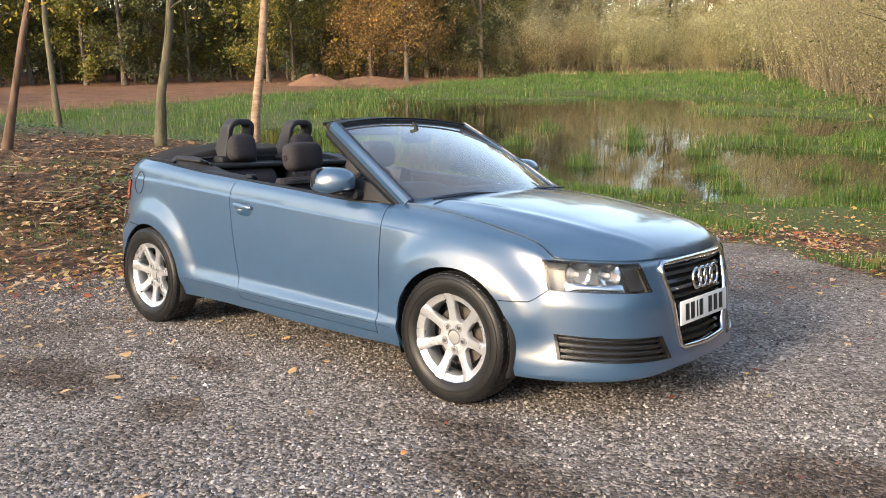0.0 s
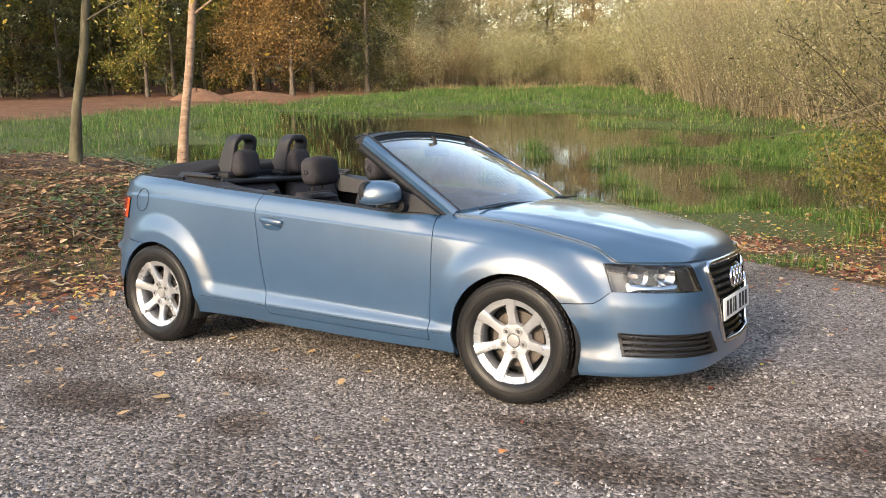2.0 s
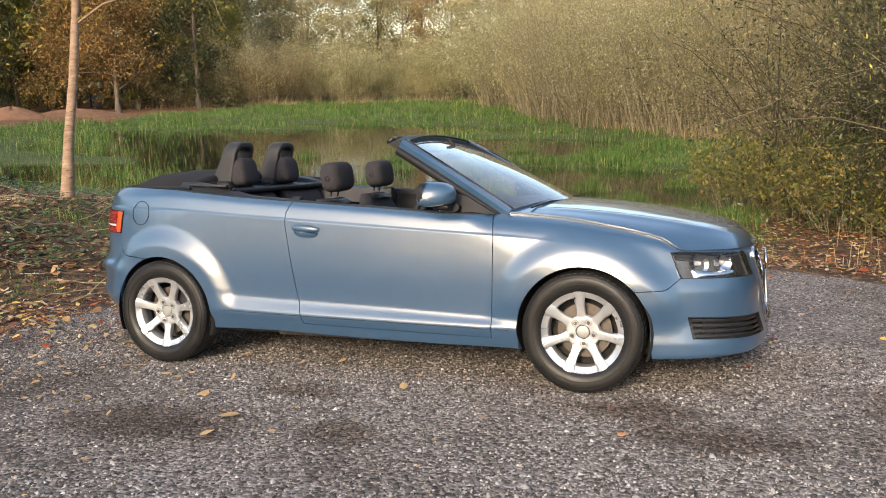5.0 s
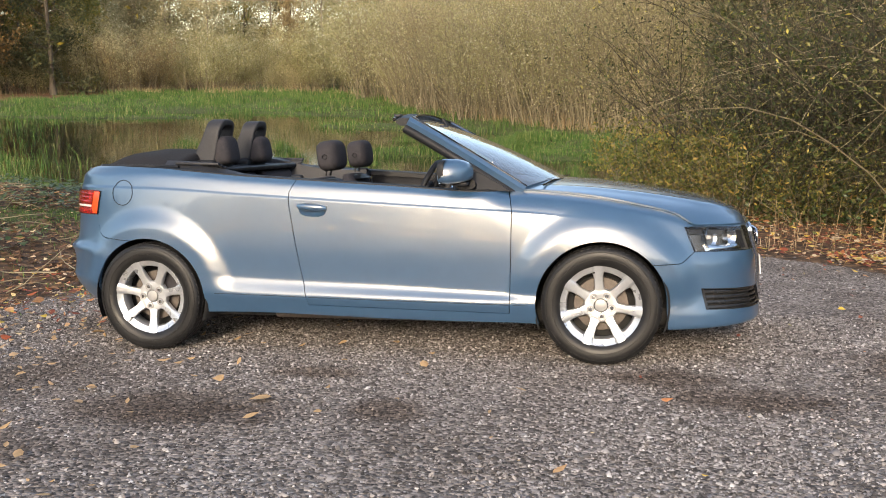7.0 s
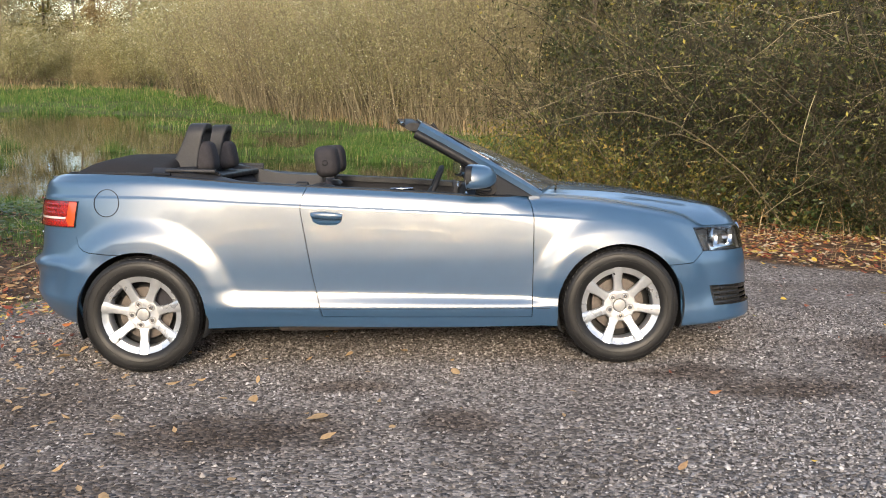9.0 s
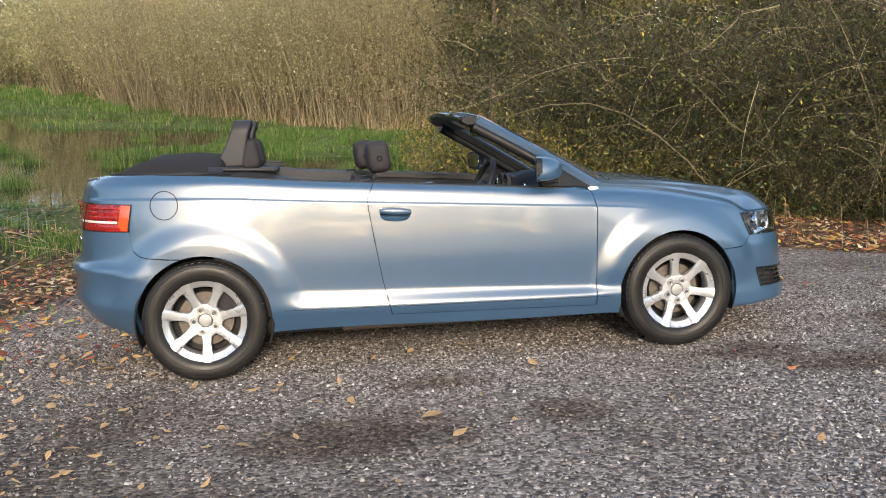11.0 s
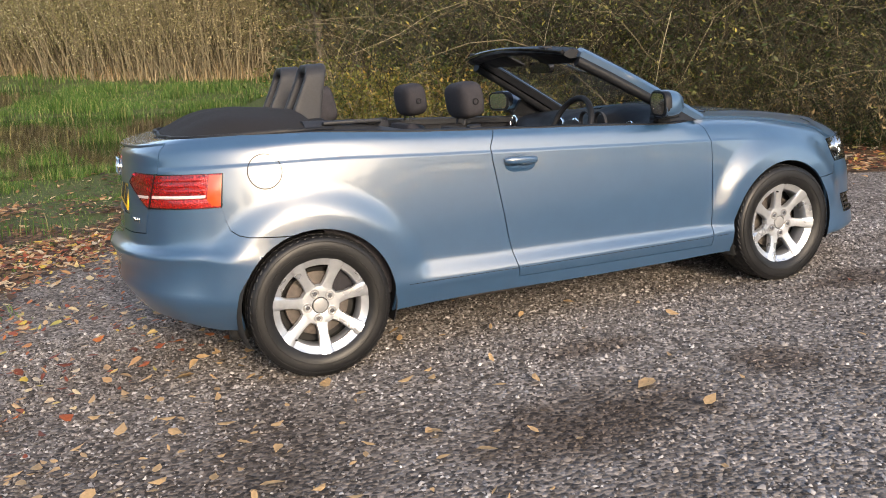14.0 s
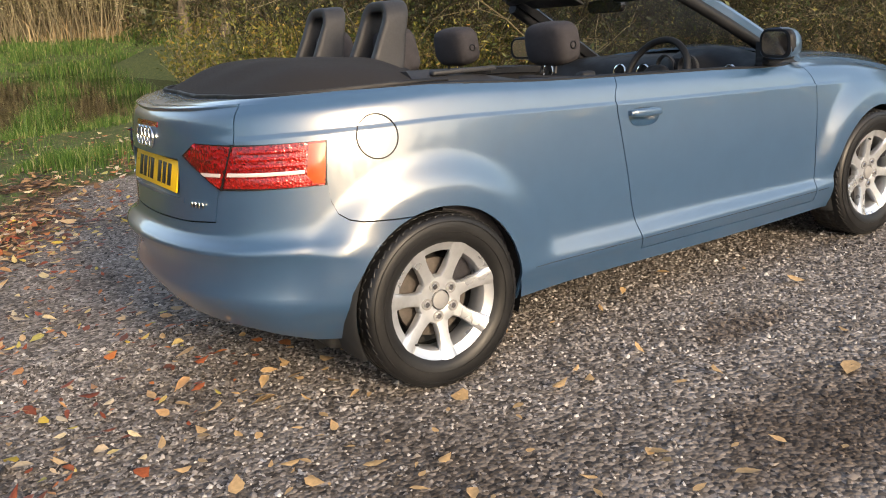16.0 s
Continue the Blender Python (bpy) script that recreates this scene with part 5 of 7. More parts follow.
    part("fuel_flap_line" if sg < 0 else "panel_line", mirrored(tube([Vector(skin(np.array([t_of(FUEL[0] + FUEL[2] * math.cos(a))]), v_of(t_of(np.array([FUEL[0] + FUEL[2] * math.cos(a)])), np.array([FUEL[1] + FUEL[2] * math.sin(a)])), 0.0020)[0]) for a in np.linspace(0, 2 * math.pi, 49)[:-1]], 0.0021, 5, closed=True), mir), INNER, car) if sg < 0 else None
    # belt trim along the top edge
    bt = np.linspace(TX_(-0.36), TX_(2.09), 70)
    secs = []
    for k, t in enumerate(bt):
        e = Vector(edge(np.array([t]), 0.043 * (1 - smooth_step(t, TX_(-0.25), TX_(0.20))))[0]) + Vector((0, 0, 0.008 * (1 - smooth_step(t, TX_(-0.25), TX_(0.20)))))
        e.y *= -sg if sg > 0 else 1
        secs.append([e + Vector((0, -sg * 0.001, -0.010)), e + Vector((0, -sg * 0.002, 0.006)), e + Vector((0, -sg * 0.022, 0.011)), e + Vector((0, -sg * 0.060, 0.004)), e + Vector((0, -sg * 0.062, -0.03)), e + Vector((0, -sg * 0.02, -0.03))])
    part("belt_trim", loft(secs), TRIM, car, "black belt trim")
    # inner door card and rear side lining
    u, w = np.meshgrid(np.linspace(0, 1, 24), np.linspace(0, 1, 10), indexing="ij")
    for x0, x1, nm in ((0.90, 2.08, "door_card"), (0.06, 0.89, "side_lining")):
        tt = t_of(x0 + (x1 - x0) * u)
        p = skin(tt, v_of(tt, np.full(tt.shape, 0.30)) * (1 - w) + w * 0.985, 0.0)
        p[..., 1] += 0.085 - 0.02 * w
        part(nm, grid_mesh(p, None, lip=0.0, mirror=mir), GREYTRIM if nm == "door_card" else FABRIC, dr if nm == "door_card" else car)
    part("armrest", box((0.52, 0.06, 0.05), (1.42, sg * 0.70, 0.74), 0.02), GREYTRIM, dr)
    part("door_pull", loft([[Vector((1.28 + 0.16 * f, sg * (0.715 - 0.03 * math.sin(math.pi * f)), 0.885)) + Vector((0, y, z)) for y, z in rounded(0.016, 0.022, 0.007)] for f in np.linspace(0, 1, 9)]), CHROME, dr, "chrome door pull")

# folded roof under its cloth cover
ct = np.linspace(0.0, TX_(0.16), 160)
ce = edge(ct, np.interp(ct, [0, 0.3, 0.55, 0.8, 1.1], [0.165, 0.155, 0.092, 0.05, 0.04]))
order = np.maximum.accumulate(ce[:, 0])
u, w = np.meshgrid(np.linspace(0, 1, 40), np.linspace(-1, 1, 41), indexing="ij")
x = order[1] + 0.002 + (0.085 - order[1]) * u ** 1.4
half = np.interp(x, order, np.abs(ce[:, 1]))
half = np.minimum(half, 0.735)
base = np.interp(x, order, ce[:, 2]) + 0.012
z = base + 0.098 * smooth_step(u, 0.0, 0.60) * (1 - np.abs(w) ** 4) - 0.016 * smooth_step(u, 0.75, 1.0) + 0.004 * np.sin(w * 9 + u * 5) * smooth_step(u, 0.1, 0.4)
sheet = [np.stack([x, half * w, z], -1)]
for out_, down_ in ((0.016, 0.10), (0.026, 0.30), (0.031, 0.60), (0.033, 1.0)):
    sheet.append(np.stack([x[-1:] + out_, half[-1:] * w[-1:], z[-1:] - down_ * (z[-1:] - base[-1:] + 0.02)], -1))
cover = part("roof_cover", grid_mesh(np.concatenate(sheet), None, lip=0.0, flip=True), ROOFCLOTH, car, "black cloth cover over the folded roof")
if cover.data.polygons[len(cover.data.polygons) // 2 - 400].normal.z < 0:
    cover.data.flip_normals()
part("roof_well", box((0.44, 1.26, 0.02), (-0.10, 0, 1.030), 0.005), TRIM, car)
seal = [Vector(q) + Vector((0, 0, 0.016)) for q in ce[::3]]
seal = [Vector((p.x, -p.y, p.z)) for p in seal[::-1]] + seal[1:]
part("cover_seal", tube(seal, 0.011, 6), TRIM, car, "black rubber seal round the roof cover")
front_ = [Vector((0.119, yy, 1.066 + 0.020 * (1 - (yy / 0.70) ** 4))) for yy in np.linspace(-0.70, 0.70, 25)]
part("cover_hem", tube(front_, 0.009, 6), GREYTRIM, car, "grey hem along the front of the roof cover")
part("roof_linkage", box((0.34, 1.30, 0.03), (0.21, 0, 1.035), 0.01), TRIM, car)
for sg in (-1, 1):
    for k in range(3):
        part("roof_rail", box((0.27 - 0.03 * k, 0.030, 0.016), (0.262 + 0.02 * k, sg * (0.690 - 0.034 * k), 1.080 - 0.012 * k), 0.005, 2, Matrix.Rotation(radians(2), 3, "Y")), GREYTRIM if k != 1 else TRIM, car)
    secs = []
    for f in np.linspace(0, 1, 14):
        xx = 0.05 + 0.84 * f
        t = float(t_of(xx))
        e = Vector(edge(np.array([t]), 0.055)[0])
        yo = abs(e.y)
        zt = 1.100 - 0.020 * f - (0.085 * smooth_step(f, 0.05, 0.75))
        secs.append([Vector((xx, sg * yo, e.z + 0.004)), Vector((xx, sg * (yo - 0.06), max(e.z + 0.006, zt))), Vector((xx, sg * (yo - 0.17 + 0.08 * f), max(e.z + 0.002, zt - 0.004))), Vector((xx, sg * (yo - 0.20 + 0.08 * f), e.z - 0.10)), Vector((xx, sg * yo, e.z - 0.06))])
    part("quarter_trim", loft(secs), GREYTRIM, car, "dark plastic quarter trim beside the rear seat")

# roll hoops
for sg in (-1, 1):
    hoop = []
    wy = 0.088
    path = [(-wy - 0.012, 0.98), (-wy - 0.006, 1.08), (-wy, 1.20)] + [(-wy + 0.055 - 0.055 * math.cos(a), 1.270 + 0.055 * math.sin(a)) for a in np.linspace(0, math.pi / 2, 6)] + [(wy - 0.055 + 0.055 * math.sin(a), 1.270 + 0.055 * math.cos(a)) for a in np.linspace(0, math.pi / 2, 6)] + [(wy, 1.20), (wy + 0.006, 1.08), (wy + 0.012, 0.98)]
    n = len(path)
    for k, (y, zz) in enumerate(path):
        a = path[min(k + 1, n - 1)]
        b = path[max(k - 1, 0)]
        d = Vector((0, a[0] - b[0], a[1] - b[1])).normalized()
        out = Vector((0, -d.z, d.y))
        depth = 0.098 + 0.10 * max(0, (1.26 - zz)) / 0.26 * 0.8
        c = Vector((0.210 - 0.36 * (1.30 - zz), sg * 0.262 + y, zz))
        hoop.append([c + Vector((1, 0, 0.0)) * px * depth + out * py * 0.040 for px, py in rounded(1.0, 1.0, 0.16, 3)])
    part("roll_hoop", loft(hoop), GREYTRIM, car, "dark plastic roll hoop behind the rear seat")
    part("hoop_base", box((0.20, 0.30, 0.06), (0.12, sg * 0.262, 1.065), 0.02), TRIM, car)


# seats
for sg in (-1, 1):
    back = -0.03 if sg > 0 else 0.0          # the passenger's seat is pushed back
    st = part("front_seat", cushion(0.52, 0.50, 0.16, 0.08), FABRIC, car, "black cloth front seat", Matrix.Translation((1.26 + back, sg * 0.345, 0.52)) @ Matrix.Rotation(radians(-8), 4, "Y"))
    inv = st.matrix_basis.inverted()

    def on_seat(bm_, nm, mt, lab=""):
        bm_.transform(inv @ Matrix.Translation((back, 0, 0)))
        return part(nm, bm_, mt, st, lab)
    secs = []
    for f in np.linspace(0, 1, 12):
        zz = 0.50 + 0.480 * f
        xx = 1.075 - 0.165 * f
        wd = 0.50 - 0.02 * f - 0.17 * smooth_step(f, 0.72, 1.0)
        th = (0.13 - 0.02 * f) * (1 - 0.55 * smooth_step(f, 0.9, 1.0))
        secs.append([Vector((xx + px, sg * 0.345 + py, zz)) for px, py in rounded(th, wd, 0.05)])
    on_seat(loft(secs), "backrest", FABRIC)
    for yy in (-0.045, 0.045):
        on_seat(tube([(0.935, sg * 0.345 + yy, 0.99), (0.955, sg * 0.345 + yy, 1.08)], 0.007, 8), "headrest_post", GREYTRIM)
    b = cushion(0.135, 0.272, 0.182, 0.05, 3.6)
    b.transform(Matrix.Translation((0.965, sg * 0.345, 1.112)) @ Matrix.Rotation(radians(-6), 4, "Y"))
    on_seat(b, "headrest", FABRIC, "black cloth headrest")
    for s2 in (-1, 1):
        on_seat(tube([(0.965 + 0.014 * math.cos(a), sg * 0.345 + s2 * 0.1375, 1.105 + 0.014 * math.sin(a)) for a in np.linspace(0, 2 * math.pi, 21)[:-1]], 0.003, 6, closed=True), "headrest_button", TRIM)
    on_seat(loft([[Vector((0.955 + px, sg * 0.345 + py, zz)) for px, py in rounded(0.10 - 0.03 * k, 0.30 - 0.06 * k, 0.04)] for k, zz in enumerate((0.950, 0.966, 0.974))]), "backrest_top", TRIM)
    # belt and its guide
    part("seat_belt", loft([[Vector((0.86 + 0.012 * f, sg * (0.66 - 0.02 * f), 0.985 - 0.45 * f)) + Vector((px, py, 0)) for px, py in rounded(0.045, 0.004, 0.0015)] for f in np.linspace(0, 1, 6)]), TRIM, car)
    part("belt_guide", box((0.07, 0.05, 0.035), (0.86, sg * 0.665, 0.992), 0.012), TRIM, car)

rear = part("rear_seat", box((0.46, 1.08, 0.16), (0.62, 0, 0.50), 0.06, 4), FABRIC, car, "black cloth rear bench")
for sg in (-1, 1):
    secs = []
    for f in np.linspace(0, 1, 10):
        th = 0.14 - 0.03 * f
        secs.append([Vector((0.44 - 0.13 * f + px, sg * 0.30 + py, 0.52 + 0.52 * f - 0.02 * (f > 0.95))) for px, py in rounded(th * (1 - 0.5 * smooth_step(f, 0.85, 1)), 0.50 - 0.05 * smooth_step(f, 0.8, 1), 0.05)])
    part("backrest", loft(secs), FABRIC, rear)
    b = cushion(0.120, 0.205, 0.178, 0.05, 3.8)
    b.transform(Matrix.Translation((0.240, sg * 0.265, 1.150)) @ Matrix.Rotation(radians(-10), 4, "Y"))
    part("headrest", b, FABRIC, rear, "black cloth headrest")
part("cabin_floor", box((1.95, 1.42, 0.05), (1.15, 0, 0.31), 0.01), FABRIC, car)
part("bulkhead", box((0.06, 1.40, 0.75), (0.20, 0, 0.68), 0.02), TRIM, car)
part("firewall", box((0.06, 1.36, 0.50), (2.17, 0, 0.62), 0.02), INNER, car)
part("centre_console", box((1.05, 0.22, 0.24), (1.35, 0, 0.48), 0.05), GREYTRIM, car)

# dashboard
prof = [(2.32, 0.93), (2.05, 0.962), (1.88, 0.955), (1.80, 0.925), (1.765, 0.88), (1.79, 0.78), (1.85, 0.62), (2.05, 0.50), (2.20, 0.50)]
secs = []
for y in np.linspace(-0.69, 0.69, 25):
    hump = 0.048 * math.exp(-((y + 0.37) / 0.16) ** 4)
    cx = 0.16 * (y / 0.69) ** 2
    secs.append([Vector((xx - (0.06 if 0 < i < 5 else 0) * hump / 0.048 - cx * (i == 0), y, zz + hump * (1 if 1 <= i <= 3 else 0) - 0.02 * (y / 0.69) ** 2)) for i, (xx, zz) in enumerate(prof)])
dash = part("dashboard", loft(secs), TRIM, car, "dark dashboard with round chrome-ringed vents")
for y in (-0.635, -0.105, 0.06, 0.635):
    r = revolve([(0.043, 0.004), (0.046, -0.006), (0.039, -0.008), (0.036, 0.002)], 28, "X")
    r.transform(Matrix.Translation((1.752, y, 0.895)) @ Matrix.Rotation(radians(12), 4, "Y"))
    v1 = part("vent_ring", r, CHROME, dash, "chrome vent ring")
    r = revolve([(0.0, -0.004), (0.010, -0.006), (0.012, 0.004), (0.037, 0.004)], 24, "X")
    r.transform(Matrix.Translation((1.754, y, 0.895)) @ Matrix.Rotation(radians(12), 4, "Y"))
    part("vent", r, INNER, dash)
for y in (-0.44, -0.30):
    r = revolve([(0.055, 0.0), (0.060, -0.02), (0.054, -0.022), (0.048, 0.0)], 28, "X")
    r.transform(Matrix.Translation((1.715, y, 0.930)))
    part("gauge_hood", r, GREYTRIM, dash)
part("radio", box((0.02, 0.19, 0.11), (1.765, -0.01, 0.76), 0.006), GLOSSBLACK, dash)
# steering wheel
tilt = Matrix.Translation((1.555, -0.37, 0.895)) @ Matrix.Rotation(radians(24), 4, "Y")
b = tube([(0, 0.185 * math.cos(a), 0.185 * math.sin(a)) for a in np.linspace(0, 2 * math.pi, 49)[:-1]], 0.0165, 10, closed=True)
b.transform(tilt)
sw = part("steering_wheel", b, TRIM, car, "black steering wheel on the right-hand side")
b = cushion(0.05, 0.15, 0.13, 0.02)
b.transform(tilt)
part("steering_hub", b, TRIM, sw)
for a in (0, 180, 245, 295):
    d = Vector((0, math.cos(radians(a)), math.sin(radians(a))))
    b = tube([d * 0.05 + Vector((0.01, 0, 0)), d * 0.178], [0.018, 0.013], 8)
    b.transform(tilt)
    part("steering_spoke", b, CHROME if a > 200 else TRIM, sw)
b = tube([(0.03, 0, 0), (0.25, 0, -0.03)], 0.03, 12)
b.transform(tilt)
part("steering_column", b, TRIM, sw)

# ---- trees, thickets, reeds ----
class Bunch:
    """Gathers tapered tubes into one mesh."""

    def __init__(self):
        self.v, self.f = [], []

    def tube(self, pts, r0, r1, sides=5):
        pts = np.asarray(pts, float)
        n = len(pts)
        d = np.gradient(pts, axis=0)
        d /= np.linalg.norm(d, axis=1, keepdims=True) + 1e-9
        ref = np.array([0.31, 0.95, 0.05]) if abs(d[0, 2]) > 0.6 else np.array([0.0, 0.1, 1.0])
        a = np.cross(d, ref)
        a /= np.linalg.norm(a, axis=1, keepdims=True) + 1e-9
        b = np.cross(d, a)
        rad = np.linspace(r0, r1, n) if np.isscalar(r0) else np.asarray(r0)
        base = sum(len(k) for k in self.v)
        ang = np.linspace(0, 2 * math.pi, sides, endpoint=False)
        ring_ = pts[:, None] + rad[:, None, None] * (a[:, None] * np.cos(ang)[None, :, None] + b[:, None] * np.sin(ang)[None, :, None])
        self.v.append(ring_.reshape(-1, 3))
        for i in range(n - 1):
            for k in range(sides):
                p, q = base + i * sides + k, base + i * sides + (k + 1) % sides
                self.f.append((p, q, q + sides, p + sides))

    def mesh(self, name, mat):
        me = mesh_from(name, np.concatenate(self.v), self.f)
        me.materials.append(mat)
        return me


def bend(rng, start, way, length, n=6, wander=0.15, sag=0.0):
    """A crooked line from start."""
    p, d = np.array(start, float), np.array(way, float)
    d /= np.linalg.norm(d)
    out = [p.copy()]
    for i in range(n - 1):
        d = d + rng.normal(0, wander, 3) + np.array([0, 0, -sag])
        d /= np.linalg.norm(d)
        p = p + d * length / (n - 1)
        out.append(p.copy())
    return np.array(out)


def leaf_quads(rng, centres, size, flat=0.0):
    """Small pointed leaves, each a bent four-cornered piece."""
    n = len(centres)
    u = rng.normal(0, 1, (n, 3))
    u[:, 2] *= 1 - flat
    u /= np.linalg.norm(u, axis=1, keepdims=True)
    w = np.cross(u, rng.normal(0, 1, (n, 3)))
    w /= np.linalg.norm(w, axis=1, keepdims=True) + 1e-9
    s = size * rng.uniform(0.6, 1.35, (n, 1))
    nrm = np.cross(u, w)
    return np.stack([centres - u * s, centres + w * s * 0.42 + nrm * s * 0.1, centres + u * s, centres - w * s * 0.42 + nrm * s * 0.1], 1)


def bark_mat(name, lo, hi, scale=7.0, marks=None):
    m = material(name, lo, 0.9, spec=0.2)
    v = coords(m)
    mp = node(m, "ShaderNodeMapping")
    mp.inputs["Scale"].default_value = (1, 1, 0.25 if marks is None else 3.0)
    link(m, v, mp.inputs[0])
    f = noise_tex(m, scale, 6, 0.7, mp.outputs[0])
    c = ramp(m, f, [(0.30, lo), (0.68, hi)])
    if marks:
        g = noise_tex(m, scale * 2.2, 4, 0.6, mp.outputs[0])
        c = mix(m, ramp(m, g, [(0.60, (0, 0, 0)), (0.68, (1, 1, 1))]), c, marks)
    link(m, c, bsdf(m).inputs["Base Color"])
    bump(m, f, 0.5, 0.02)
    return m


BARK = bark_mat("grey_brown_bark", (0.045, 0.036, 0.028), (0.15, 0.125, 0.095))
BIRCH = bark_mat("pale_birch_bark", (0.15, 0.095, 0.064), (0.36, 0.26, 0.19), 5.0, (0.07, 0.043, 0.033))
ALDER = bark_mat("green_grey_bark", (0.050, 0.046, 0.031), (0.145, 0.130, 0.085), 9.0)
WHITEBARK = bark_mat("white_bark", (0.07, 0.055, 0.045), (0.52, 0.48, 0.42), 2.6, (0.05, 0.04, 0.035))
TWIG = island_mat("brown_twigs", [(0.0, (0.092, 0.074, 0.047)), (0.5, (0.185, 0.155, 0.10)), (1.0, (0.34, 0.295, 0.195))], 0.8)
DARKTWIG = island_mat("dark_twigs", [(0.0, (0.024, 0.020, 0.013)), (0.6, (0.055, 0.046, 0.028)), (0.85, (0.11, 0.092, 0.054)), (0.95, (0.26, 0.22, 0.13)), (1.0, (0.44, 0.38, 0.24))], 0.8)
PALETWIG = island_mat("pale_shoots", [(0.0, (0.14, 0.11, 0.064)), (0.5, (0.25, 0.205, 0.125)), (1.0, (0.42, 0.36, 0.24))], 0.7)
LEAF_OLIVE = island_mat("olive_leaves", [(0.0, (0.065, 0.080, 0.017)), (0.5, (0.174, 0.181, 0.041)), (0.85, (0.290, 0.239, 0.058)), (1.0, (0.435, 0.290, 0.072))], 0.55, 0.35)
LEAF_DARK = island_mat("dark_leaves", [(0.0, (0.028, 0.037, 0.015)), (0.6, (0.068, 0.076, 0.029)), (1.0, (0.15, 0.135, 0.050))], 0.5, 0.25)
LEAF_OAK = island_mat("orange_oak_leaves", [(0.0, (0.085, 0.070, 0.026)), (0.55, (0.21, 0.125, 0.046)), (1.0, (0.42, 0.26, 0.09))], 0.6, 0.35)
LEAF_YELLOW = island_mat("yellow_birch_leaves", [(0.0, (0.16, 0.13, 0.025)), (0.5, (0.38, 0.27, 0.04)), (1.0, (0.55, 0.38, 0.06))], 0.55, 0.4)
LEAF_WILLOW = island_mat("pale_willow_leaves", [(0.0, (0.15, 0.155, 0.070)), (0.45, (0.31, 0.295, 0.135)), (0.8, (0.46, 0.415, 0.205)), (1.0, (0.68, 0.66, 0.50))], 0.5, 0.35)
LEAF_HEDGE = island_mat("hedge_leaves", [(0.0, (0.020, 0.032, 0.010)), (0.55, (0.054, 0.072, 0.020)), (0.85, (0.125, 0.130, 0.038)), (0.96, (0.30, 0.28, 0.10)), (1.0, (0.50, 0.42, 0.09))], 0.45, 0.3)
LEAF_BRAMBLE = island_mat("bramble_leaves", [(0.0, (0.024, 0.046, 0.013)), (0.5, (0.066, 0.100, 0.027)), (0.8, (0.135, 0.125, 0.040)), (1.0, (0.30, 0.17, 0.06))], 0.4, 0.25)
LEAF_BROWN = island_mat("brown_leaves", [(0.0, (0.13, 0.095, 0.045)), (0.5, (0.27, 0.195, 0.095)), (1.0, (0.42, 0.32, 0.16))], 0.6, 0.3)


def tree_meshes(seed, tall, wide, leaves, size, bark, leafmat, low=0.25, lean=(0, 0), r=None, limbs=22, leafy_low=False):
    rng = np.random.default_rng(seed)
    wood = Bunch()
    r = r or tall * 0.014
    n = 10
    trunk = np.array([[lean[0] * k / n + rng.normal(0, 0.012 * tall / 8) * (k > 0), lean[1] * k / n + rng.normal(0, 0.012 * tall / 8) * (k > 0), tall * k / n - 0.15 * (k == 0)] for k in range(n + 1)])
    rad = r * (1 - 0.85 * np.linspace(0, 1, n + 1)) * (1 + 0.5 * (np.arange(n + 1) == 0))
    wood.tube(trunk, rad, None, 9)
    tips = []
    for k in range(limbs):
        f = low + (0.97 - low) * (k + rng.uniform(0, 1)) / limbs
        at = np.array([np.interp(f * n, np.arange(n + 1), trunk[:, c]) for c in range(3)])
        a = k * 2.4 + rng.normal(0, 0.4)
        reach = wide * (1.0 - 0.75 * ((f - low) / (1 - low)) ** 1.6) * rng.uniform(0.6, 1.1)
        up = rng.uniform(0.15, 0.8)
        limb = bend(rng, at, (math.cos(a), math.sin(a), up), reach, 6, 0.16, 0.03)
        wood.tube(limb, r * 0.34 * (1 - 0.6 * f), r * 0.06, 4)
        tips += [limb[3], limb[4], limb[5]]
        for q in range(3):
            s = limb[rng.integers(2, 6)]
            tw = bend(rng, s, rng.normal(0, 1, 3) + np.array([math.cos(a), math.sin(a), 0.2]), reach * 0.45, 5, 0.22, 0.05)
            wood.tube(tw, r * 0.10, r * 0.025, 3)
            tips += [tw[2], tw[4]]
    tips = np.array(tips)
    pick = tips[rng.integers(0, len(tips), leaves)]
    c = pick + rng.normal(0, 1, (leaves, 3)) * np.array([0.15, 0.15, 0.12]) * wide * rng.uniform(0.3, 1.25, (leaves, 1))
    return wood.mesh("trunk", bark), soup("crown", leaf_quads(rng, c, size), 4, leafmat)


def plant(name, meshes, label, category, x, y, turn, scale, group="", names=("trunk", "crown"), sink=0.05):
    ob = thing(name, label, category, Matrix.Translation((x, y, float(height(x, y)) - sink)) @ Matrix.Rotation(turn, 4, "Z") @ Matrix.Diagonal((scale, scale, scale, 1)), group)
    for nm, me in zip(names, meshes):
        part(nm, me, None, ob)
    return ob


rng = np.random.default_rng(11)
CX, CY = 2.0, -3.0


def polar(deg, d):
    return CX + d * math.cos(radians(deg)), CY + d * math.sin(radians(deg))


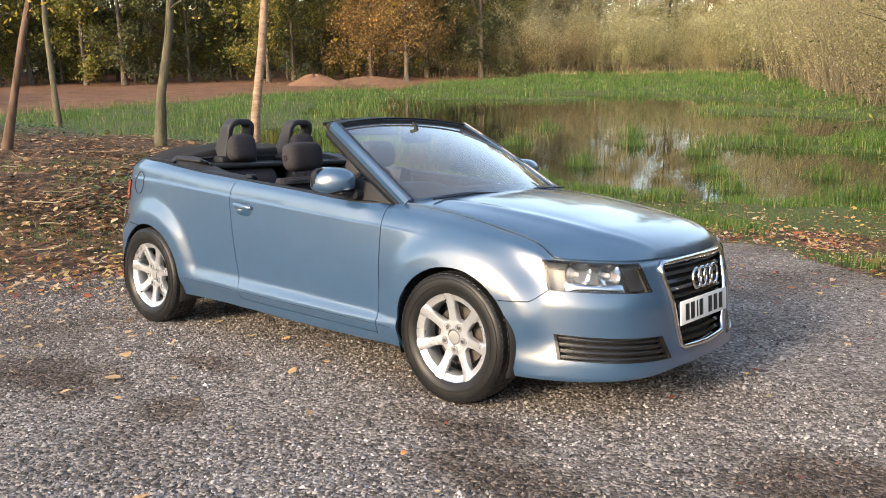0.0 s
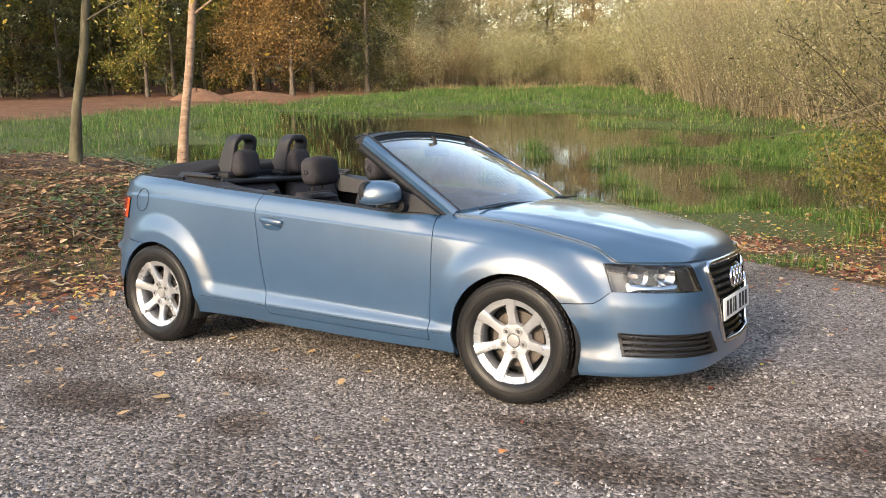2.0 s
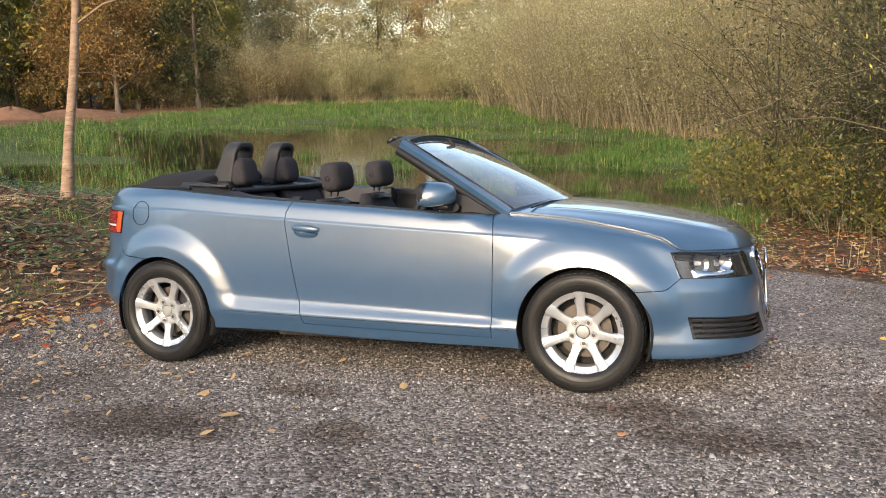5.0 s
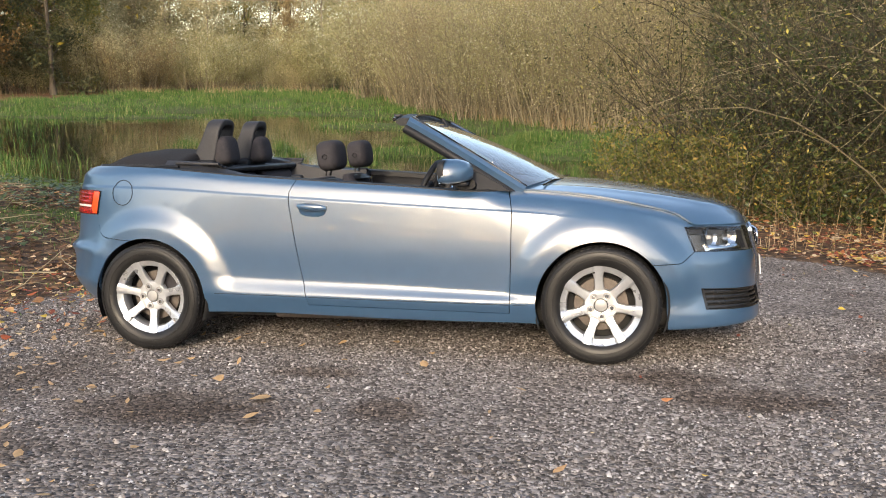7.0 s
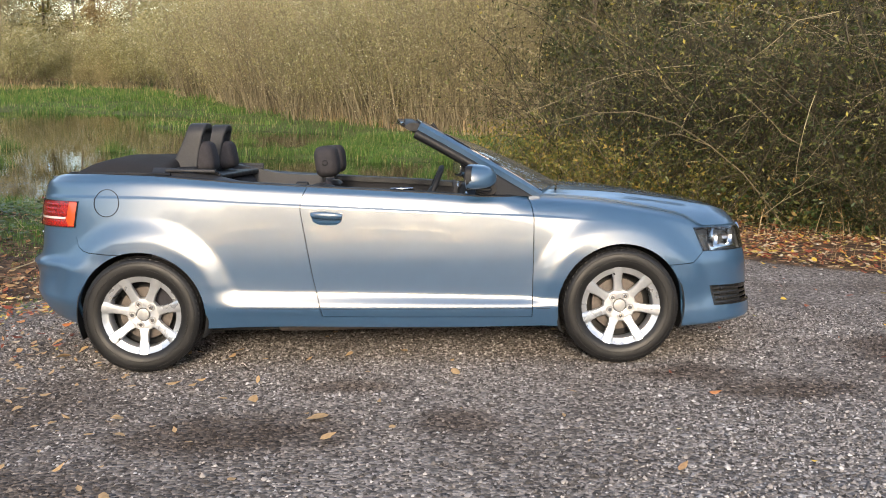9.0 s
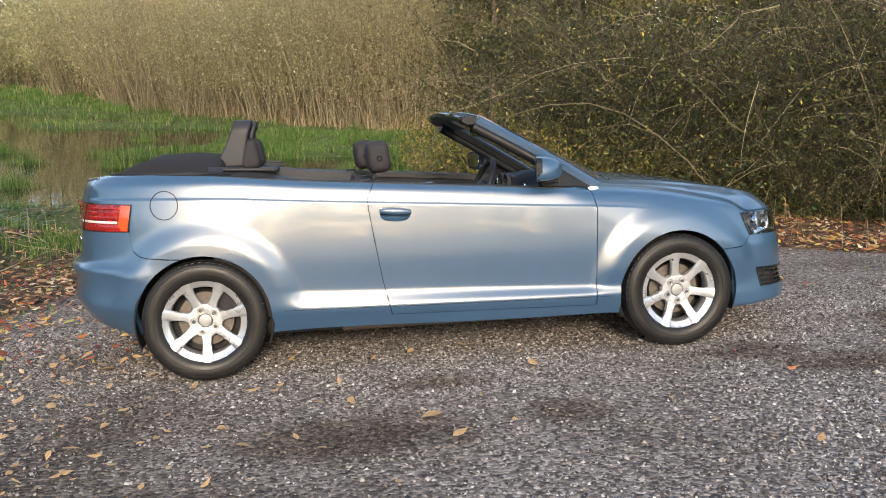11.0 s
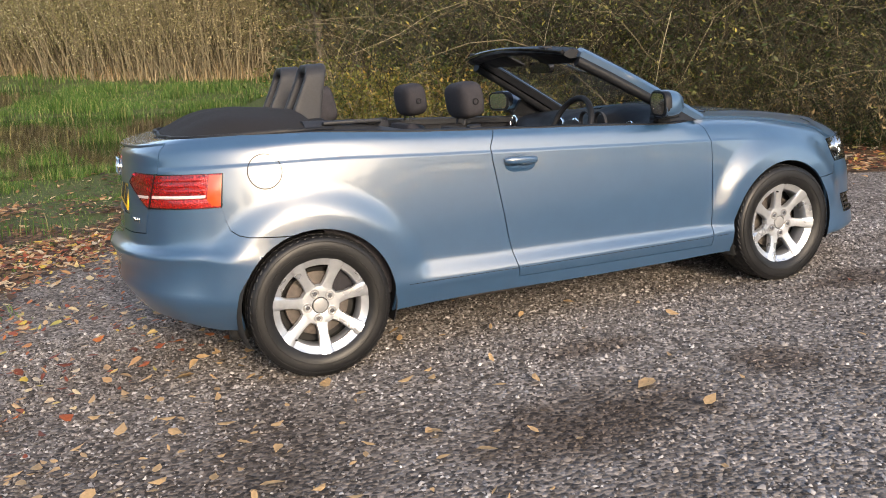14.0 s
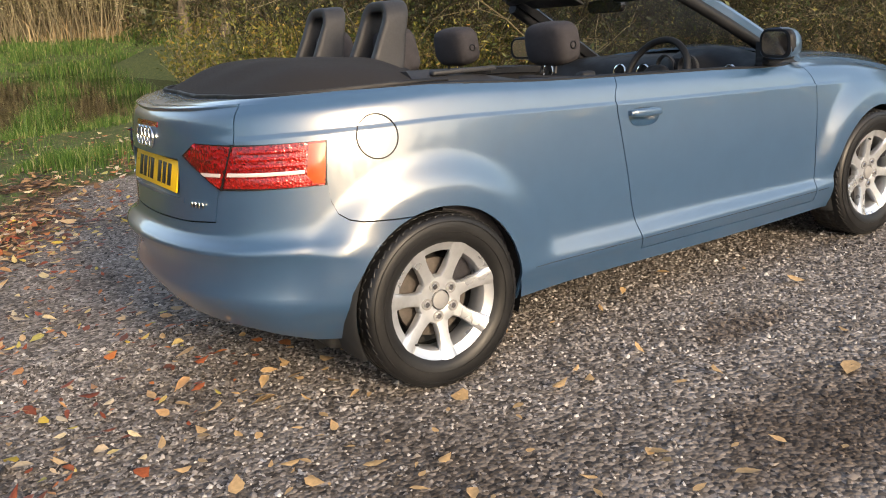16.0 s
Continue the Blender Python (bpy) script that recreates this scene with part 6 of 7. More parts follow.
# young trees on the bank behind the car
plant("birch_tree", tree_meshes(1, 9.0, 2.3, 1500, 0.045, BIRCH, LEAF_YELLOW, 0.26, (1.05, 0.72), 0.076, 20), "slim pale birch with peeling bark and few yellow leaves", "tree", -6.00, 4.63, 0, 1)
plant("alder_tree", tree_meshes(2, 9.5, 2.6, 1500, 0.05, ALDER, LEAF_OLIVE, 0.21, (1.25, 0.9), 0.085, 18), "slim greenish-grey tree with thin bare branches", "tree", -8.45, 4.53, 0, 1)
plant("alder_tree", tree_meshes(3, 9.0, 1.6, 900, 0.05, ALDER, LEAF_OLIVE, 0.35, (-0.15, 0.0), 0.085, 16), "thin upright dark-stemmed tree on the leafy bank", "tree", -16.3, 6.6, 0, 1)
plant("birch_tree", tree_meshes(4, 8.0, 1.9, 2600, 0.045, bark_mat("red_brown_bark", (0.05, 0.032, 0.024), (0.17, 0.11, 0.08)), LEAF_YELLOW, 0.22, (1.1, 1.9), 0.062, 22), "leaning brown-barked birch with yellow leaves", "tree", -8.35, 1.85, 0, 1)

# far woods
WOODS = [
    (tree_meshes(21, 13, 3.4, 8500, 0.135, BARK, LEAF_OLIVE, 0.10, r=0.17), "autumn tree with thinning olive-green leaves"),
    (tree_meshes(22, 14, 3.0, 8500, 0.125, BARK, LEAF_DARK, 0.06, r=0.20), "dense dark green tree of the far wood"),
    (tree_meshes(23, 12, 3.6, 7000, 0.13, BARK, LEAF_BROWN, 0.10, r=0.15), "half-bare brown tree of the far wood"),
    (tree_meshes(24, 15, 2.6, 4000, 0.12, BARK, LEAF_OLIVE, 0.22, r=0.16, limbs=26), "tall thin tree that has shed most leaves"),
]
# distant leaves and bark: the haze over the pond is put into their pale colours
LEAF_HAZED = island_mat("hazed_autumn_leaves", [(0.0, (0.20, 0.19, 0.095)), (0.5, (0.39, 0.345, 0.19)), (1.0, (0.60, 0.52, 0.31))], 0.55, 0.35)
HAZEDBARK = bark_mat("hazed_grey_bark", (0.14, 0.12, 0.095), (0.30, 0.26, 0.21))
WOODS.append((tree_meshes(26, 13, 3.8, 12000, 0.115, HAZEDBARK, LEAF_HAZED, 0.05, r=0.14, limbs=30), "olive autumn tree with thin twigs, paled for haze"))
WOODS.append((tree_meshes(27, 12, 3.4, 10500, 0.11, HAZEDBARK, LEAF_BROWN, 0.06, r=0.13, limbs=30), "half-bare brown tree by the pond, bark paled for haze"))
OAK = tree_meshes(25, 10, 5.2, 15000, 0.12, BARK, LEAF_OAK, 0.16, r=0.22, limbs=26)
plant("oak_tree", OAK, "spreading oak in orange autumn leaf", "tree", *polar(131, 68), 0.4, 0.92)
plant("oak_tree", OAK, "spreading oak in orange autumn leaf", "tree", *polar(133.5, 72), 2.0, 0.86)


def wood_row(d0, d1, a0, a1, step, mix_, s0, s1, gap=True):
    a = a0
    while a < a1:
        d = rng.uniform(d0, d1)
        k = rng.choice(len(WOODS), p=mix_)
        sc = rng.uniform(s0, s1)
        if gap and 114.2 < a < 116.2:
            sc *= 0.68
        x, y = polar(a, d)
        plant("tree", WOODS[k][0], WOODS[k][1], "tree", x, y, rng.uniform(0, 6.28), sc, "trees of the far wood")
        a += step * rng.uniform(0.7, 1.3)


wood_row(70, 80, 126, 164, 2.0, [.42, .46, .04, .08, 0, 0], 0.85, 1.2)
wood_row(74, 82, 124, 168, 1.5, [.45, .45, .05, .05, 0, 0], 0.42, 0.66)
wood_row(82, 96, 124, 168, 2.2, [.12, .72, .08, .08, 0, 0], 1.15, 1.5)
wood_row(92, 106, 92, 127, 2.2, [.15, .10, .10, .05, .40, .20], 1.1, 1.5)
wood_row(80, 90, 90, 127, 2.0, [.10, .05, .05, .05, .45, .30], 0.8, 1.15)
wood_row(26, 40, 22, 72, 2.6, [.20, .65, .10, .05, 0, 0], 0.7, 0.95, False)
wood_row(46, 60, 62, 96, 4.0, [.10, .10, .05, .05, .40, .30], 0.65, 0.85, False)
wood_row(21, 26, 8, 62, 4.5, [.15, .75, .05, .05, 0, 0], 0.5, 0.68, False)
wood_row(98, 110, 124, 170, 1.7, [.08, .84, .04, .04, 0, 0], 1.3, 1.7)
wood_row(112, 119, 134, 173, 1.5, [.05, .92, .03, 0, 0, 0], 1.35, 1.75)
# trees that stand behind the path and show only in the paint and the water
wood_row(50, 60, 172, 372, 3.6, [.30, .50, .15, .05, 0, 0], 0.60, 0.74, False)
wood_row(46, 50, 172, 372, 2.2, [.20, .75, .05, 0, 0, 0], 0.46, 0.58, False)


def thicket_meshes(seed, tall, spread, stems, leaves, size, twig, leafmat, fan=0.45, thick=0.012, base_leaf=0.15, wander=0.10):
    g = np.random.default_rng(seed)
    wood = Bunch()
    tips = []
    for k in range(stems):
        a, q = g.uniform(0, 2 * math.pi), math.sqrt(g.uniform(0, 1))
        at = np.array([math.cos(a) * q * spread * 0.65, math.sin(a) * q * spread * 0.65, -0.05])
        tilt = np.array([math.cos(a) * fan * q + g.normal(0, 0.16), math.sin(a) * fan * q + g.normal(0, 0.16), 1.0])
        ln = tall * g.uniform(0.55, 1.08)
        st = bend(g, at, tilt, ln, 7, wander, 0.02)
        rr = thick * g.uniform(0.5, 1.5)
        wood.tube(st, rr, rr * 0.25, 4)
        for i in range(2, 7):
            tips.append(st[i])
        for j in range(3):
            s = st[g.integers(2, 6)]
            tw = bend(g, s, tilt * 0.8 + g.normal(0, 0.45, 3), ln * g.uniform(0.15, 0.35), 4, 0.15, 0.02)
            wood.tube(tw, rr * 0.45, rr * 0.15, 3)
            tips += [tw[2], tw[3]]
    tips = np.array(tips)
    keep = tips[g.uniform(0, 1, len(tips)) < np.clip(base_leaf + tips[:, 2] / tall, 0, 1)]
    c = keep[g.integers(0, len(keep), leaves)] + g.normal(0, 0.05 * tall, (leaves, 3)) * np.array([1, 1, 0.9])
    c[:, 2] = np.maximum(c[:, 2], 0.05)
    return wood.mesh("stems", twig), soup("foliage", leaf_quads(g, c, size), 4, leafmat)


THICK = [
    (thicket_meshes(31, 6.0, 3.4, 260, 24000, 0.040, TWIG, LEAF_WILLOW, 0.26, 0.013, 0.55, 0.07), "tall willow thicket with pale yellow leaves and bare stems"),
    (thicket_meshes(32, 5.2, 3.2, 300, 16000, 0.042, TWIG, LEAF_BROWN, 0.28, 0.012, 0.35, 0.07), "brown willow thicket with many bare stems"),
    (thicket_meshes(33, 6.5, 3.0, 240, 22000, 0.041, TWIG, LEAF_HAZED, 0.26, 0.013, 0.55, 0.07), "leafy olive-green thicket beside the pond"),
    (thicket_meshes(34, 6.2, 3.2, 320, 15000, 0.038, TWIG, LEAF_WILLOW, 0.20, 0.012, 0.50, 0.06), "nearly bare willow thicket of upright stems"),
]


FAR_THICK = [
    (thicket_meshes(35, 6.0, 3.8, 70, 26000, 0.058, TWIG, LEAF_HAZED, 0.4, 0.02, 0.7), "olive thicket on the far bank, paled for haze"),
    (thicket_meshes(36, 5.6, 3.8, 70, 25000, 0.058, TWIG, LEAF_WILLOW, 0.4, 0.02, 0.7), "pale yellow-green willow thicket on the far bank"),
    (thicket_meshes(37, 5.0, 3.6, 90, 21000, 0.054, TWIG, LEAF_BROWN, 0.4, 0.02, 0.7), "brown leafy thicket on the far bank"),
]


def thicket_row(places, mix_, s0, s1):
    far = len(mix_) == 3
    for x, y in places:
        k = rng.choice(len(mix_), p=mix_)
        kind = (FAR_THICK if far else THICK)[k]
        plant("thicket", kind[0], kind[1], "bush", x, y, rng.uniform(0, 6.28), rng.uniform(s0, s1), "thickets round the pond", ("wood", "foliage"))


# along the right shore, then the far bank
def shore(a):
    """How far off the right-hand shore lies, by bearing."""
    return float(np.interp(a, [76, 84, 91, 99, 103, 106, 109], [30, 31, 32, 40, 49, 61, 72]))


thicket_row([polar(a, shore(a) + 1.8 + rng.uniform(-0.8, 0.8)) for a in np.arange(76, 105, 2.4)], [.35, .15, .15, .35], 0.9, 1.1)
thicket_row([polar(a, shore(a) + 6 + rng.uniform(-1, 1)) for a in np.arange(76, 106, 2.6)], [.40, .15, .35, .10], 1.0, 1.2)
thicket_row([polar(a, shore(a) + 11 + rng.uniform(-2, 2)) for a in np.arange(82, 106, 2.4)], [.5, .4, .1], 1.2, 1.45)
thicket_row([polar(a, 76 + rng.uniform(-2, 3)) for a in np.arange(105, 128, 1.5)], [.45, .30, .25], 0.6, 1.1)


def hedge_meshes(seed):
    """A deep tangle: arching shoots, a mass of twigs, sparse leaves, brambles below."""
    g = np.random.default_rng(seed)
    wood, fine = Bunch(), []
    tips = []
    for k in range(120):
        at = np.array([g.normal(0, 0.85), g.normal(0, 0.7), -0.05])
        a = g.uniform(0, 2 * math.pi)
        ln = g.uniform(2.2, 5.6)
        st = bend(g, at, (math.cos(a) * 0.55, math.sin(a) * 0.55 - 0.1, 1.0), ln, 9, 0.10, 0.085 * g.uniform(0.3, 1.5))
        rr = g.uniform(0.006, 0.017)
        wood.tube(st, rr, rr * 0.3, 5)
        tips += list(st[3:])
        for j in range(6):
            s = st[g.integers(2, 8)]
            tw = bend(g, s, g.normal(0, 1, 3) + np.array([math.cos(a) * 0.5, math.sin(a) * 0.5, 0.1]), g.uniform(0.5, 1.5), 6, 0.20, 0.10)
            wood.tube(tw, rr * 0.45, rr * 0.18, 3)
            tips += list(tw[2:])
    tips = np.array(tips)
    tips = tips[tips[:, 2] > 0.05]
    c = tips[g.integers(0, len(tips), 7600)] + g.normal(0, 0.10, (7600, 3))
    pale = Bunch()
    for k in range(22):
        a = g.uniform(0, 2 * math.pi)
        st = bend(g, (g.normal(0, 0.8), g.normal(0, 0.7), g.uniform(1.2, 3.2)), (math.cos(a), math.sin(a), g.uniform(0.0, 0.9)), g.uniform(2.0, 4.6), 12, 0.09, 0.10)
        pale.tube(st, g.uniform(0.0035, 0.0080), 0.002, 4)
        for j in range(2):
            tw = bend(g, st[g.integers(3, 9)], (math.cos(a) + g.normal(0, 0.5), math.sin(a) + g.normal(0, 0.5), -0.2), g.uniform(0.4, 1.0), 7, 0.14, 0.10)
            pale.tube(tw, 0.003, 0.0012, 3)
    low = np.stack([g.normal(0, 1.1, 8000), g.normal(0, 0.85, 8000), np.abs(g.normal(0, 0.55, 8000)) + 0.03], 1)
    return wood.mesh("stems", DARKTWIG), pale.mesh("shoots", PALETWIG), soup("foliage", leaf_quads(g, c, 0.036), 4, LEAF_HEDGE), soup("brambles", leaf_quads(g, low, 0.046, 0.3), 4, LEAF_BRAMBLE)


HEDGE = [hedge_meshes(41), hedge_meshes(42), hedge_meshes(43)]
spots_ = [(4.9, 9.9), (5.7, 8.5), (6.6, 7.4), (7.6, 6.5), (8.7, 5.8), (9.8, 5.1), (11.0, 4.4), (12.3, 3.7), (6.5, 10.2), (7.9, 9.0), (9.2, 8.1), (10.6, 7.2), (12.0, 6.2), (13.4, 5.2)]
for k, (x, y) in enumerate(spots_):
    plant("hedge_bush", HEDGE[k % 3], "tangled overgrown hedge of arching shoots and brambles", "bush", x, y, rng.uniform(0, 6.28), 0.82 + 0.10 * rng.uniform(-1, 1) + 0.15 * (k > 7), "overgrown hedge", ("wood", "shoot", "foliage", "bramble"))
for k, (x, y) in enumerate([(7.2, 4.9), (7.7, 4.0), (7.9, 3.0), (8.0, 2.0), (8.3, 1.0), (8.6, -0.2), (5.9, 7.0), (6.6, 6.2), (7.4, 5.7), (8.3, 4.9), (9.2, 4.2), (9.9, 3.3), (8.9, 3.4), (9.2, 1.8)]):
    plant("bramble_bush", HEDGE[k % 3], "low bramble tangle at the foot of the hedge", "bush", x, y, k * 2.1, 0.34 + 0.05 * (k % 2), "brambles at the hedge foot", ("wood", "shoot", "foliage", "bramble"))
for k, (x, y) in enumerate([(10.4, 3.4), (11.2, 2.2), (11.8, 0.8), (12.2, -0.6)]):
    plant("hedge_bush", HEDGE[(k + 1) % 3], "tangled overgrown hedge of arching shoots and brambles", "bush", x, y, k * 1.7, 0.85, "overgrown hedge", ("wood", "shoot", "foliage", "bramble"))
plant("birch_tree", tree_meshes(5, 8.0, 1.8, 900, 0.045, WHITEBARK, LEAF_HEDGE, 0.30, (0.1, 0.1), 0.13, 18), "old birch with flaking white bark behind the hedge", "tree", 10.6, 6.05, 0, 1)

# ---- grass, reeds ----
def blades(rng_, x, y, tall, width, lean=0.35):
    """Bent grass blades rooted on the ground."""
    n = len(x)
    z = np.maximum(height(x, y), WATER - 0.05)
    a = rng_.uniform(0, 2 * math.pi, n)
    d = np.stack([np.cos(a), np.sin(a), np.zeros(n)], 1)
    b = rng_.uniform(0, 2 * math.pi, n)
    s = np.stack([np.cos(b), np.sin(b), np.zeros(n)], 1)
    h = tall * rng_.uniform(0.45, 1.2, n)
    root = np.stack([x, y, z - 0.02], 1)
    k = lean * rng_.uniform(0.1, 1.3, n)
    mid = root + s * (h * k * 0.25)[:, None] + np.array([0, 0, 1]) * (h * 0.62)[:, None]
    tip = root + s * (h * k)[:, None] + np.array([0, 0, 1]) * (h * np.sqrt(np.maximum(0.2, 1 - k * k)))[:, None]
    w = (width * rng_.uniform(0.6, 1.3, n))[:, None]
    return np.stack([root - d * w, root + d * w, mid - d * w * 0.8, mid + d * w * 0.8, tip - d * w * 0.12, tip + d * w * 0.12], 1)


BLADE = [[0, 1, 3, 2], [2, 3, 5, 4]]
GRASS = island_mat("green_grass", [(0.0, (0.032, 0.078, 0.015)), (0.5, (0.072, 0.155, 0.030)), (0.84, (0.135, 0.215, 0.048)), (1.0, (0.36, 0.32, 0.16))], 0.5, 0.3)
REED = island_mat("reed_blades", [(0.0, (0.045, 0.074, 0.020)), (0.5, (0.105, 0.138, 0.042)), (0.8, (0.205, 0.205, 0.080)), (1.0, (0.38, 0.31, 0.15))], 0.55, 0.3)
STRAW = island_mat("dry_straw", [(0.0, (0.20, 0.13, 0.06)), (0.5, (0.36, 0.26, 0.14)), (1.0, (0.52, 0.42, 0.27))], 0.6, 0.25)


def scatter(n, box_, weight, seed):
    g = np.random.default_rng(seed)
    x, y = g.uniform(box_[0], box_[1], n), g.uniform(box_[2], box_[3], n)
    k = g.uniform(0, 1, n) < weight(x, y)
    return g, x[k], y[k]


def clumpy(x, y, k, seed, lo=-0.1, hi=0.4):
    return smooth_step(wave(x, y, k, seed) + 0.6 * wave(x, y, k * 2.7, seed + 1), lo, hi)


def stuff(name, me, label, category):
    return tagged(new(name, me), label, category, kind="stuff")


# low green swards on the islets and the far bank
def sward(x, y):
    return np.clip(smooth_step(island(x, y) + 0.35 * wave(x, y, 3.3, 2.7), -0.35, 0.45) + smooth_step(-pond_depth(x, y), -0.6, 0.6) * (y > 20) * (1 - soil_mask(x, y)), 0, 1) * (0.35 + 0.65 * clumpy(x, y, 0.8, 2.0))


for count_, area_, seed_, thin_ in ((220000, (-14, 7, 10, 27), 51, 0.0040), (260000, (-44, 8, 27, 66), 57, 0.0045)):
    g, x, y = scatter(count_, area_, sward, seed_)
    tall_ = (0.11 + 0.0032 * np.minimum(y, 40)) * (0.40 + 1.4 * clumpy(x, y, 1.5, 3.0, 0.0, 0.6) + 0.5 * clumpy(x, y, 0.6, 3.0) * g.uniform(0.6, 1.2, len(x)))
    stuff("marsh_grass", soup("marsh_grass", blades(g, x, y, tall_, thin_ + 0.00018 * y, 0.6), 6, GRASS, faces=BLADE), "bright green marsh grass on the islets and far bank", "grass")
# tall reeds: the bed beyond the leafy bank, fringes, and clumps in the water
g, x, y = scatter(95000, (-39, -5, 7.5, 40), lambda x, y: smooth_step(-x - 0.80 * (y + 2), -4.0, -1.0) * smooth_step(y, 8.0 - 0.12 * (x + 9), 9.8 - 0.12 * (x + 9)) * (1 - soil_mask(x, y)) * (0.25 + 0.75 * clumpy(x, y, 0.9, 7.0)) * np.where(pond_depth(x, y) > 3.0, 0.35, 1), 52)
stuff("reed_bed", soup("reed_bed", blades(g, x, y, (0.26 + 0.42 * g.uniform(0, 1, len(x)) ** 2) * (0.5 + 0.7 * clumpy(x, y, 1.2, 2.0)), 0.005 + 0.00012 * y, 0.5), 6, GRASS, faces=BLADE), "pale green reed bed at the pond's edge", "reeds")
g, x, y = scatter(90000, (-24, 6, 11, 40), lambda x, y: (pond_depth(x, y) > 0.4) * clumpy(x, y, 1.3, 3.3, 0.22, 0.55) * 0.22, 53)
stuff("water_reeds", soup("water_reeds", blades(g, x, y, 0.26 + 0.34 * g.uniform(0, 1, len(x)) ** 2, 0.0055, 0.5), 6, REED, faces=BLADE), "sparse reeds standing in the water", "reeds")
# rough grass of the near bank
g, x, y = scatter(230000, (-7, 7, 3.0, 14), lambda x, y: grass_mask(x, y) * (pond_depth(x, y) < 1.0) * (0.25 + 0.75 * clumpy(x, y, 2.2, 6.0)), 54)
stuff("bank_grass", soup("bank_grass", blades(g, x, y, 0.05 + 0.16 * clumpy(x, y, 2.1, 1.0, 0.0, 0.6), 0.0045), 6, GRASS, faces=BLADE), "rough grass on the bank between gravel and pond", "grass")
# moss and short grass between the leaves at the edge of the gravel
g, x, y = scatter(70000, (-7, -0.6, -3.5, 4.5), lambda x, y: (1 - lot_mask(x, y)) * (0.10 + 0.90 * clumpy(x, y, 1.9, 8.4, 0.0, 0.45)), 58)
stuff("edge_grass", soup("edge_grass", blades(g, x, y, 0.035 + 0.05 * g.uniform(0, 1, len(x)) ** 2, 0.004, 0.8), 6, GRASS, faces=BLADE), "short grass and moss among the leaves at the gravel's edge", "grass")
# straw and dead stalks at the foot of the thickets and the hedge
def fringe(x, y):
    """The strip before the thickets of the far and right-hand shores."""
    a, d = np.degrees(np.arctan2(y - CY, x - CX)), np.hypot(x - CX, y - CY)
    return np.exp(-((d - np.interp(a, [76, 84, 91, 99, 103, 106, 109, 128], [30, 31, 32, 40, 49, 61, 73, 74]) + 0.3) / 1.2) ** 2)


g, x, y = scatter(260000, (-45, 10, 22, 72), lambda x, y: fringe(x, y) * 0.6 * (0.1 + 0.9 * clumpy(x, y, 1.1, 2.2)), 55)
stuff("dry_reeds", soup("dry_reeds", blades(g, x, y, 0.30 + 0.7 * g.uniform(0, 1, len(x)) ** 2, 0.012, 0.45), 6, STRAW, faces=BLADE), "straw-coloured dead reeds at the foot of the thickets", "reeds")


def verge(x, y):
    """The strip of weeds between gravel and hedge."""
    line = 9.3 - 0.80 * (x - 4.3)
    side = smooth_step(x - lot_right(x, y), 0.1, 0.6) * smooth_step(9.4 - x, 0, 1.0) * smooth_step(6.5 - y, 0, 1.0)
    return np.maximum(0.5 * smooth_step(y - line, -1.9, -0.9) * smooth_step(line + 1.2 - y, 0, 0.8) * smooth_step(x, 3.0, 4.0), 0.08 * side)


g, x, y = scatter(120000, (3, 12, -3, 12), lambda x, y: verge(x, y) * clumpy(x, y, 2.4, 9.0, -0.3, 0.4) * (0.12 + 0.88 * smooth_step(7.0 - x, 0, 1.5)), 56)
stuff("dead_stalks", soup("dead_stalks", blades(g, x, y, 0.14 + 0.55 * g.uniform(0, 1, len(x)) ** 2.5, 0.003, 0.95), 6, STRAW, faces=BLADE), "dead grass stalks and weeds at the hedge foot", "weeds")
WEED = thicket_meshes(61, 1.35, 0.7, 90, 2600, 0.034, TWIG, LEAF_OLIVE, 0.5, 0.005, 0.3)
DRYWEED = thicket_meshes(63, 1.0, 0.9, 80, 900, 0.026, TWIG, LEAF_BROWN, 0.7, 0.004, 0.4)
for k, (x, y) in enumerate([(4.0, 8.6), (4.6, 7.9), (3.6, 9.4), (5.4, 7.0), (4.3, 9.6), (3.1, 10.3), (7.4, 4.6), (7.8, 3.5), (8.0, 2.4), (7.8, 1.3), (8.4, 0.6), (8.6, 2.8)]):
    plant("weed_clump", WEED if k < 6 else DRYWEED, "leafy weed clump with yellowing leaves at the hedge end", "weeds", x, y, k * 1.3, 0.85 + 0.1 * (k % 3), "weeds at the hedge end", ("wood", "foliage"))
RUSH_G = np.random.default_rng(62)
tufts = []
for x, y in [(0.6, 12.2), (2.2, 11.6), (-1.4, 12.6), (1.6, 16.2), (-4.2, 17.5), (3.4, 13.4), (0.2, 19.6), (-8.0, 21.0), (-2.6, 14.4), (-5.6, 14.0), (-0.4, 15.2), (2.9, 15.4), (-3.0, 20.2), (-6.6, 18.4), (0.9, 13.2), (-9.6, 17.0), (-11.4, 21.4), (3.0, 18.6), (1.9, 22.4), (-1.9, 23.6), (-4.8, 24.8)]:
    q = RUSH_G.normal(0, 0.24, (420, 2)) * [1.4, 1.0]
    tufts.append(blades(RUSH_G, x + q[:, 0], y + q[:, 1], 0.52 * np.exp(-(q ** 2).sum(1) / 0.30), 0.005, 0.55))
stuff("rush_tussocks", soup("rush_tussocks", np.concatenate(tufts), 6, GRASS, faces=BLADE), "dark green rush tussocks at the water's edge", "rushes")
# a dark wood behind the hedge
wood_row(27, 33, 40, 80, 2.6, [.10, .82, .04, .04, 0, 0], 0.65, 0.85, False)

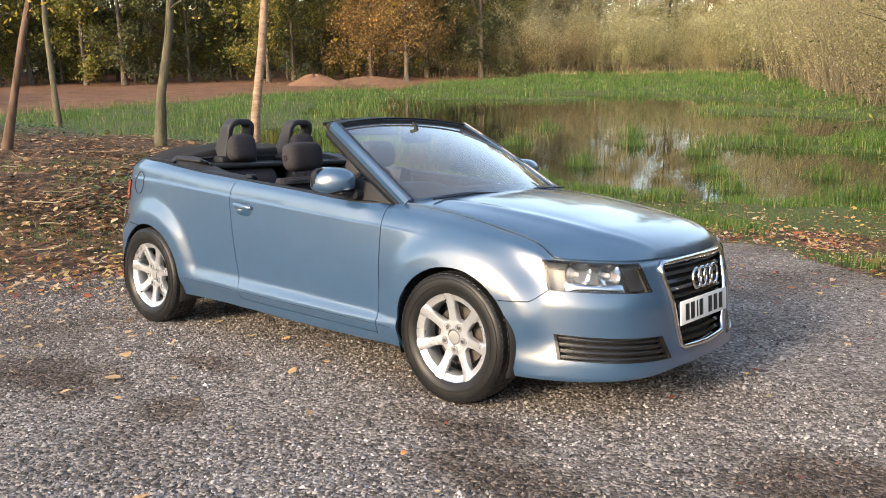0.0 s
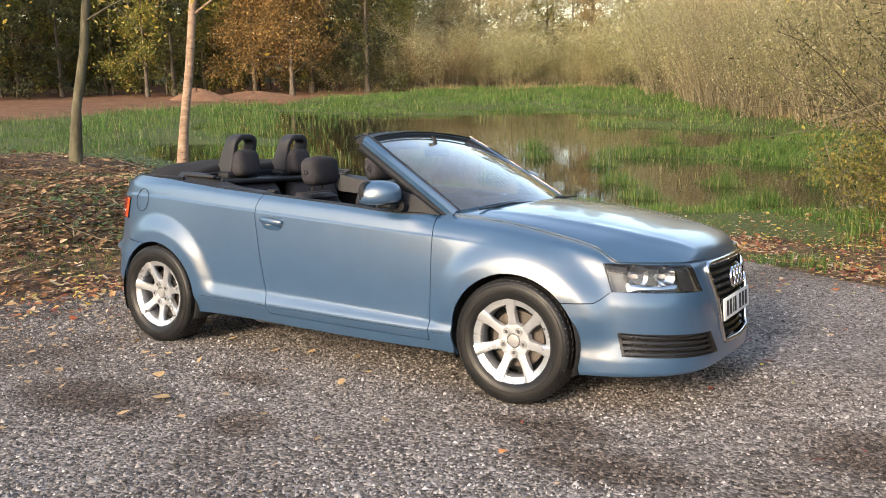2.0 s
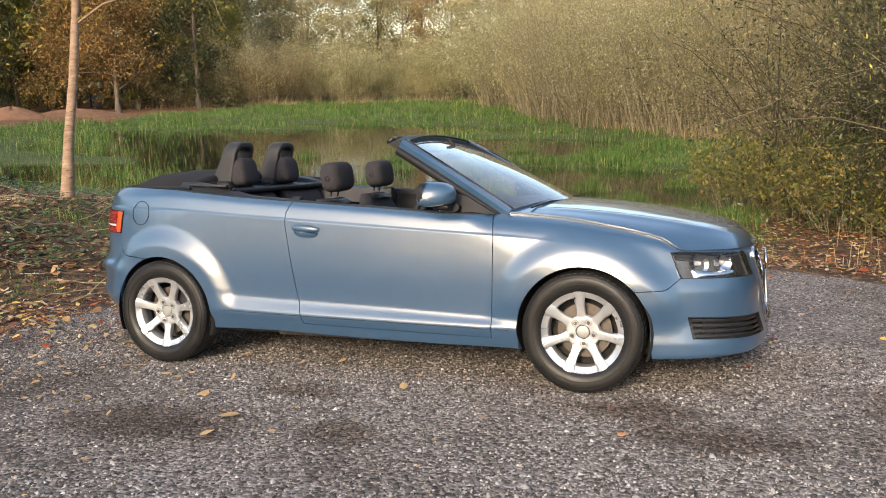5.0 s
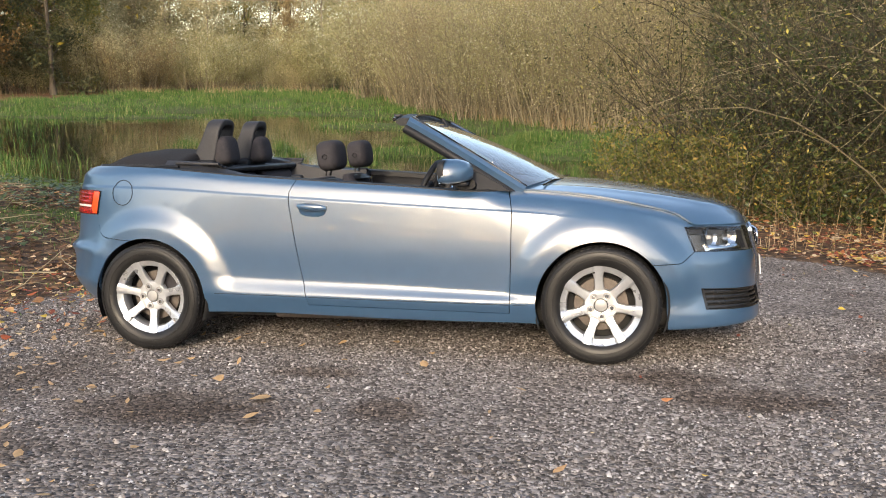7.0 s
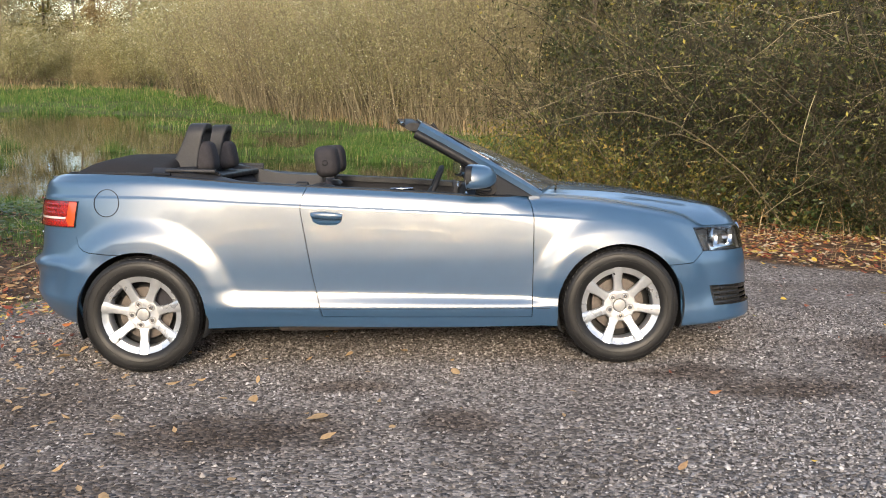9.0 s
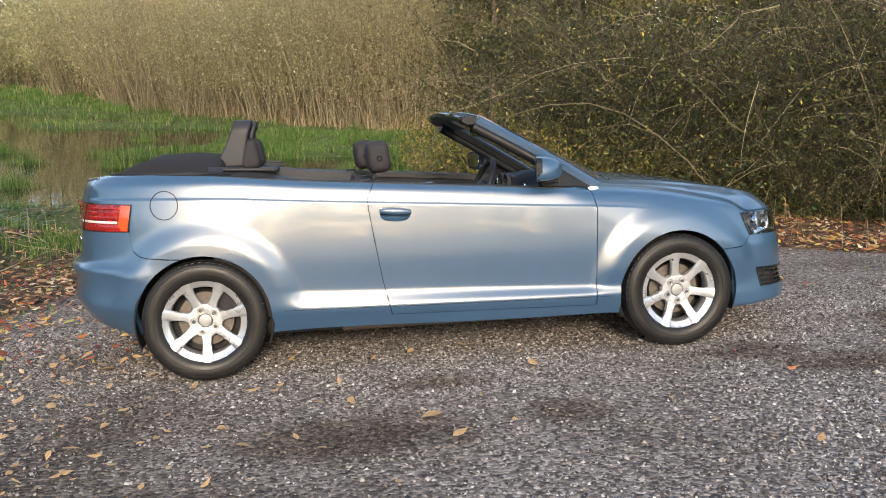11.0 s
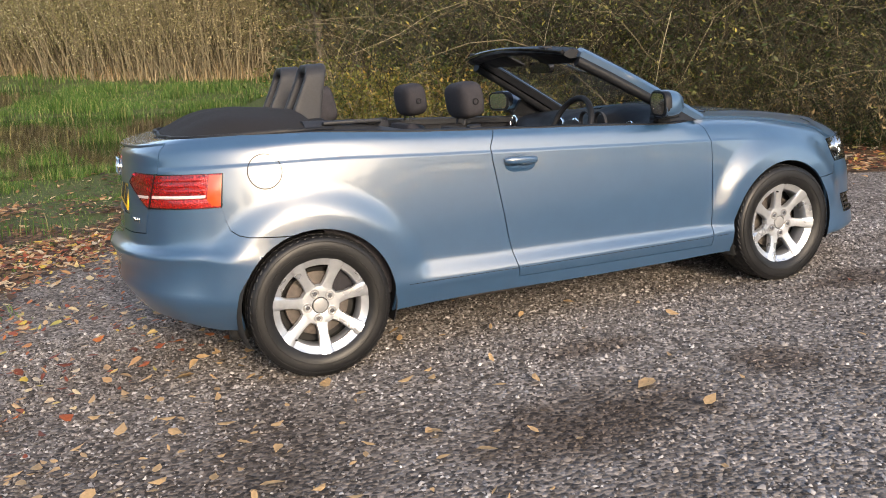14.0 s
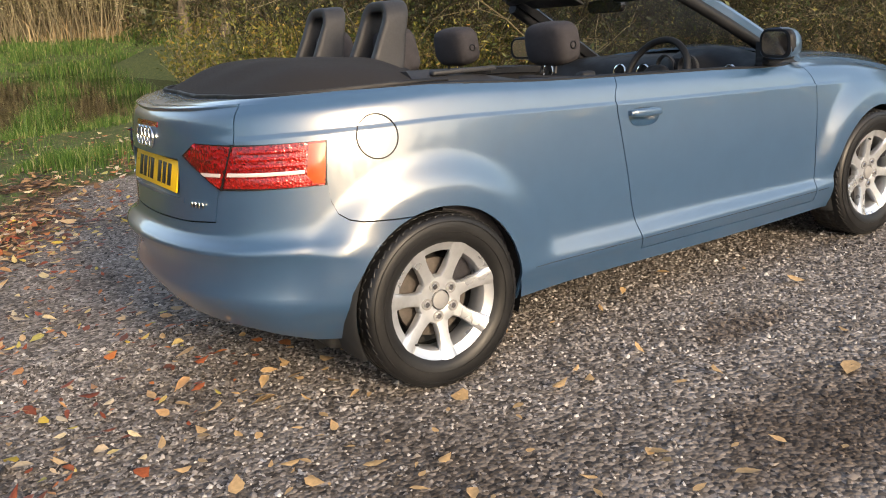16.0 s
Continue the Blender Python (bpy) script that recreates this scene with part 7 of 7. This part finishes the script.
# ---- gravel, fallen leaves ----
def stones(seed, n, box_, lo, hi, weight):
    g, x, y = scatter(n, box_, weight, seed)
    n = len(x)
    size = g.uniform(lo, hi, (n, 1, 1)) * np.where(g.uniform(0, 1, (n, 1, 1)) < 0.08, 1.7, 1.0)
    base = np.array([[1, 0, 0], [-1, 0, 0], [0, 1, 0], [0, -1, 0], [0, 0, 1], [0, 0, -1]], float)
    v = base[None] * g.uniform(0.55, 1.25, (n, 6, 3)) + g.normal(0, 0.22, (n, 6, 3))
    v *= size * np.array([0.9, 0.78, 0.70])
    a = g.uniform(0, 2 * math.pi, n)
    c, s = np.cos(a)[:, None], np.sin(a)[:, None]
    v = np.stack([v[..., 0] * c - v[..., 1] * s, v[..., 0] * s + v[..., 1] * c, v[..., 2]], -1)
    v += np.stack([x, y, height(x, y)], 1)[:, None]
    v[..., 2] += size[..., 0] * 0.17
    return v


OCTA = [[0, 2, 4], [2, 1, 4], [1, 3, 4], [3, 0, 4]]      # the undersides lie in the ground
STONE = island_mat("gravel_stones", [(0.0, (0.040, 0.036, 0.033)), (0.40, (0.135, 0.123, 0.115)), (0.72, (0.290, 0.268, 0.254)), (0.94, (0.44, 0.415, 0.39)), (1.0, (0.60, 0.575, 0.55))], 0.80, 0, 0.22)
damp = ramp(STONE, noise_tex(STONE, 0.9, 5, 0.6), [(0.33, (0.62, 0.58, 0.54)), (0.44, (0.84, 0.82, 0.80)), (0.56, (1.0, 1.0, 1.0))])
dry = bsdf(STONE).inputs["Base Color"].links[0].from_socket
wet_at = STONE.node_tree.nodes.new("ShaderNodeAttribute")
wet_at.attribute_name = "wet"
dry = mix(STONE, 1.0, dry, damp, "MULTIPLY")
link(STONE, mix(STONE, wet_at.outputs["Fac"], dry, mix(STONE, 1.0, dry, (0.52, 0.46, 0.41), "MULTIPLY")), bsdf(STONE).inputs["Base Color"])
near = stones(71, 165000, (-2.8, 5.8, -4.1, 0.6), 0.0040, 0.0110, lambda x, y: lot_mask(x, y) * (0.35 + 0.65 * clumpy(x, y, 1.1, 4.0, -0.5, 0.3)) * (1 - 0.5 * damp_mask(x, y)))
far = stones(72, 34000, (-2.5, 9, -0.5, 6.0), 0.005, 0.012, lot_mask)
both = np.concatenate([near, far])
gravel = soup("gravel", both, 6, STONE, faces=OCTA)
wet_ = gravel.attributes.new("wet", "FLOAT", "POINT")
wet_.data.foreach_set("value", np.repeat(stain_mask(both[:, 0, 0], both[:, 0, 1]), 6).astype(np.float32))
stuff("gravel", gravel, "loose grey gravel stones of mixed sizes", "gravel")


def leaf_shapes(g, x, y, size, lift=0.012):
    n = len(x)
    a = g.uniform(0, 2 * math.pi, n)
    out = np.array([[-0.95, 0], [-0.55, 0.44], [0.12, 0.50], [1.10, 0], [0.12, -0.50], [-0.55, -0.44]], float)
    s = (size * g.uniform(0.5, 1.45, n))[:, None]
    w = g.uniform(0.55, 1.35, n)[:, None]
    px, py = out[None, :, 0] * s, out[None, :, 1] * s * w
    curl = g.uniform(-0.1, 0.55, n)[:, None]
    pz = np.abs(py) * curl + (px / s) ** 2 * s * g.uniform(-0.1, 0.4, n)[:, None]
    tx, ty = g.normal(0, 0.18, n)[:, None], g.normal(0, 0.18, n)[:, None]
    pz = pz + px * tx + py * ty
    c, q = np.cos(a)[:, None], np.sin(a)[:, None]
    v = np.stack([px * c - py * q, px * q + py * c, pz], -1)
    v += np.stack([x, y, height(x, y) + lift], 1)[:, None]
    return v


LEAF2 = [[0, 1, 2, 3], [0, 3, 4, 5]]
FALLEN = island_mat("fallen_leaves", [(0.0, (0.13, 0.050, 0.030)), (0.22, (0.33, 0.080, 0.040)), (0.42, (0.54, 0.19, 0.06)), (0.58, (0.60, 0.40, 0.20)), (0.78, (0.70, 0.60, 0.44)), (0.90, (0.78, 0.54, 0.08)), (1.0, (0.42, 0.40, 0.12))], 0.55, 0.2, 0.35, 60.0)
LITTER = island_mat("leaf_litter", [(0.0, (0.042, 0.025, 0.015)), (0.40, (0.125, 0.066, 0.034)), (0.70, (0.32, 0.165, 0.072)), (0.90, (0.58, 0.36, 0.17)), (1.0, (0.76, 0.60, 0.38))], 0.65, 0.15, 0.3, 60.0)
g, x, y = scatter(80000, (-12, 0, -5, 9), lambda x, y: (1 - lot_mask(x, y)) * smooth_step(x, -12, -6) * (1 - 0.8 * grass_mask(x, y)) * (0.3 + 0.7 * clumpy(x, y, 1.3, 8.0)), 81)
stuff("leaf_litter", soup("leaf_litter", leaf_shapes(g, x, y, g.uniform(0.022, 0.046, len(x)), 0.025), 6, LITTER, faces=LEAF2), "thick brown and orange leaf litter on the bank", "leaves")
g, x, y = scatter(65000, (0, 13, -2, 10), lambda x, y: (1 - lot_mask(x, y)) * (1 - 0.75 * grass_mask(x, y)) * smooth_step(-pond_depth(x, y), 1.5, 3.0) * (0.3 + 0.7 * clumpy(x, y, 1.5, 5.0)), 82)
stuff("leaf_litter", soup("leaf_litter", leaf_shapes(g, x, y, g.uniform(0.018, 0.036, len(x)), 0.03), 6, FALLEN, faces=LEAF2), "orange fallen leaves along the edge of the gravel", "leaves")
LEAF_IVY = island_mat("ivy_leaves", [(0.0, (0.028, 0.052, 0.016)), (0.5, (0.068, 0.115, 0.032)), (1.0, (0.15, 0.18, 0.055))], 0.4, 0.25)
g, x, y = scatter(34000, (-19, -3, 0, 10), lambda x, y: (1 - lot_mask(x, y)) * np.clip(0.9 * clumpy(x, y, 0.9, 5.5, 0.05, 0.4) * smooth_step(y, -0.5, 2.0) + 0.7 * smooth_step(y - 0.25 * (-x - 8), 4.5, 6.0), 0, 1) * (pond_depth(x, y) < -0.3), 84)
stuff("ground_ivy", soup("ground_ivy", leaf_shapes(g, x, y, g.uniform(0.022, 0.045, len(x)), 0.04 + 0.16 * g.uniform(0, 1, len(x)) ** 2), 6, LEAF_IVY, faces=LEAF2), "low green ground cover on the leafy bank", "ivy")
g, x, y = scatter(60000, (-6, 1.0, -4.5, 4), lambda x, y: np.exp(-((x + 1.9 - 0.30 * np.clip(y, -6, 4) + 0.45) / 0.75) ** 2) * (0.10 + 0.40 * clumpy(x, y, 1.7, 3.0)), 85)
stuff("edge_leaves", soup("edge_leaves", leaf_shapes(g, x, y, g.uniform(0.016, 0.034, len(x)), 0.03), 6, FALLEN, faces=LEAF2), "bright orange and tan leaves along the gravel's leafy edge", "leaves")
# single leaves on the gravel: thin in the open, thicker towards the bank
g, x, y = scatter(24000, (-4, 7.5, -3.9, 6), lambda x, y: lot_mask(x, y) * np.clip(0.018 + 0.24 * smooth_step(-x, -1.6, 0.6) * (0.3 + 0.7 * clumpy(x, y, 1.6, 2.6, -0.4, 0.5)) + 0.35 * smooth_step(-x, 0.0, 1.8) + 0.10 * smooth_step(y, 1.5, 4.0), 0, 1), 83)
single = leaf_shapes(g, x, y, g.uniform(0.014, 0.031, len(x)), 0.020)
keep = min(280, len(single))
near_first = np.argsort(np.hypot(x - 0.6, y + 1.8))
for k in near_first[:keep]:
    me = soup("fallen_leaf", single[k:k + 1] - np.array([x[k], y[k], float(height(x[k], y[k]))]), 6, FALLEN, faces=LEAF2)
    ob = new("fallen_leaf", me)
    ob.location = (x[k], y[k], float(height(x[k], y[k])))
    tagged(ob, "curled autumn leaf lying on the gravel", "leaf", "fallen leaves on the gravel")
LARGE = [(-0.66, 0.17), (-0.58, -0.50), (-0.82, -0.32), (-0.97, -0.59), (-1.12, -0.57), (-0.41, -1.26), (-0.09, -1.65), (1.04, -1.70), (0.55, -1.40), (0.34, -1.79), (0.24, -1.91), (-0.51, -1.03), (-0.69, -1.15), (0.41, -2.54)]
g = np.random.default_rng(87)
for k, (px, py) in enumerate(LARGE):
    hz = float(height(px, py))
    one = leaf_shapes(g, np.array([px]), np.array([py]), np.array([0.042 if k in (0, 1, 7) else 0.027]), 0.020)
    ob = new("fallen_leaf", soup("fallen_leaf", one - np.array([px, py, hz]), 6, FALLEN, faces=LEAF2))
    ob.location = (px, py, hz)
    tagged(ob, "large curled autumn leaf lying on the gravel", "leaf", "fallen leaves on the gravel")
stuff("scattered_leaves", soup("scattered_leaves", single[near_first[keep:]], 6, FALLEN, faces=LEAF2), "autumn leaves scattered over the gravel", "leaves")
# dead sticks on the bank
sticks = Bunch()
g = np.random.default_rng(91)
for k in range(300):
    px, py = g.uniform(-9.5, -1.6), g.uniform(-1.5, 6.5)
    if lot_mask(px, py) > 0.3:
        continue
    pz = float(height(px, py))
    a = g.uniform(0, 2 * math.pi)
    st = bend(g, (px, py, pz + 0.03 + 0.05 * g.uniform()), (math.cos(a), math.sin(a), 0.08), g.uniform(0.15, 0.75), 5, 0.15, 0.02)
    sticks.tube(st, g.uniform(0.003, 0.008), 0.002, 4)
stuff("dead_sticks", sticks.mesh("dead_sticks", TWIG), "dead sticks lying on the leafy bank", "sticks")
# heaps of bare earth beyond the pond
EARTH = worn("bare_earth", (0.17, 0.088, 0.050), 0.95, 0, 2.0, 0.4, 0.6, 0.08)


def earth_mound(bearing, far, wide, tall):
    mx, my = polar(bearing, far)
    hp = []
    for i in range(9):
        r_ = wide * i / 8
        hp.append([(mx + r_ * math.cos(a) * (1 + 0.12 * math.sin(3 * a)) * 1.4, my + r_ * math.sin(a), float(height(mx, my)) - 0.1 + tall * math.cos(min(1, i / 8) * math.pi / 2) ** 1.2 * (1 + 0.1 * math.sin(5 * a + i))) for a in np.linspace(0, 2 * math.pi, 40, endpoint=False)])
    tagged(part("earth_mound", loft(hp, caps=False), EARTH, None), "low heap of bare reddish earth beyond the pond", "mound")


earth_mound(137.2, 64, 2.0, 0.85)
earth_mound(133.6, 66, 3.2, 0.55)
